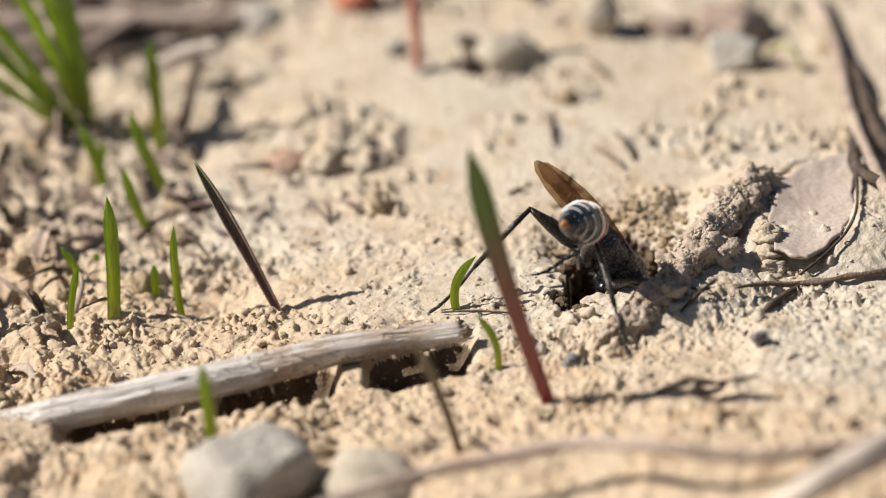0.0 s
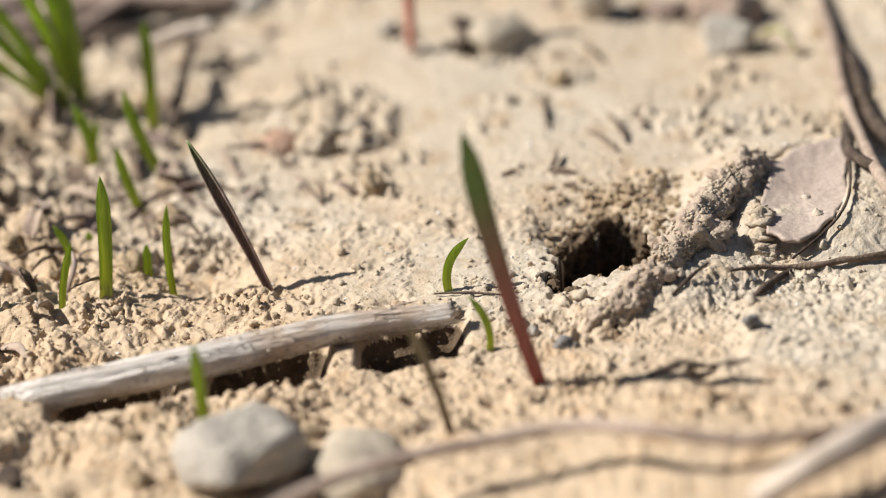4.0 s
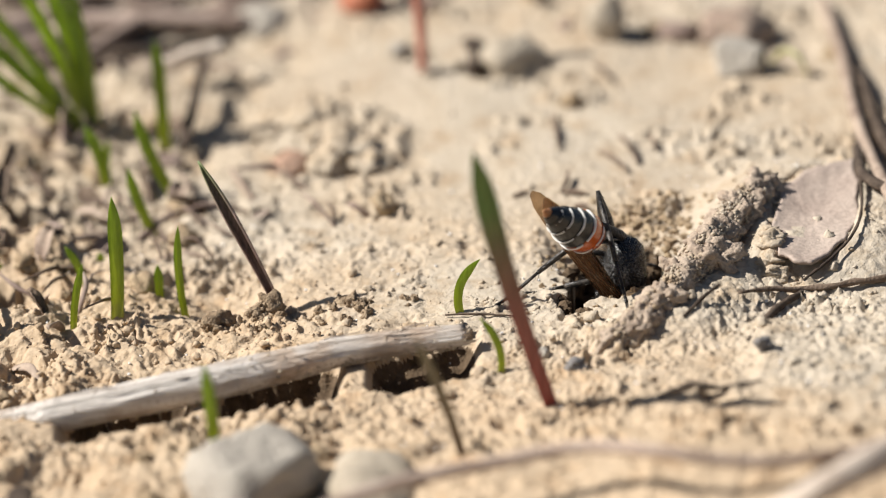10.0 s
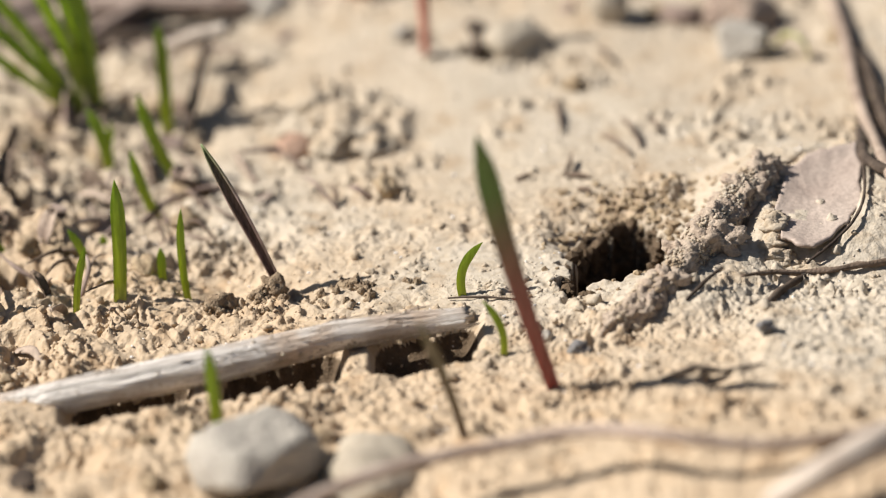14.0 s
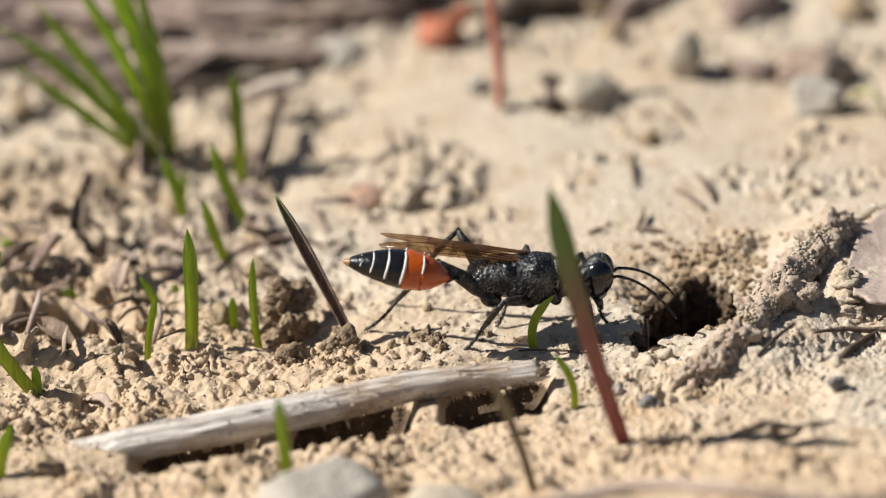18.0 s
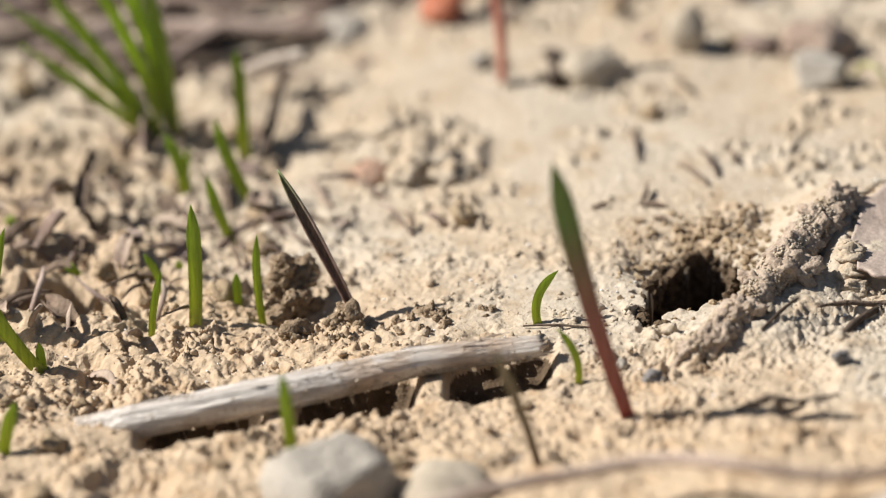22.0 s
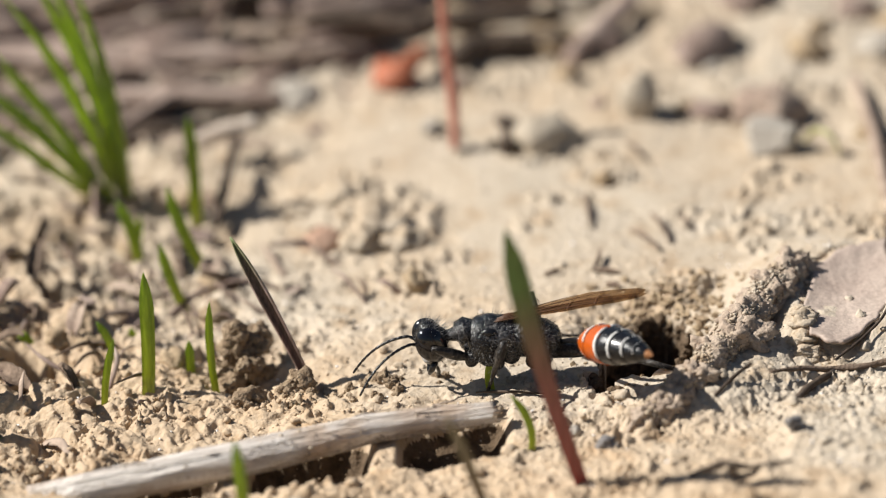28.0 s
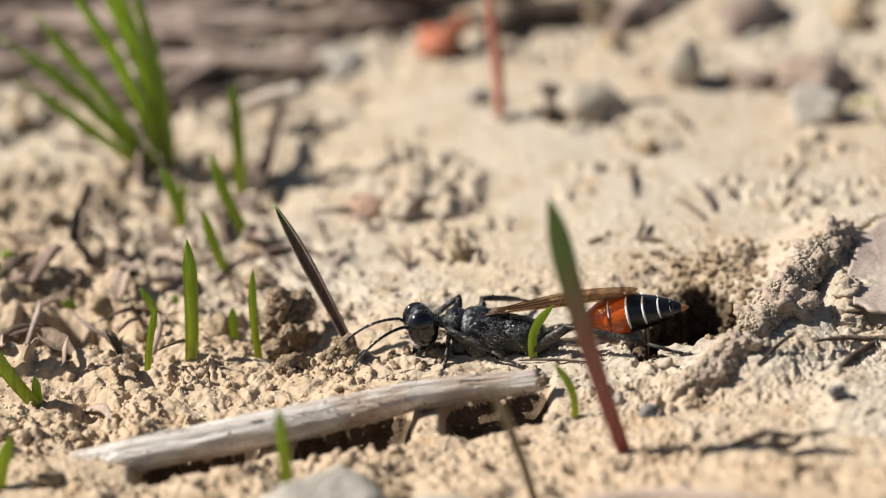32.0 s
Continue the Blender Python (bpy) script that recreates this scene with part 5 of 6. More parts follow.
    # white hair bands: an arc on each flank that thins out towards the belly
    for x, w, low in ((-1.70, 0.06, 0.35), (-2.87, 0.095, -0.45), (-3.91, 0.085, -0.35), (-4.87, 0.07, -0.2), (-5.61, 0.045, 0.1)):
        g, z = girth(x) * 1.03, 0.12 * math.sin(-x / 6.5 * 3.0)
        arcs = []
        for s in (1, -1):
            ang = [lerp(1.45, low, k / 14) for k in range(15)]
            arcs.append(tube([(x + 0.10 * math.sin(a * 2), s * math.cos(a) * g, z + math.sin(a) * g * 0.9) for a in ang], [w * (0.35 + 0.65 * math.sin(math.pi * min(1, 0.12 + 0.72 * k / 14))) * (1 if k < 14 else 0.3) for k in range(15)], 6, 1.0, None, 0.25, 9))
        part("white_band", merge(*arcs), WHITE, abdomen, "thin white hair band")
    p["abdomen"] = abdomen
    # wings lie along -x from their root
    for s, name in ((1, "left"), (-1, "right")):
        rim = [(0, 0.12), (1.2, 0.2), (4.0, 0.32), (6.8, 0.40), (8.6, 0.25), (9.4, -0.1), (9.55, -0.45), (9.1, -0.9), (7.8, -1.3), (6.2, -1.5), (4.4, -1.4), (2.4, -0.95), (0.8, -0.4), (0, -0.15)]
        top = [(-a * 1.06, s * b * 0.8, 0.02 + 0.05 * math.sin(a * 1.3) + 0.05 * b) for a, b in rim]
        low = [(x, y, z - 0.03) for x, y, z in top]
        mid = (-5.0, s * -0.55, 0.0)
        n = len(rim)
        verts = top + low + [mid, (mid[0], mid[1], mid[2] - 0.03)]
        faces = []
        for k in range(n):
            j = (k + 1) % n
            up, dn = (2 * n, k, j), (2 * n + 1, n + j, n + k)
            faces += [up, dn, (k, n + k, n + j, j)]
        wing = part("wing", (verts, faces), WING, root, "folded amber wing with brown veins")
        for a, b in (((0, 0.1), (8.6, 0.25)), ((0, 0.0), (8.9, -0.6)), ((0.5, -0.2), (7.9, -1.15)), ((0.5, -0.3), (5.8, -1.38)), ((5.0, 0.3), (5.6, -0.9)), ((6.8, 0.35), (7.2, -0.9))):
            pa, pb = (-a[0], s * a[1] * 0.8, 0.05), (-b[0], s * b[1] * 0.8, 0.05)
            part("vein", tube(curve_points(pa, pb, 8, (0, s * -0.08, 0.02)), [0.052 - 0.005 * k for k in range(9)], 5), VEIN, wing)
        p["wing_" + name] = wing
    # legs: thigh from the hip along x, then shin and foot along x from the knee
    for pair, word in (("F", "front"), ("M", "middle"), ("H", "hind")):
        l1, l2 = REACH[pair]
        fat = 0.5 if pair == "H" else 0.36
        for s, side in ((1, "L"), (-1, "R")):
            path = [(-0.35, 0, 0), (0.3, 0, 0), (l1 * 0.3, 0, 0.06), (l1 * 0.6, 0, 0.08), (l1 * 0.9, 0, 0.0), (l1, 0, 0)]
            thigh = part(word + "_thigh", tube(path, [0.3, 0.26, fat, fat * 0.95, 0.24, 0.16], 14), DUSTY, root)
            shin_l = l2 * 0.56
            bend = [(0, 0, 0), (shin_l * 0.3, 0, 0.05), (shin_l * 0.7, 0, 0.05), (shin_l, 0, 0)]
            shin = part(word + "_shin", merge(tube([(-0.1, 0, 0)] + bend[1:], [0.15, 0.2, 0.2, 0.15], 9), bristles(bend, 0.5, 26, 7, 0.026)), DUSTY, thigh)
            toes = []
            fl = l2 - shin_l
            cuts = [0, 0.42, 0.6, 0.75, 0.87, 1.0]
            for k in range(5):
                a = (shin_l + fl * cuts[k], 0, -0.16 * math.sin(cuts[k] * 3.0))
                b = (shin_l + fl * cuts[k + 1], 0, -0.16 * math.sin(cuts[k + 1] * 3.0) + (0.1 if k == 4 else 0))
                toes.append(tube([a, Vector(a).lerp(Vector(b), 0.8), b], [0.10, 0.13, 0.09], 7))
                toes.append(bristles([a, b], 0.34, 5, 11 + k, 0.014))
            end = (l2, 0, 0.08)
            toes += [tube([end, (l2 + 0.18, q, 0.06), (l2 + 0.28, q * 1.3, -0.12)], [0.05, 0.035, 0.01], 5) for q in (0.12, -0.12)]
            foot = part(word + "_foot", merge(*toes), DUSTY, thigh)
            p[side + pair] = (thigh, shin, foot)
    return root, p


WASP, JOINTED = build_wasp()
ROWS = {}


def basis(x, up):
    x = Vector(x).normalized()
    y = Vector(up).cross(x)
    if y.length < 1e-4:
        y = Vector((0, 1, 0))
    y.normalize()
    return Matrix((x, y, x.cross(y))).transposed()


def placed(at, turn):
    return Matrix.Translation(Vector(at) * MM) @ turn.to_4x4()


def note(ob, t, m):
    ROWS.setdefault(ob, []).append((t, m))


def legs(t, body, feet, over):
    """Bend each leg at its knee so that it reaches its foot; all in the wasp's own space."""
    for pair in "FMH":
        l1, l2 = REACH[pair]
        for s, side in ((1, "L"), (-1, "R")):
            thigh, shin, foot = JOINTED[side + pair]
            hip = Vector((HIPS[pair][0], s * HIPS[pair][1], HIPS[pair][2]))
            d = feet[side + pair] - hip
            dist = min(max(d.length, abs(l1 - l2) + 0.4), l1 + l2 - 0.05)
            d.normalize()
            a = (l1 * l1 + dist * dist - l2 * l2) / (2 * dist)
            h = math.sqrt(max(l1 * l1 - a * a, 0))
            out = {"F": Vector((0.7, 0.8 * s, 0.2)), "M": Vector((-0.1, 1.0 * s, 0.3)), "H": Vector((-0.7, 0.5 * s, 0.3))}[pair]
            out = out * 0.6 + over * {"F": 0.4, "M": 0.35, "H": 0.8}[pair]
            out = (out - d * d.dot(out)).normalized()
            knee = hip + d * a + out * h
            tip = hip + d * dist
            m1 = placed(hip, basis(knee - hip, out))
            note(thigh, t, m1)
            m2 = m1.inverted() @ placed(knee, basis(tip - knee, out))
            note(shin, t, m2)
            note(foot, t, m2)


def stance(t, at, ahead, waist_end, tail, wing, face=None, tuck=False, fan=False, **feet):
    """One moment of the wasp: its thorax, the way it points, the waist's far end, the ways of abdomen and wings, and where feet stand."""
    f = Vector(ahead).normalized()
    turn = basis(f, (0, 0, 1) if abs(f.z) < 0.995 else (1, 0, 0.1))
    body = placed(at, turn)
    back = turn.inverted()
    note(WASP, t, body)
    here = Vector(at)

    def inside(way):
        return back @ Vector(way).normalized()

    look_to = Vector(face) if face else f + Vector((0, 0, -0.25))
    note(JOINTED["head"], t, placed((3.75, 0, 0.3), basis(inside(look_to), (0, 0, 1))))
    hip = Vector((-3.5, 0, -0.32))
    end = back @ (Vector(waist_end) - here)
    w = basis(hip - end, (0, 0, 1))
    note(JOINTED["waist"], t, placed(hip, w))
    end = hip - (w @ Vector((1, 0, 0))) * 3.0
    g = basis(-inside(tail), (0, 0, 1))
    note(JOINTED["abdomen"], t, placed(end, g))
    for s, name in ((1, "left"), (-1, "right")):
        q = basis(-inside(wing), back @ Vector((0.1, -0.9, 0.42)) if fan else (0, 0, 1)) @ Euler((s * -0.18, 0.02 * s, s * -0.01)).to_matrix()
        note(JOINTED["wing_" + name], t, placed((0.85, s * 0.5, 1.32 + 0.06 * s), q))
    flat = Vector((f.x, f.y, 0)).normalized()
    side = Vector((-flat.y, flat.x, 0))
    goal = {}
    for pair in "FMH":
        for s, lr in ((1, "L"), (-1, "R")):
            key = lr + pair
            if key in feet:
                q = back @ (Vector(feet[key]) - here)
            elif tuck or here.z < 1.0 + SLOPE * here.x and pair == "F" or f.z < -0.7:
                q = Vector((TREAD[pair][0] * 0.9, s * 1.3, -1.6))
            else:
                q = here + flat * TREAD[pair][0] + side * s * TREAD[pair][1]
                q.z = max(height(q.x, q.y), -4.5)
                q = back @ (q - here)
            goal[key] = q
    legs(t, body, goal, Vector((0, 0, 0)) if tuck else back @ Vector((0, 0, 1)))


def in_burrow(t, depth):
    """Head down in the shaft, with the thorax that deep."""
    x, y = HOLE[0] + 0.3, HOLE[1] + 0.6
    stance(t, (x, y, depth), (0.12, 0.02, -1), (x - 0.5, y, depth + 6.5), (-0.05, 0.05, 1), (0.1, 0.05, 1), tuck=True)


DUGSOIL = two_tone("dug_soil", (0.22, 0.155, 0.10), (0.46, 0.35, 0.235), 1300, 0.95, 0.1, 5.0, 0.0003)


def crumb_lump(r, seed):
    """A clump of damp soil with finer crumbs sticking out of it."""
    rng = random.Random(seed)
    shapes = [stone_shape(r * 0.85, r * 0.78, r * 0.72, seed, 0.9, 3)]
    for k in range(26):
        d = Vector((rng.gauss(0, 1), rng.gauss(0, 1), rng.gauss(0, 1))).normalized()
        q, c = r * rng.uniform(0.1, 0.26), d * r * rng.uniform(0.65, 0.9)
        v, f = stone_shape(q, q, q * 0.8, seed + k, 0.7, 1)
        shapes.append(([(a + c.x, b + c.y * 0.92, e + c.z * 0.85) for a, b, e in v], f))
    return merge(*shapes)


# ---- pellets of soil that the wasp drags out and drops ----
def pellet(count, seed, start, carried, rest, spread, size, lump=1.7):
    """Crumbs that ride with the wasp (carried: times and places) and scatter to rest round a spot."""
    rng = random.Random(seed)
    made = []
    for k in range(count):
        r = size * rng.choice((0.45, 0.6, 0.8, 1.3))
        ob = thing("soil_pellet", crumb_lump(r, 70 + seed + k), DUGSOIL, "damp brown crumb of soil dug out of the burrow", "soil crumb", "dug-out soil crumbs")
        off = Vector((rng.gauss(0, 0.55), rng.gauss(0, 0.55), rng.gauss(0, 0.5))) * size * lump
        x, y = rest[0] + rng.gauss(0, spread[0]), rest[1] + rng.gauss(0, spread[1])
        lift = rng.uniform(-0.3, spread[2])
        end = Vector((x, y, height(x, y) + lift * r))
        spin = Euler((rng.uniform(-1, 1), rng.uniform(-1, 1), rng.uniform(-1, 1)))
        rows = [(0, Vector(start) + off)] + [(t, Vector(p) + off) for t, p in carried]
        last = carried[-1][0] + 0.12 + 0.1 * rng.random()
        rows += [(last, end), (32.0, end)]
        made.append((ob, [(t, placed(p, spin.to_matrix())) for t, p in rows]))
    return made


PELLETS = pellet(9, 1, (9.9, -4.4, -16.0), [(7.2, (9.9, -4.4, -14.0)), (7.5, (9.9, -4.4, -7.0)), (7.7, (10.72, -6.31, 1.64)), (7.8, (8.84, -6.41, 2.88)), (7.9, (4.11, -5.88, 3.03)), (8.0, (0.99, -5.71, 2.94)), (8.1, (-1.84, -5.41, -0.79)), (8.2, (-5.59, -4.61, 0.87)), (8.3, (-7.17, -4.47, 0.43))], (-12.9, -6.6), (1.6, 1.0, 0.3), 0.7)
PELLETS += pellet(22, 3, (9.9, -4.4, -16.5), [(7.2, (9.9, -4.4, -14.0)), (7.5, (9.9, -4.4, -7.0)), (7.7, (10.72, -6.31, 1.64)), (7.8, (8.84, -6.41, 2.88)), (7.9, (4.11, -5.88, 3.03)), (8.0, (0.99, -5.71, 2.94)), (8.1, (-1.84, -5.41, -0.79)), (8.2, (-5.59, -4.61, 0.87)), (8.3, (-7.17, -4.47, 0.43))], (-6.7, -6.1), (3.0, 1.0, 0.3), 0.42)
PELLETS += pellet(44, 2, (9.9, -4.4, -16.0), [(15.7, (9.9, -4.4, -14.0)), (16.0, (9.9, -4.4, -6.0)), (16.1, (9.88, -5.53, 0.55)), (16.2, (8.36, -6.0, 1.8)), (16.3, (7.21, -6.35, 2.99)), (16.4, (1.59, -5.84, 2.97)), (16.5, (2.46, -6.03, 3.09)), (16.7, (-3.09, -3.34, 0.69)), (16.9, (-5.41, -1.05, 1.51)), (17.0, (-7.13, 0.02, 2.17)), (17.05, (-8.28, 0.26, 1.85))], (-16.0, -0.6), (0.75, 0.8, 4.2), 0.7)


def motions():
    stance(0, (10.70, -5.43, 1.60), (0.55, 0.10, -0.83), (8.82, -6.77, 5.03), (-0.34, -0.86, 0.37), (-0.66, -0.05, 0.75), fan=True, LH=(-1.2, -7.97, -0.25), RH=(11.21, -16.98, 0.66), LM=(5.30, -4.07, 0.41), RM=(16.31, -11.48, 2.96))
    stance(0.1, (10.75, -5.20, 1.05), (0.42, 0.05, -0.90), (8.87, -6.75, 4.98), (-0.28, -0.82, 0.50), (-0.48, -0.05, 0.87), fan=True, LH=(-1.23, -8.25, -0.23), RH=(11.70, -17.20, 0.74), LM=(5.70, -4.18, 0.43), RM=(16.35, -11.50, 2.95))
    stance(0.2, (10.65, -4.70, -0.23), (-0.09, -0.44, -0.90), (10.08, -6.25, 4.11), (-0.15, -0.60, 0.79), (-0.08, 0.41, 0.91), LH=(-0.11, -7.25, -0.11), RH=(14.28, -15.10, 1.22), LM=(6.44, -5.41, 0.55), RM=(14.43, -11.71, 2.71))
    in_burrow(0.3, -8)
    in_burrow(0.4, -12)
    in_burrow(0.6, -15.5)
    in_burrow(0.9, -15.8)
    in_burrow(1, -16)
    in_burrow(1.2, -16)
    in_burrow(3.5, -17)
    in_burrow(5.5, -15.5)
    in_burrow(6.5, -16)
    in_burrow(7, -15)
    in_burrow(7.2, -12.5)
    in_burrow(7.3, -8.5)
    stance(7.4, (9.82, -4.72, -0.73), (0.11, -0.45, -0.89), (9.89, -6.47, 3.30), (-0.28, -0.36, 0.89), (-0.05, 0.41, 0.91), LH=(4.38, -1.86, 0.37), LM=(7.29, -3.67, -0.40), RH=(12.92, -0.25, -0.40), RM=(12.02, -12.30, 1.32))
    stance(7.5, (9.97, -4.95, 0.40), (0.18, -0.44, -0.88), (9.97, -6.92, 3.52), (-0.41, 0.38, 0.83), (-0.06, -0.40, 0.92), LH=(1.2, -7.36, -0.05), RH=(12.66, -1.48, 0.60), LM=(4.32, -5.28, 0.38), RM=(8.83, -12.26, 0.54))
    stance(7.6, (9.70, -5.29, 2.45), (0.54, -0.38, -0.75), (7.80, -7.09, 6.37), (-0.85, 0.21, 0.48), (-0.75, 0.27, 0.60), LH=(1.76, -1.69, 0.29), RH=(6.35, -10.36, 0.41), LM=(4.97, -7.09, 0.42), RM=(9.84, -12.56, 0.69))
    stance(7.7, (7.31, -5.57, 4.01), (0.97, -0.14, -0.21), (2.79, -3.88, 7.43), (-0.61, -0.55, 0.57), (-0.86, 0.21, 0.47), LH=(-2.34, -1.67, -0.11), RH=(3.45, -9.91, 0.18), LM=(4.21, -6.95, 0.36), RM=(7.68, -12.23, 0.51), RF=(11.90, -12.89, 1.22), LF=(12.34, -2.82, -0.40))
    stance(7.8, (6.31, -5.86, 5.01), (0.99, -0.10, -0.12), (0.33, -4.82, 6.98), (-0.96, 0.10, 0.27), (-0.96, 0.10, 0.25), LH=(-6.08, -1.18, -0.35), RH=(0.18, -11.59, -0.57), LM=(3.43, -7.59, 0.25), RM=(6.22, -11.84, 0.33), RF=(10.50, -11.34, 0.87), LF=(10.09, -2.83, -0.40))
    stance(7.9, (0.79, -7.37, 6.47), (1.00, 0.01, 0.07), (-5.50, -6.99, 7.34), (-0.97, 0.05, 0.23), (-0.99, 0.02, 0.13), LH=(-13.65, 1.72, -1.32), RH=(-3.77, -13.10, -1.43), LM=(-0.95, -5.05, -0.15), RM=(1.93, -9.76, 0.10), RF=(6.21, -10.41, 0.41), LF=(5.25, -3.68, 0.41))
    stance(8, (-3.11, -6.91, 5.70), (0.97, 0.09, 0.20), (-9.41, -6.40, 7.01), (-0.93, 0.08, 0.35), (-0.97, 0.05, 0.21), LH=(-19.33, 5.02, -2.12), RH=(-6.13, -17.75, -0.68), LM=(-3.20, -3.53, -0.28), RM=(-1.43, -7.12, -0.29), RF=(3.05, -7.46, 0.19), LF=(1.92, -3.24, 0.19))
    stance(8.1, (-6.14, -4.49, 0.99), (1.00, -0.01, -0.04), (-11.82, -3.64, 3.17), (-0.96, 0.05, 0.28), (-0.93, 0.11, 0.36), LH=(-19.88, 2.87, -2.24), RH=(-12.75, -14.65, -2.17), LM=(-6.91, -6.36, -0.72), RM=(-5.02, -10.72, -0.41), RF=(-0.02, -10.92, -0.09), LF=(-0.39, -5.14, -0.09))
    stance(8.2, (-8.13, -4.07, 3.23), (1.00, -0.01, -0.04), (-11.44, -6.49, 5.73), (-0.94, 0.07, 0.32), (-0.96, 0.06, 0.27), LH=(-18.46, 4.71, 3.11), RH=(-11.11, -14.44, -2.26), LM=(-8.49, -5.90, -0.92), RM=(-6.95, -9.55, -0.76), RF=(-1.92, -10.31, 0.03), LF=(-2.32, -4.64, -0.31))
    stance(8.3, (-7.65, -4.37, 3.51), (1.00, 0.02, 0.03), (-12.45, -6.79, 5.22), (-0.99, 0.00, 0.16), (-0.98, 0.02, 0.19), LH=(-17.54, 6.13, 2.70), RH=(-11.04, -14.43, -2.25), LM=(-7.53, -5.39, -0.75), RM=(-6.35, -9.57, -0.72), RF=(-1.87, -7.91, -0.32), LF=(-2.07, -4.63, -0.28))
    stance(8.5, (-7.66, -4.37, 2.92), (0.99, 0.08, 0.13), (-13.16, -3.73, 4.71), (-0.99, -0.01, 0.15), (-0.97, 0.04, 0.24), LH=(-17.55, 2.97, 4.35), RH=(-10.31, -14.00, -2.01), LM=(-7.44, -3.47, -0.79), RM=(-5.93, -5.56, -0.61), RF=(-1.73, -7.41, -0.33), LF=(-2.85, -4.48, -0.32))
    stance(8.7, (-4.62, -5.02, 5.35), (0.99, 0.06, 0.12), (-10.88, -5.80, 3.97), (-0.90, -0.23, -0.36), (-0.95, -0.17, -0.25), LH=(-17.11, 3.91, 3.44), RH=(-11.30, -14.25, -2.02), LM=(-4.36, -3.61, -0.41), RM=(-2.87, -6.19, -0.41), RF=(0.76, -6.99, -0.02), LF=(0.40, -3.79, 0.07))
    stance(8.9, (-1.26, -5.73, 4.07), (0.97, 0.08, 0.21), (-7.66, -6.24, 3.09), (-0.95, -0.18, -0.27), (-0.98, -0.11, -0.14), RH=(-9.79, -12.30, -0.72), LM=(-1.64, -5.79, -0.28), RM=(-1.27, -7.50, -0.27), RF=(4.49, -8.75, 0.33), LF=(3.46, -4.43, 0.28))
    stance(9, (0.67, -5.99, 3.85), (0.97, 0.09, 0.24), (-6.41, -6.51, 2.69), (-0.96, -0.16, -0.22), (-1.00, -0.07, -0.07), face=(0.9, -0.1, -0.45), RH=(-4.97, -16.31, -1.33), LM=(0.25, -6.39, -0.06), RM=(-1.38, -8.00, -0.27), RF=(5.74, -8.71, 0.46), LF=(4.79, -5.32, 0.43))
    stance(9.2, (0.15, -6.03, 3.04), (1.00, 0.01, 0.06), (-5.14, -8.47, 3.79), (-0.98, -0.12, -0.15), (-1.00, -0.04, -0.01), face=(0.9, -0.1, -0.45), RH=(-4.91, -14.88, -1.58), LM=(0.94, -6.36, 0.01), RM=(-0.50, -9.16, -0.05), RF=(5.96, -8.99, 0.47), LF=(5.32, -4.72, 0.42))
    stance(9.4, (2.18, -5.97, 2.88), (0.99, 0.04, 0.15), (-2.67, -8.66, 3.75), (-0.96, -0.15, -0.25), (-0.99, -0.06, -0.08), RH=(-3.01, -13.64, -1.71), LM=(3.08, -7.06, 0.20), RM=(1.26, -10.06, 0.05), RF=(8.42, -9.78, 0.71), LF=(7.91, -2.42, -0.40))
    stance(9.5, (4.33, -5.73, 3.77), (0.92, 0.14, 0.37), (0.53, -9.06, 4.14), (-0.97, -0.13, -0.22), (-0.63, -0.75, 0.21), LH=(-5.64, -5.89, -0.60), RH=(-0.55, -12.58, -1.35), LM=(2.00, -4.93, 0.13), RM=(3.53, -13.08, 0.08), RF=(10.54, -9.93, 0.92), LF=(9.74, -2.14, -0.40))
    stance(9.6, (6.56, -5.61, 4.54), (0.65, -0.63, 0.43), (2.04, -4.59, 1.14), (-0.44, -0.90, 0.03), (-0.56, -0.81, 0.15), LH=(-4.95, -6.58, -0.58), RH=(1.54, -12.86, -0.31), LM=(3.38, -7.49, 0.25), RM=(5.79, -13.25, 0.26), RF=(11.78, -13.39, 1.12), LF=(10.80, -1.91, -0.40))
    stance(9.7, (7.68, -5.26, 3.49), (0.60, -0.77, 0.22), (4.78, -6.07, 3.27), (-0.53, -0.85, 0.04), (-0.45, -0.79, 0.42), LH=(-2.45, -7.57, -0.40), RH=(6.04, -16.08, 0.19), LM=(4.80, -5.98, 0.43), RM=(10.67, -13.88, 0.68))
    stance(9.8, (9.69, -5.09, 1.92), (0.34, -0.42, -0.84), (6.86, -6.55, 5.38), (-0.49, -0.72, 0.48), (-0.56, 0.35, 0.75), LH=(-3.58, -7.09, -0.52), RH=(9.13, -16.61, 0.56), LM=(5.15, -4.05, 0.43), RM=(13.13, -12.65, 1.76))
    stance(9.9, (10.01, -5.06, 1.61), (0.14, -0.44, -0.89), (7.72, -6.50, 4.87), (-0.51, -0.76, 0.40), (-0.44, 0.37, 0.81), LH=(2.2, -7.75, 0.05), RH=(10.22, -14.07, 0.59), LM=(5.47, -3.74, 0.40), RM=(13.47, -11.68, 2.17))
    stance(10, (11.05, -5.08, 0.05), (-0.01, -0.11, -0.99), (8.55, -7.40, 4.79), (-0.54, -0.61, 0.58), (-0.55, -0.05, 0.83), fan=True, LH=(2.2, -7.96, 0.05), RH=(11.18, -10.64, 0.99), LM=(4.66, -6.10, 0.41), RM=(13.91, -1.94, 0.47))
    stance(10.1, (10.60, -4.79, -0.20), (0.02, -0.44, -0.90), (9.93, -6.70, 4.30), (-0.49, -0.63, 0.60), (-0.05, -0.36, 0.93), LH=(2.6, -7.60, 0.1), RH=(13.84, -12.68, 2.02), LM=(5.50, -5.31, 0.46), RM=(13.94, -3.51, 0.42))
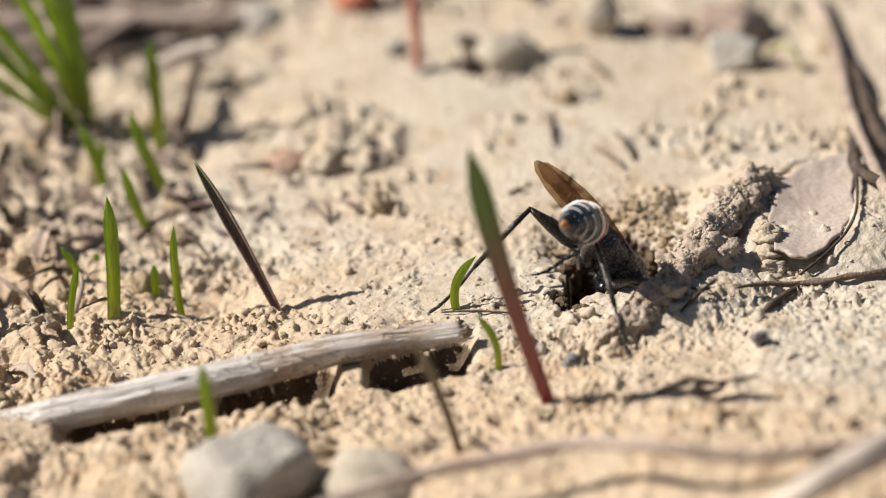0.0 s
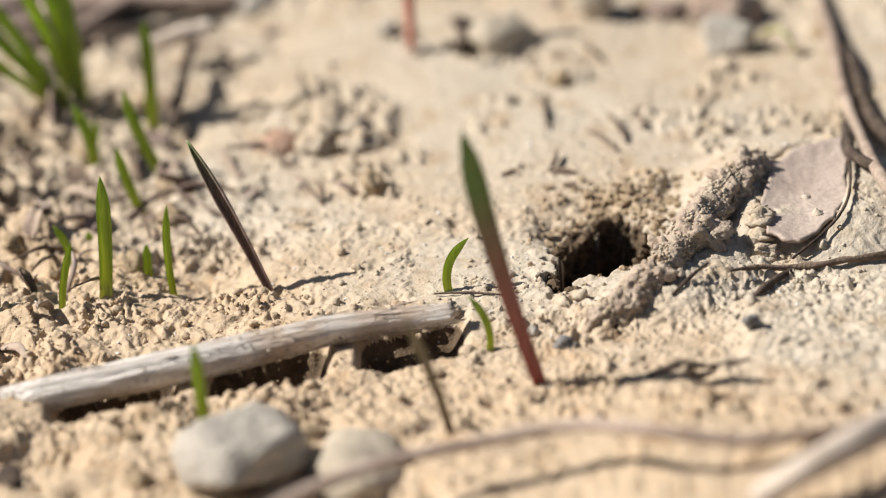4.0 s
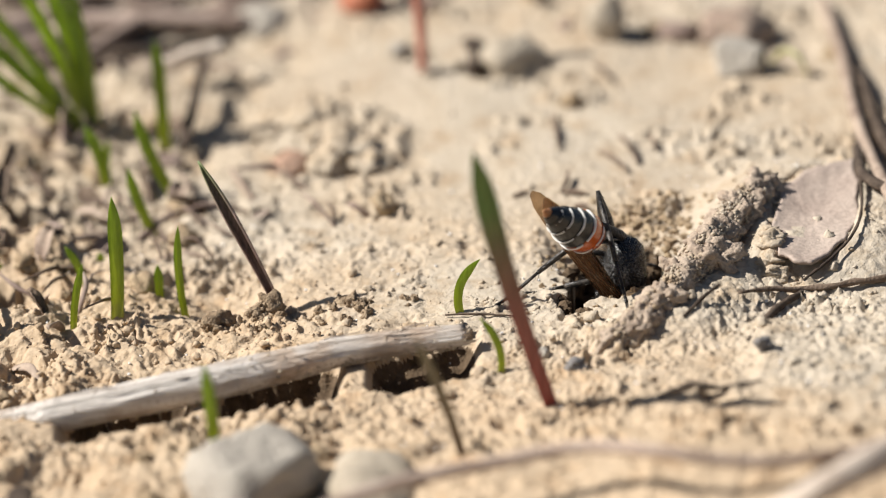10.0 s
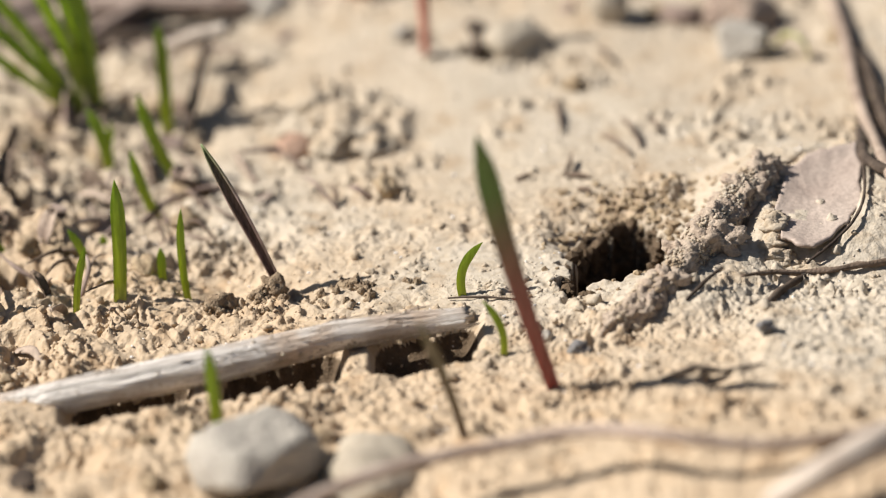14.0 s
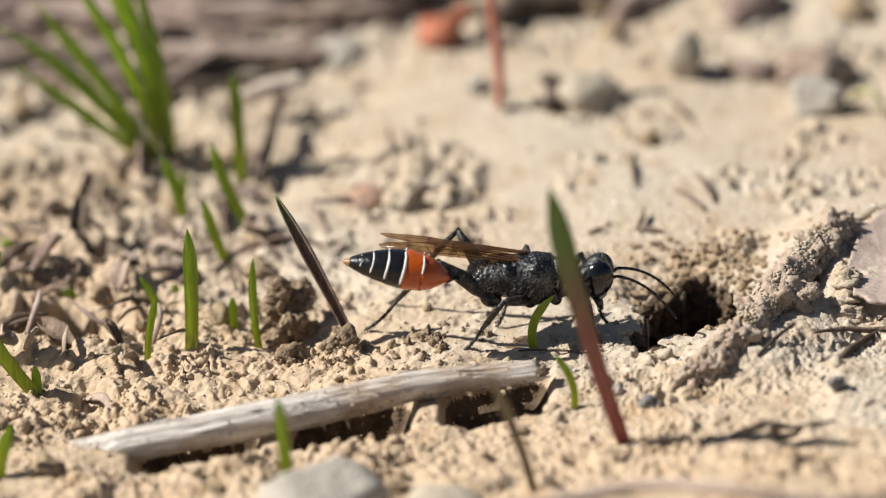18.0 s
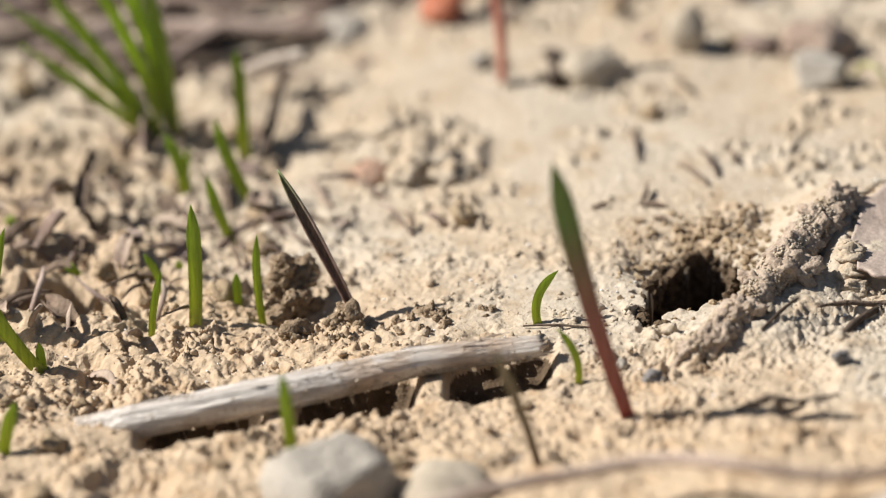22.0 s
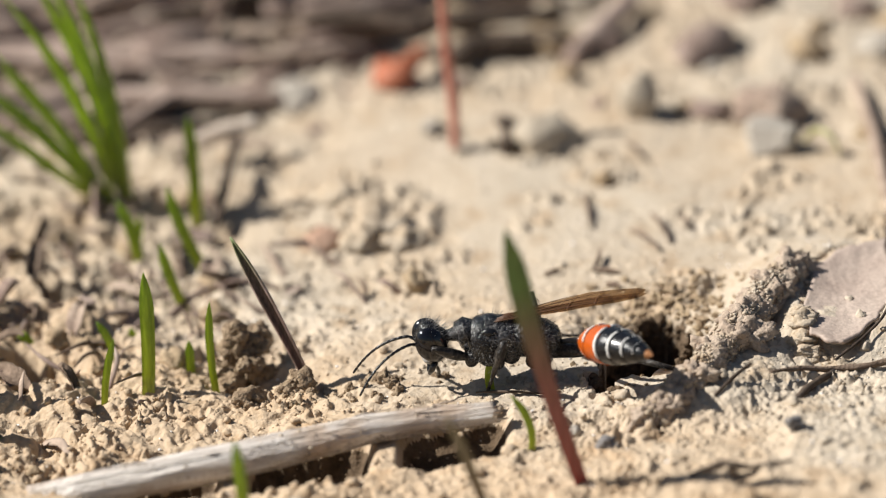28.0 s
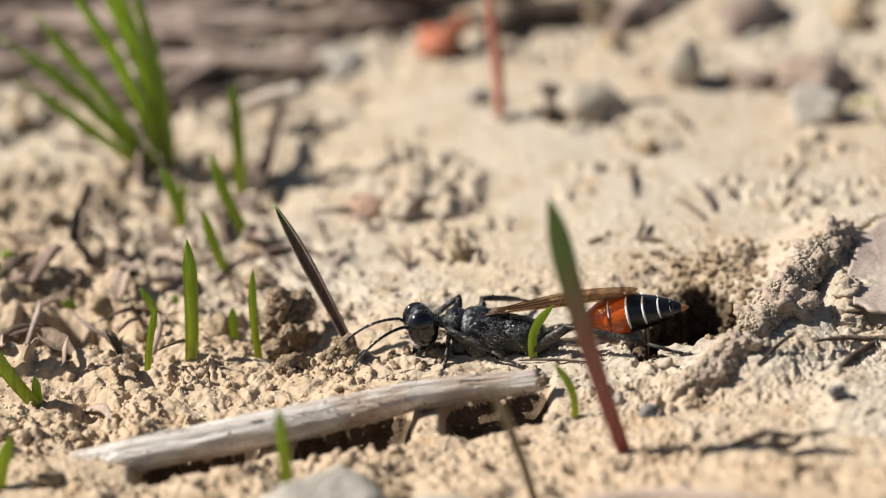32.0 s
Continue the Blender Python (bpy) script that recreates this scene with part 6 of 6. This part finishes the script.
    stance(10.2, (10.54, -4.68, -0.62), (0.04, -0.45, -0.89), (10.96, -6.41, 3.40), (-0.35, -0.66, 0.67), (0.04, -0.45, 0.89), LH=(4.92, -2.52, 0.39), RH=(13.73, -2.43, 0.34), LM=(6.74, -3.43, -0.40), RM=(12.78, -7.12, 0.96))
    in_burrow(10.3, -7.5)
    in_burrow(10.4, -11.5)
    in_burrow(10.6, -15)
    in_burrow(11, -14.5)
    in_burrow(11.4, -17)
    in_burrow(13.5, -17.5)
    in_burrow(15.5, -16)
    in_burrow(15.7, -13.5)
    in_burrow(15.8, -8)
    stance(15.9, (10.57, -4.48, -1.85), (0.05, -0.45, -0.89), (10.26, -5.66, 3.14), (-0.19, -0.38, 0.90), (0.00, 0.41, 0.91), LH=(4.53, -3.19, 0.36), RH=(13.03, -1.52, -0.40), LM=(5.92, -6.86, 0.50), RM=(12.69, -8.98, 1.13))
    stance(16, (10.36, -4.86, 0.50), (0.17, -0.44, -0.88), (8.01, -6.57, 4.79), (-0.50, 0.20, 0.84), (-0.45, 0.10, 0.88), fan=True, LH=(-1.69, -7.58, -0.32), RH=(10.36, -13.70, 0.69), LM=(2.28, -6.77, 0.11), RM=(13.71, -1.80, 0.38))
    stance(16.1, (8.76, -5.29, 2.84), (0.60, -0.78, 0.18), (4.30, -1.93, 4.26), (-0.89, 0.18, 0.43), (-0.86, 0.21, 0.47), LH=(-1.76, -2.40, -0.13), RH=(2.94, -9.74, 0.16), LM=(4.08, -5.12, 0.35), RM=(10.27, -15.33, 0.55), RF=(12.22, -10.11, 1.16), LF=(11.15, -0.93, -0.40))
    stance(16.2, (4.33, -5.13, 4.26), (0.99, 0.04, 0.16), (-1.79, -4.64, 5.13), (-1.00, -0.06, -0.06), (-1.00, 0.01, 0.06), LH=(-8.03, -2.97, -0.86), RH=(0.04, -7.91, -0.10), LM=(2.59, -4.34, 0.21), RM=(3.99, -9.44, 0.24), RF=(11.72, -12.87, 1.13), LF=(10.33, -2.17, -0.40))
    stance(16.3, (3.42, -5.53, 4.99), (0.98, 0.06, 0.20), (-2.92, -5.42, 5.10), (-0.99, -0.09, -0.11), (-1.00, -0.03, -0.01), LH=(-9.53, -3.09, -0.99), RH=(-1.42, -10.18, 0.03), LM=(0.00, -5.05, -0.04), RM=(1.09, -8.87, 0.00), RF=(8.34, -6.75, -0.40), LF=(8.84, -1.67, -0.40))
    stance(16.4, (-1.70, -5.14, 5.26), (1.00, 0.01, 0.05), (-7.43, -4.37, 7.09), (-0.88, 0.15, 0.46), (-0.93, 0.11, 0.35), LH=(-9.96, -2.47, -1.06), RH=(-10.30, -13.67, -1.62), LM=(-2.95, -4.03, -0.30), RM=(-1.83, -7.31, -0.33), RF=(1.78, -7.19, 0.03), LF=(2.53, -3.39, 0.24))
    stance(16.5, (-1.70, -5.14, 5.13), (1.00, 0.00, 0.03), (-7.82, -4.57, 6.50), (-0.91, 0.12, 0.39), (-0.95, 0.09, 0.30), LH=(-10.68, -1.90, -1.09), RH=(-9.57, -13.16, -1.51), LM=(-0.25, -3.75, 0.01), RM=(-0.06, -7.30, -0.11), RF=(2.47, -5.92, 1.65), LF=(3.56, -5.37, 1.79))
    stance(16.7, (-7.51, -2.40, 2.98), (1.00, 0.01, 0.00), (-12.30, -4.27, 5.30), (-0.96, 0.06, 0.28), (-0.91, 0.12, 0.39), LH=(-14.53, -2.00, -1.59), RH=(-14.21, -8.67, -1.62), LM=(-8.22, -3.48, -0.87), RM=(-7.07, -5.48, -0.71), RF=(-3.79, -5.96, -0.48), LF=(-2.73, -3.11, -0.22))
    stance(16.9, (-9.46, -0.19, 3.53), (1.00, 0.05, 0.07), (-15.27, 0.34, 5.23), (-0.89, 0.12, 0.44), (-0.91, 0.11, 0.40), LH=(-16.25, 0.69, -1.78), RH=(-14.49, -4.74, -1.64), LM=(-9.89, -0.06, -0.99), RM=(-7.91, -4.76, -0.79), RF=(-5.38, -3.58, -0.54), LF=(-4.69, -0.95, -0.15))
    stance(17, (-10.32, -1.38, 6.18), (1.00, 0.01, -0.03), (-16.94, -0.89, 7.93), (-0.94, 0.06, 0.35), (-0.945, 0.05, 0.32), face=(0.9, -0.35, -0.25), LH=(-16.01, 5.87, -2.20), RH=(-16.78, 2.91, -1.44), LM=(-10.78, 2.55, -1.25), RM=(-7.67, -4.48, -0.78), RF=(-7.67, -0.71, 2.31), LF=(-6.93, -0.92, 2.41))
    stance(17.2, (-11.92, -1.18, 6.24), (1.00, 0.01, -0.04), (-17.55, -0.47, 8.50), (-0.95, 0.04, 0.31), (-0.91, 0.10, 0.40), LH=(-16.99, 4.73, -1.68), RH=(-17.18, 1.53, -1.63), LM=(-12.01, 2.73, -1.34), RM=(-9.94, -3.08, -1.05), RF=(-6.66, -1.05, 2.47), LF=(-5.90, -2.14, 2.57))
    stance(17.3, (-12.27, 0.80, 4.02), (0.87, -0.40, 0.28), (-16.98, 3.04, 5.72), (-0.71, 0.67, -0.20), (-0.44, -0.47, 0.77), face=(0.55, -0.8, 0.1), LH=(-17.71, 3.40, -1.68), RH=(-19.23, -2.36, -2.26), LM=(-8.55, -1.86, -0.81), RM=(-11.06, -3.68, -1.18), RF=(-9.19, -4.99, -0.95), LF=(-4.85, -2.72, -0.39))
    stance(17.5, (-10.33, 0.19, 3.49), (0.78, -0.44, 0.44), (-13.79, -0.09, 4.93), (-0.74, 0.63, -0.25), (-0.76, 0.21, 0.62), face=(0.48, -0.82, 0.22), LH=(-16.58, 1.51, -1.63), RH=(-20.41, -10.37, -1.70), LM=(-7.31, -3.84, -0.76), RM=(-11.27, -0.78, -1.33), RF=(-10.21, -4.71, -1.08), LF=(-4.19, -4.33, -0.42))
    stance(17.6, (-8.49, -0.80, 3.56), (0.86, -0.46, 0.21), (-12.86, -1.11, 5.28), (-0.70, 0.66, -0.27), (-0.68, -0.56, 0.48), face=(0.75, -0.6, -0.05), LH=(-15.25, 0.27, -1.86), RH=(-16.76, -5.87, -2.18), LM=(-6.99, -2.87, -0.72), RM=(-8.42, -4.27, -0.88), RF=(-5.47, -5.66, -0.59), LF=(-3.31, -3.71, -0.30))
    stance(17.8, (-4.43, -3.56, 3.61), (0.99, -0.04, -0.09), (-9.17, -5.77, 5.71), (-0.69, 0.71, -0.15), (-0.95, 0.09, 0.29), LH=(-13.41, -0.70, -1.77), RH=(-12.54, -3.66, -1.58), LM=(-5.21, -3.28, -0.50), RM=(-4.42, -6.60, -0.52), RF=(0.29, -6.67, -0.06), LF=(0.28, -2.82, 0.12))
    stance(18, (-0.22, -6.45, 4.23), (1.00, -0.01, 0.03), (-5.21, -8.98, 5.37), (-0.99, 0.02, 0.14), (-0.99, 0.01, 0.11), LH=(-9.03, -0.27, -0.69), RH=(-10.40, -3.42, -1.06), LM=(-1.96, -4.56, -0.27), RM=(-3.93, -7.28, -0.56), RF=(4.73, -7.89, 0.38), LF=(5.13, -5.10, 0.45))
    stance(18.3, (5.66, -6.22, 3.64), (0.99, -0.10, -0.13), (0.32, -8.33, 4.79), (-0.99, -0.08, -0.11), (-0.99, 0.04, 0.12), LH=(-5.14, -4.58, -0.58), RH=(-4.00, -7.11, -0.56), LM=(3.60, -5.47, 0.30), RM=(2.13, -10.14, 0.14), RF=(8.67, -6.49, -0.40), LF=(9.13, -3.12, -0.40))
    stance(18.5, (6.83, -6.47, 2.83), (1.00, -0.04, 0.01), (0.98, -5.48, 4.61), (-0.99, -0.06, -0.08), (-0.94, 0.14, 0.31), LH=(0.16, -1.64, 0.15), RH=(-3.46, -6.50, -0.48), LM=(4.15, -6.33, 0.37), RM=(6.63, -8.75, 0.55), RF=(9.60, -6.19, -0.40), LF=(12.90, -4.76, 0.46))
    stance(18.7, (9.27, -5.80, 1.36), (0.48, -0.40, -0.78), (6.61, -7.42, 5.20), (-0.54, -0.62, 0.57), (-0.34, -0.36, 0.87), LH=(1.09, -3.30, 0.16), RH=(1.81, -6.46, 0.05), LM=(6.15, -6.58, 0.53), RM=(8.20, -10.96, 0.64))
    stance(18.9, (9.34, -5.22, 0.91), (0.24, -0.43, -0.87), (7.54, -6.91, 4.69), (-0.62, -0.58, 0.52), (-0.16, -0.39, 0.90), LH=(3.83, -5.25, 0.32), RH=(12.77, -0.23, -0.40), LM=(6.00, -5.64, 0.51), RM=(12.70, -1.95, -0.40))
    stance(19, (9.38, -5.02, 0.84), (0.21, -0.44, -0.88), (8.29, -6.95, 4.33), (-0.90, 0.19, 0.39), (-0.10, -0.38, 0.92), LH=(2.65, -5.79, 0.18), RH=(12.67, -0.62, -0.40), LM=(5.92, -5.59, 0.51), RM=(12.62, -1.94, -0.40))
    stance(19.2, (9.76, -4.91, -0.22), (0.14, -0.44, -0.88), (8.95, -6.66, 3.81), (-0.61, -0.48, 0.63), (-0.08, -0.39, 0.92), LH=(4.47, -4.94, 0.39), RH=(12.66, -0.62, -0.40), LM=(6.67, -4.55, -0.19), RM=(12.16, -4.03, -0.40))
    in_burrow(19.3, -8)
    in_burrow(19.4, -12)
    in_burrow(19.7, -16.5)
    in_burrow(23.9, -17)
    in_burrow(24.3, -13.5)
    in_burrow(24.4, -9.5)
    stance(24.5, (12.05, -4.80, -2.57), (-0.02, -0.45, -0.89), (11.89, -6.21, 2.13), (-0.16, -0.30, 0.94), (0.08, 0.41, 0.91), LH=(9.56, 3.15, 2.46), RH=(14.50, 0.37, 1.11), LM=(7.44, -8.99, 0.66), RM=(12.06, -9.90, 1.10))
    stance(24.9, (8.98, -5.44, -0.29), (0.95, -0.17, -0.26), (4.92, -7.09, 2.88), (-0.95, 0.13, 0.29), (-0.88, 0.20, 0.43))
    stance(25.7, (7.79, -7.68, 1.10), (0.98, 0.04, 0.18), (3.07, -10.54, 1.66), (-0.70, -0.71, 0.08), (-1.00, -0.03, -0.06))
    stance(26.5, (6.66, -10.93, 3.04), (0.58, 0.79, 0.18), (3.68, -16.52, 3.10), (-0.41, -0.90, 0.11), (-0.48, -0.87, 0.11), LH=(0.02, -10.62, 0.04), RH=(7.68, -18.57, 0.44), LM=(5.55, -11.21, 0.33), RM=(11.67, -18.29, 0.89), RF=(11.70, -8.48, 1.03), LF=(12.77, -0.35, -0.40))
    stance(26.8, (8.92, -9.92, 4.56), (0.18, 0.97, 0.15), (7.41, -16.09, 4.94), (-0.23, -0.97, 0.03), (-0.39, -0.77, 0.50), LH=(3.70, -9.55, 0.22), RH=(10.98, -15.85, 0.56), LM=(5.91, -5.97, 0.51), RM=(15.19, -15.54, 1.21), RF=(13.11, -6.87, 0.95), LF=(7.87, -0.59, -0.40))
    stance(27, (6.89, -8.98, 3.27), (-0.37, 0.93, 0.09), (9.09, -14.78, 4.38), (0.13, -0.99, -0.02), (0.42, -0.89, 0.20), LH=(2.30, -12.39, 0.10), RH=(13.28, -20.06, 1.56), LM=(3.04, -9.29, 0.17), RM=(15.08, -11.09, 3.05), RF=(6.49, 1.88, 0.55), LF=(2.18, -4.25, 0.16))
    stance(27.2, (6.19, -8.83, 3.31), (-0.66, 0.75, -0.03), (8.51, -14.35, 4.55), (0.29, -0.96, -0.04), (0.57, -0.79, 0.24), LH=(2.95, -12.40, 0.08), RH=(14.47, -16.00, 1.10), LM=(3.34, -9.35, 0.19), RM=(14.70, -10.34, 3.07), RF=(3.82, 1.17, 0.46), LF=(0.84, -4.15, 0.10))
    stance(27.5, (5.40, -8.16, 2.70), (-0.83, 0.55, -0.10), (8.94, -13.07, 3.54), (0.32, -0.95, 0.03), (0.61, -0.75, 0.25), LH=(5.87, -13.20, 0.27), RH=(16.05, -14.24, 1.61), LM=(0.92, -8.15, -0.02), RM=(10.58, 0.41, -0.40), RF=(2.42, 0.39, 0.38), LF=(-1.24, -7.66, -0.27))
    stance(27.8, (2.04, -7.44, 2.87), (-1.00, 0.01, 0.04), (6.82, -10.00, 4.28), (0.48, -0.86, 0.15), (1.00, 0.01, 0.10), LH=(5.40, -11.90, 0.27), RH=(15.27, -12.74, 2.31), LM=(-0.65, -7.73, -0.17), RM=(8.62, 1.96, 0.14), RF=(-1.06, 2.72, 0.17), LF=(-2.11, -5.75, -0.33))
    stance(28, (1.17, -7.05, 3.12), (-1.00, -0.02, -0.01), (6.29, -9.52, 4.21), (0.64, -0.74, 0.20), (0.98, 0.05, 0.18), face=(-0.95, -0.15, -0.35), LH=(4.89, -12.27, 0.18), RH=(16.91, -12.25, 2.48), LM=(0.28, -7.85, -0.08), RM=(8.27, 1.41, 0.03), RF=(-2.15, 2.77, 0.18), LF=(-3.00, -5.40, -0.39))
    stance(28.4, (-0.78, -6.43, 1.76), (-1.00, -0.05, -0.06), (5.18, -5.56, 3.64), (0.98, 0.04, 0.20), (0.96, 0.09, 0.26), face=(-0.72, -0.68, 0.0), LH=(8.59, -10.53, 0.66), RH=(13.66, -0.77, 0.46), LM=(0.74, -8.33, -0.03), RM=(4.47, 1.50, 0.60), RF=(-5.17, 0.10, -0.02), LF=(-5.04, -7.20, -0.59))
    stance(29, (-1.01, -6.38, 1.55), (-1.00, -0.04, -0.04), (4.08, -8.16, 3.68), (0.95, 0.09, 0.28), (0.95, 0.10, 0.28), face=(-0.85, -0.5, 0.0), LH=(10.43, -5.95, -0.40), RH=(10.93, 4.34, 1.10), LM=(3.32, -8.55, 0.21), RM=(1.93, 1.42, 0.36), RF=(-6.94, -0.99, -0.59), LF=(-3.87, -8.71, -0.53))
    stance(29.4, (-0.98, -6.39, 1.74), (-0.83, -0.54, 0.13), (4.82, -4.30, 2.33), (0.62, -0.53, 0.58), (0.94, 0.12, 0.32), face=(-0.65, -0.75, 0.1), LH=(10.65, -5.79, -0.40), RH=(10.21, 4.36, 0.96), LM=(2.63, -9.48, 0.13), RM=(1.22, 1.28, 0.28), RF=(-7.62, -1.85, -0.74), LF=(-3.47, -9.34, -0.37))
    stance(29.5, (0.83, -6.78, 2.18), (-0.75, -0.59, 0.30), (4.30, -2.38, 3.15), (0.62, -0.57, 0.53), (0.48, -0.58, 0.66), face=(-0.5, -0.86, 0.2), LH=(11.10, 1.89, -0.40), RH=(7.74, 4.40, 3.78), LM=(2.46, -8.70, 0.12), RM=(1.04, 1.22, 0.27), RF=(-6.27, -4.26, -0.65), LF=(-2.94, -7.55, -0.46))
    stance(29.7, (-1.20, -6.34, 2.91), (-0.97, 0.08, 0.21), (4.60, -5.81, 4.05), (0.96, 0.09, 0.28), (0.98, 0.07, 0.20), LH=(10.90, -2.58, -0.40), RH=(9.99, 4.34, 0.91), LM=(0.62, -7.66, -0.05), RM=(0.99, 1.16, 0.26), RF=(-7.12, -1.35, -0.66), LF=(-3.36, -6.78, -0.48))
    stance(30, (-1.44, -6.29, 2.81), (-0.98, 0.06, 0.16), (4.99, -6.35, 2.70), (1.00, -0.02, 0.05), (1.00, -0.02, 0.04), face=(-0.95, -0.2, -0.35), LH=(12.52, -9.60, 0.95), RH=(11.01, 3.40, 0.87), LM=(0.92, -7.82, -0.02), RM=(1.30, 1.78, 0.30), RF=(-6.42, -2.47, -0.61), LF=(-3.25, -6.16, -0.44))
    stance(30.2, (-1.30, -6.32, 1.77), (-0.99, 0.04, 0.13), (4.85, -5.87, 2.72), (0.99, 0.01, 0.12), (0.99, 0.03, 0.14), LH=(12.31, -9.60, 0.95), RH=(11.17, 3.50, 0.73), LM=(-0.02, -7.80, -0.10), RM=(1.44, 1.63, 0.31), RF=(-7.38, -2.38, -0.71), LF=(-3.64, -6.97, -0.51))
    stance(30.5, (-1.63, -6.25, 1.37), (-1.00, 0.01, 0.06), (4.46, -5.63, 2.66), (0.99, 0.02, 0.14), (0.98, 0.05, 0.17), LH=(11.98, -9.60, 0.95), RH=(11.02, 3.67, 0.95), LM=(0.19, -8.02, -0.08), RM=(1.66, 1.41, 0.33), RF=(-7.53, -2.46, -0.76), LF=(-4.51, -7.16, -0.52))
    stance(31, (-1.98, -6.18, 1.00), (-1.00, -0.01, 0.04), (4.12, -5.52, 2.34), (1.00, 0.00, 0.10), (0.98, 0.05, 0.17), LH=(11.68, -9.60, 0.95), RH=(11.12, 3.27, 0.58), LM=(0.12, -8.44, -0.07), RM=(1.59, 1.02, 0.33), RF=(-7.59, -2.76, -0.79), LF=(-4.93, -7.81, -0.59))
    stance(31.5, (-2.15, -6.14, 0.58), (-1.00, 0.01, 0.08), (3.89, -5.50, 1.88), (0.99, 0.01, 0.12), (0.98, 0.05, 0.17), LH=(11.57, -9.60, 0.95), RH=(11.03, 3.05, 0.32), LM=(-0.15, -9.20, -0.02), RM=(1.50, 0.48, 0.33), RF=(-7.86, -3.18, -0.85), LF=(-5.01, -8.40, -0.55))
    stance(32, (-2.25, -6.12, 0.76), (-0.99, 0.03, 0.13), (3.88, -5.63, 1.74), (0.99, 0.02, 0.14), (0.99, 0.04, 0.15), face=(-0.95, -0.25, -0.2), LH=(11.50, -9.60, 0.95), RH=(10.86, 3.00, 0.20), LM=(-0.14, -9.52, 0.02), RM=(1.32, 0.08, 0.30), RF=(-7.84, -3.62, -0.83), LF=(-5.19, -8.40, -0.55))
    # the last row of each part also holds at the end of the clip
    for ob, rows in ROWS.items():
        walk(ob, rows)
    for ob, rows in PELLETS:
        walk(ob, rows)


motions()
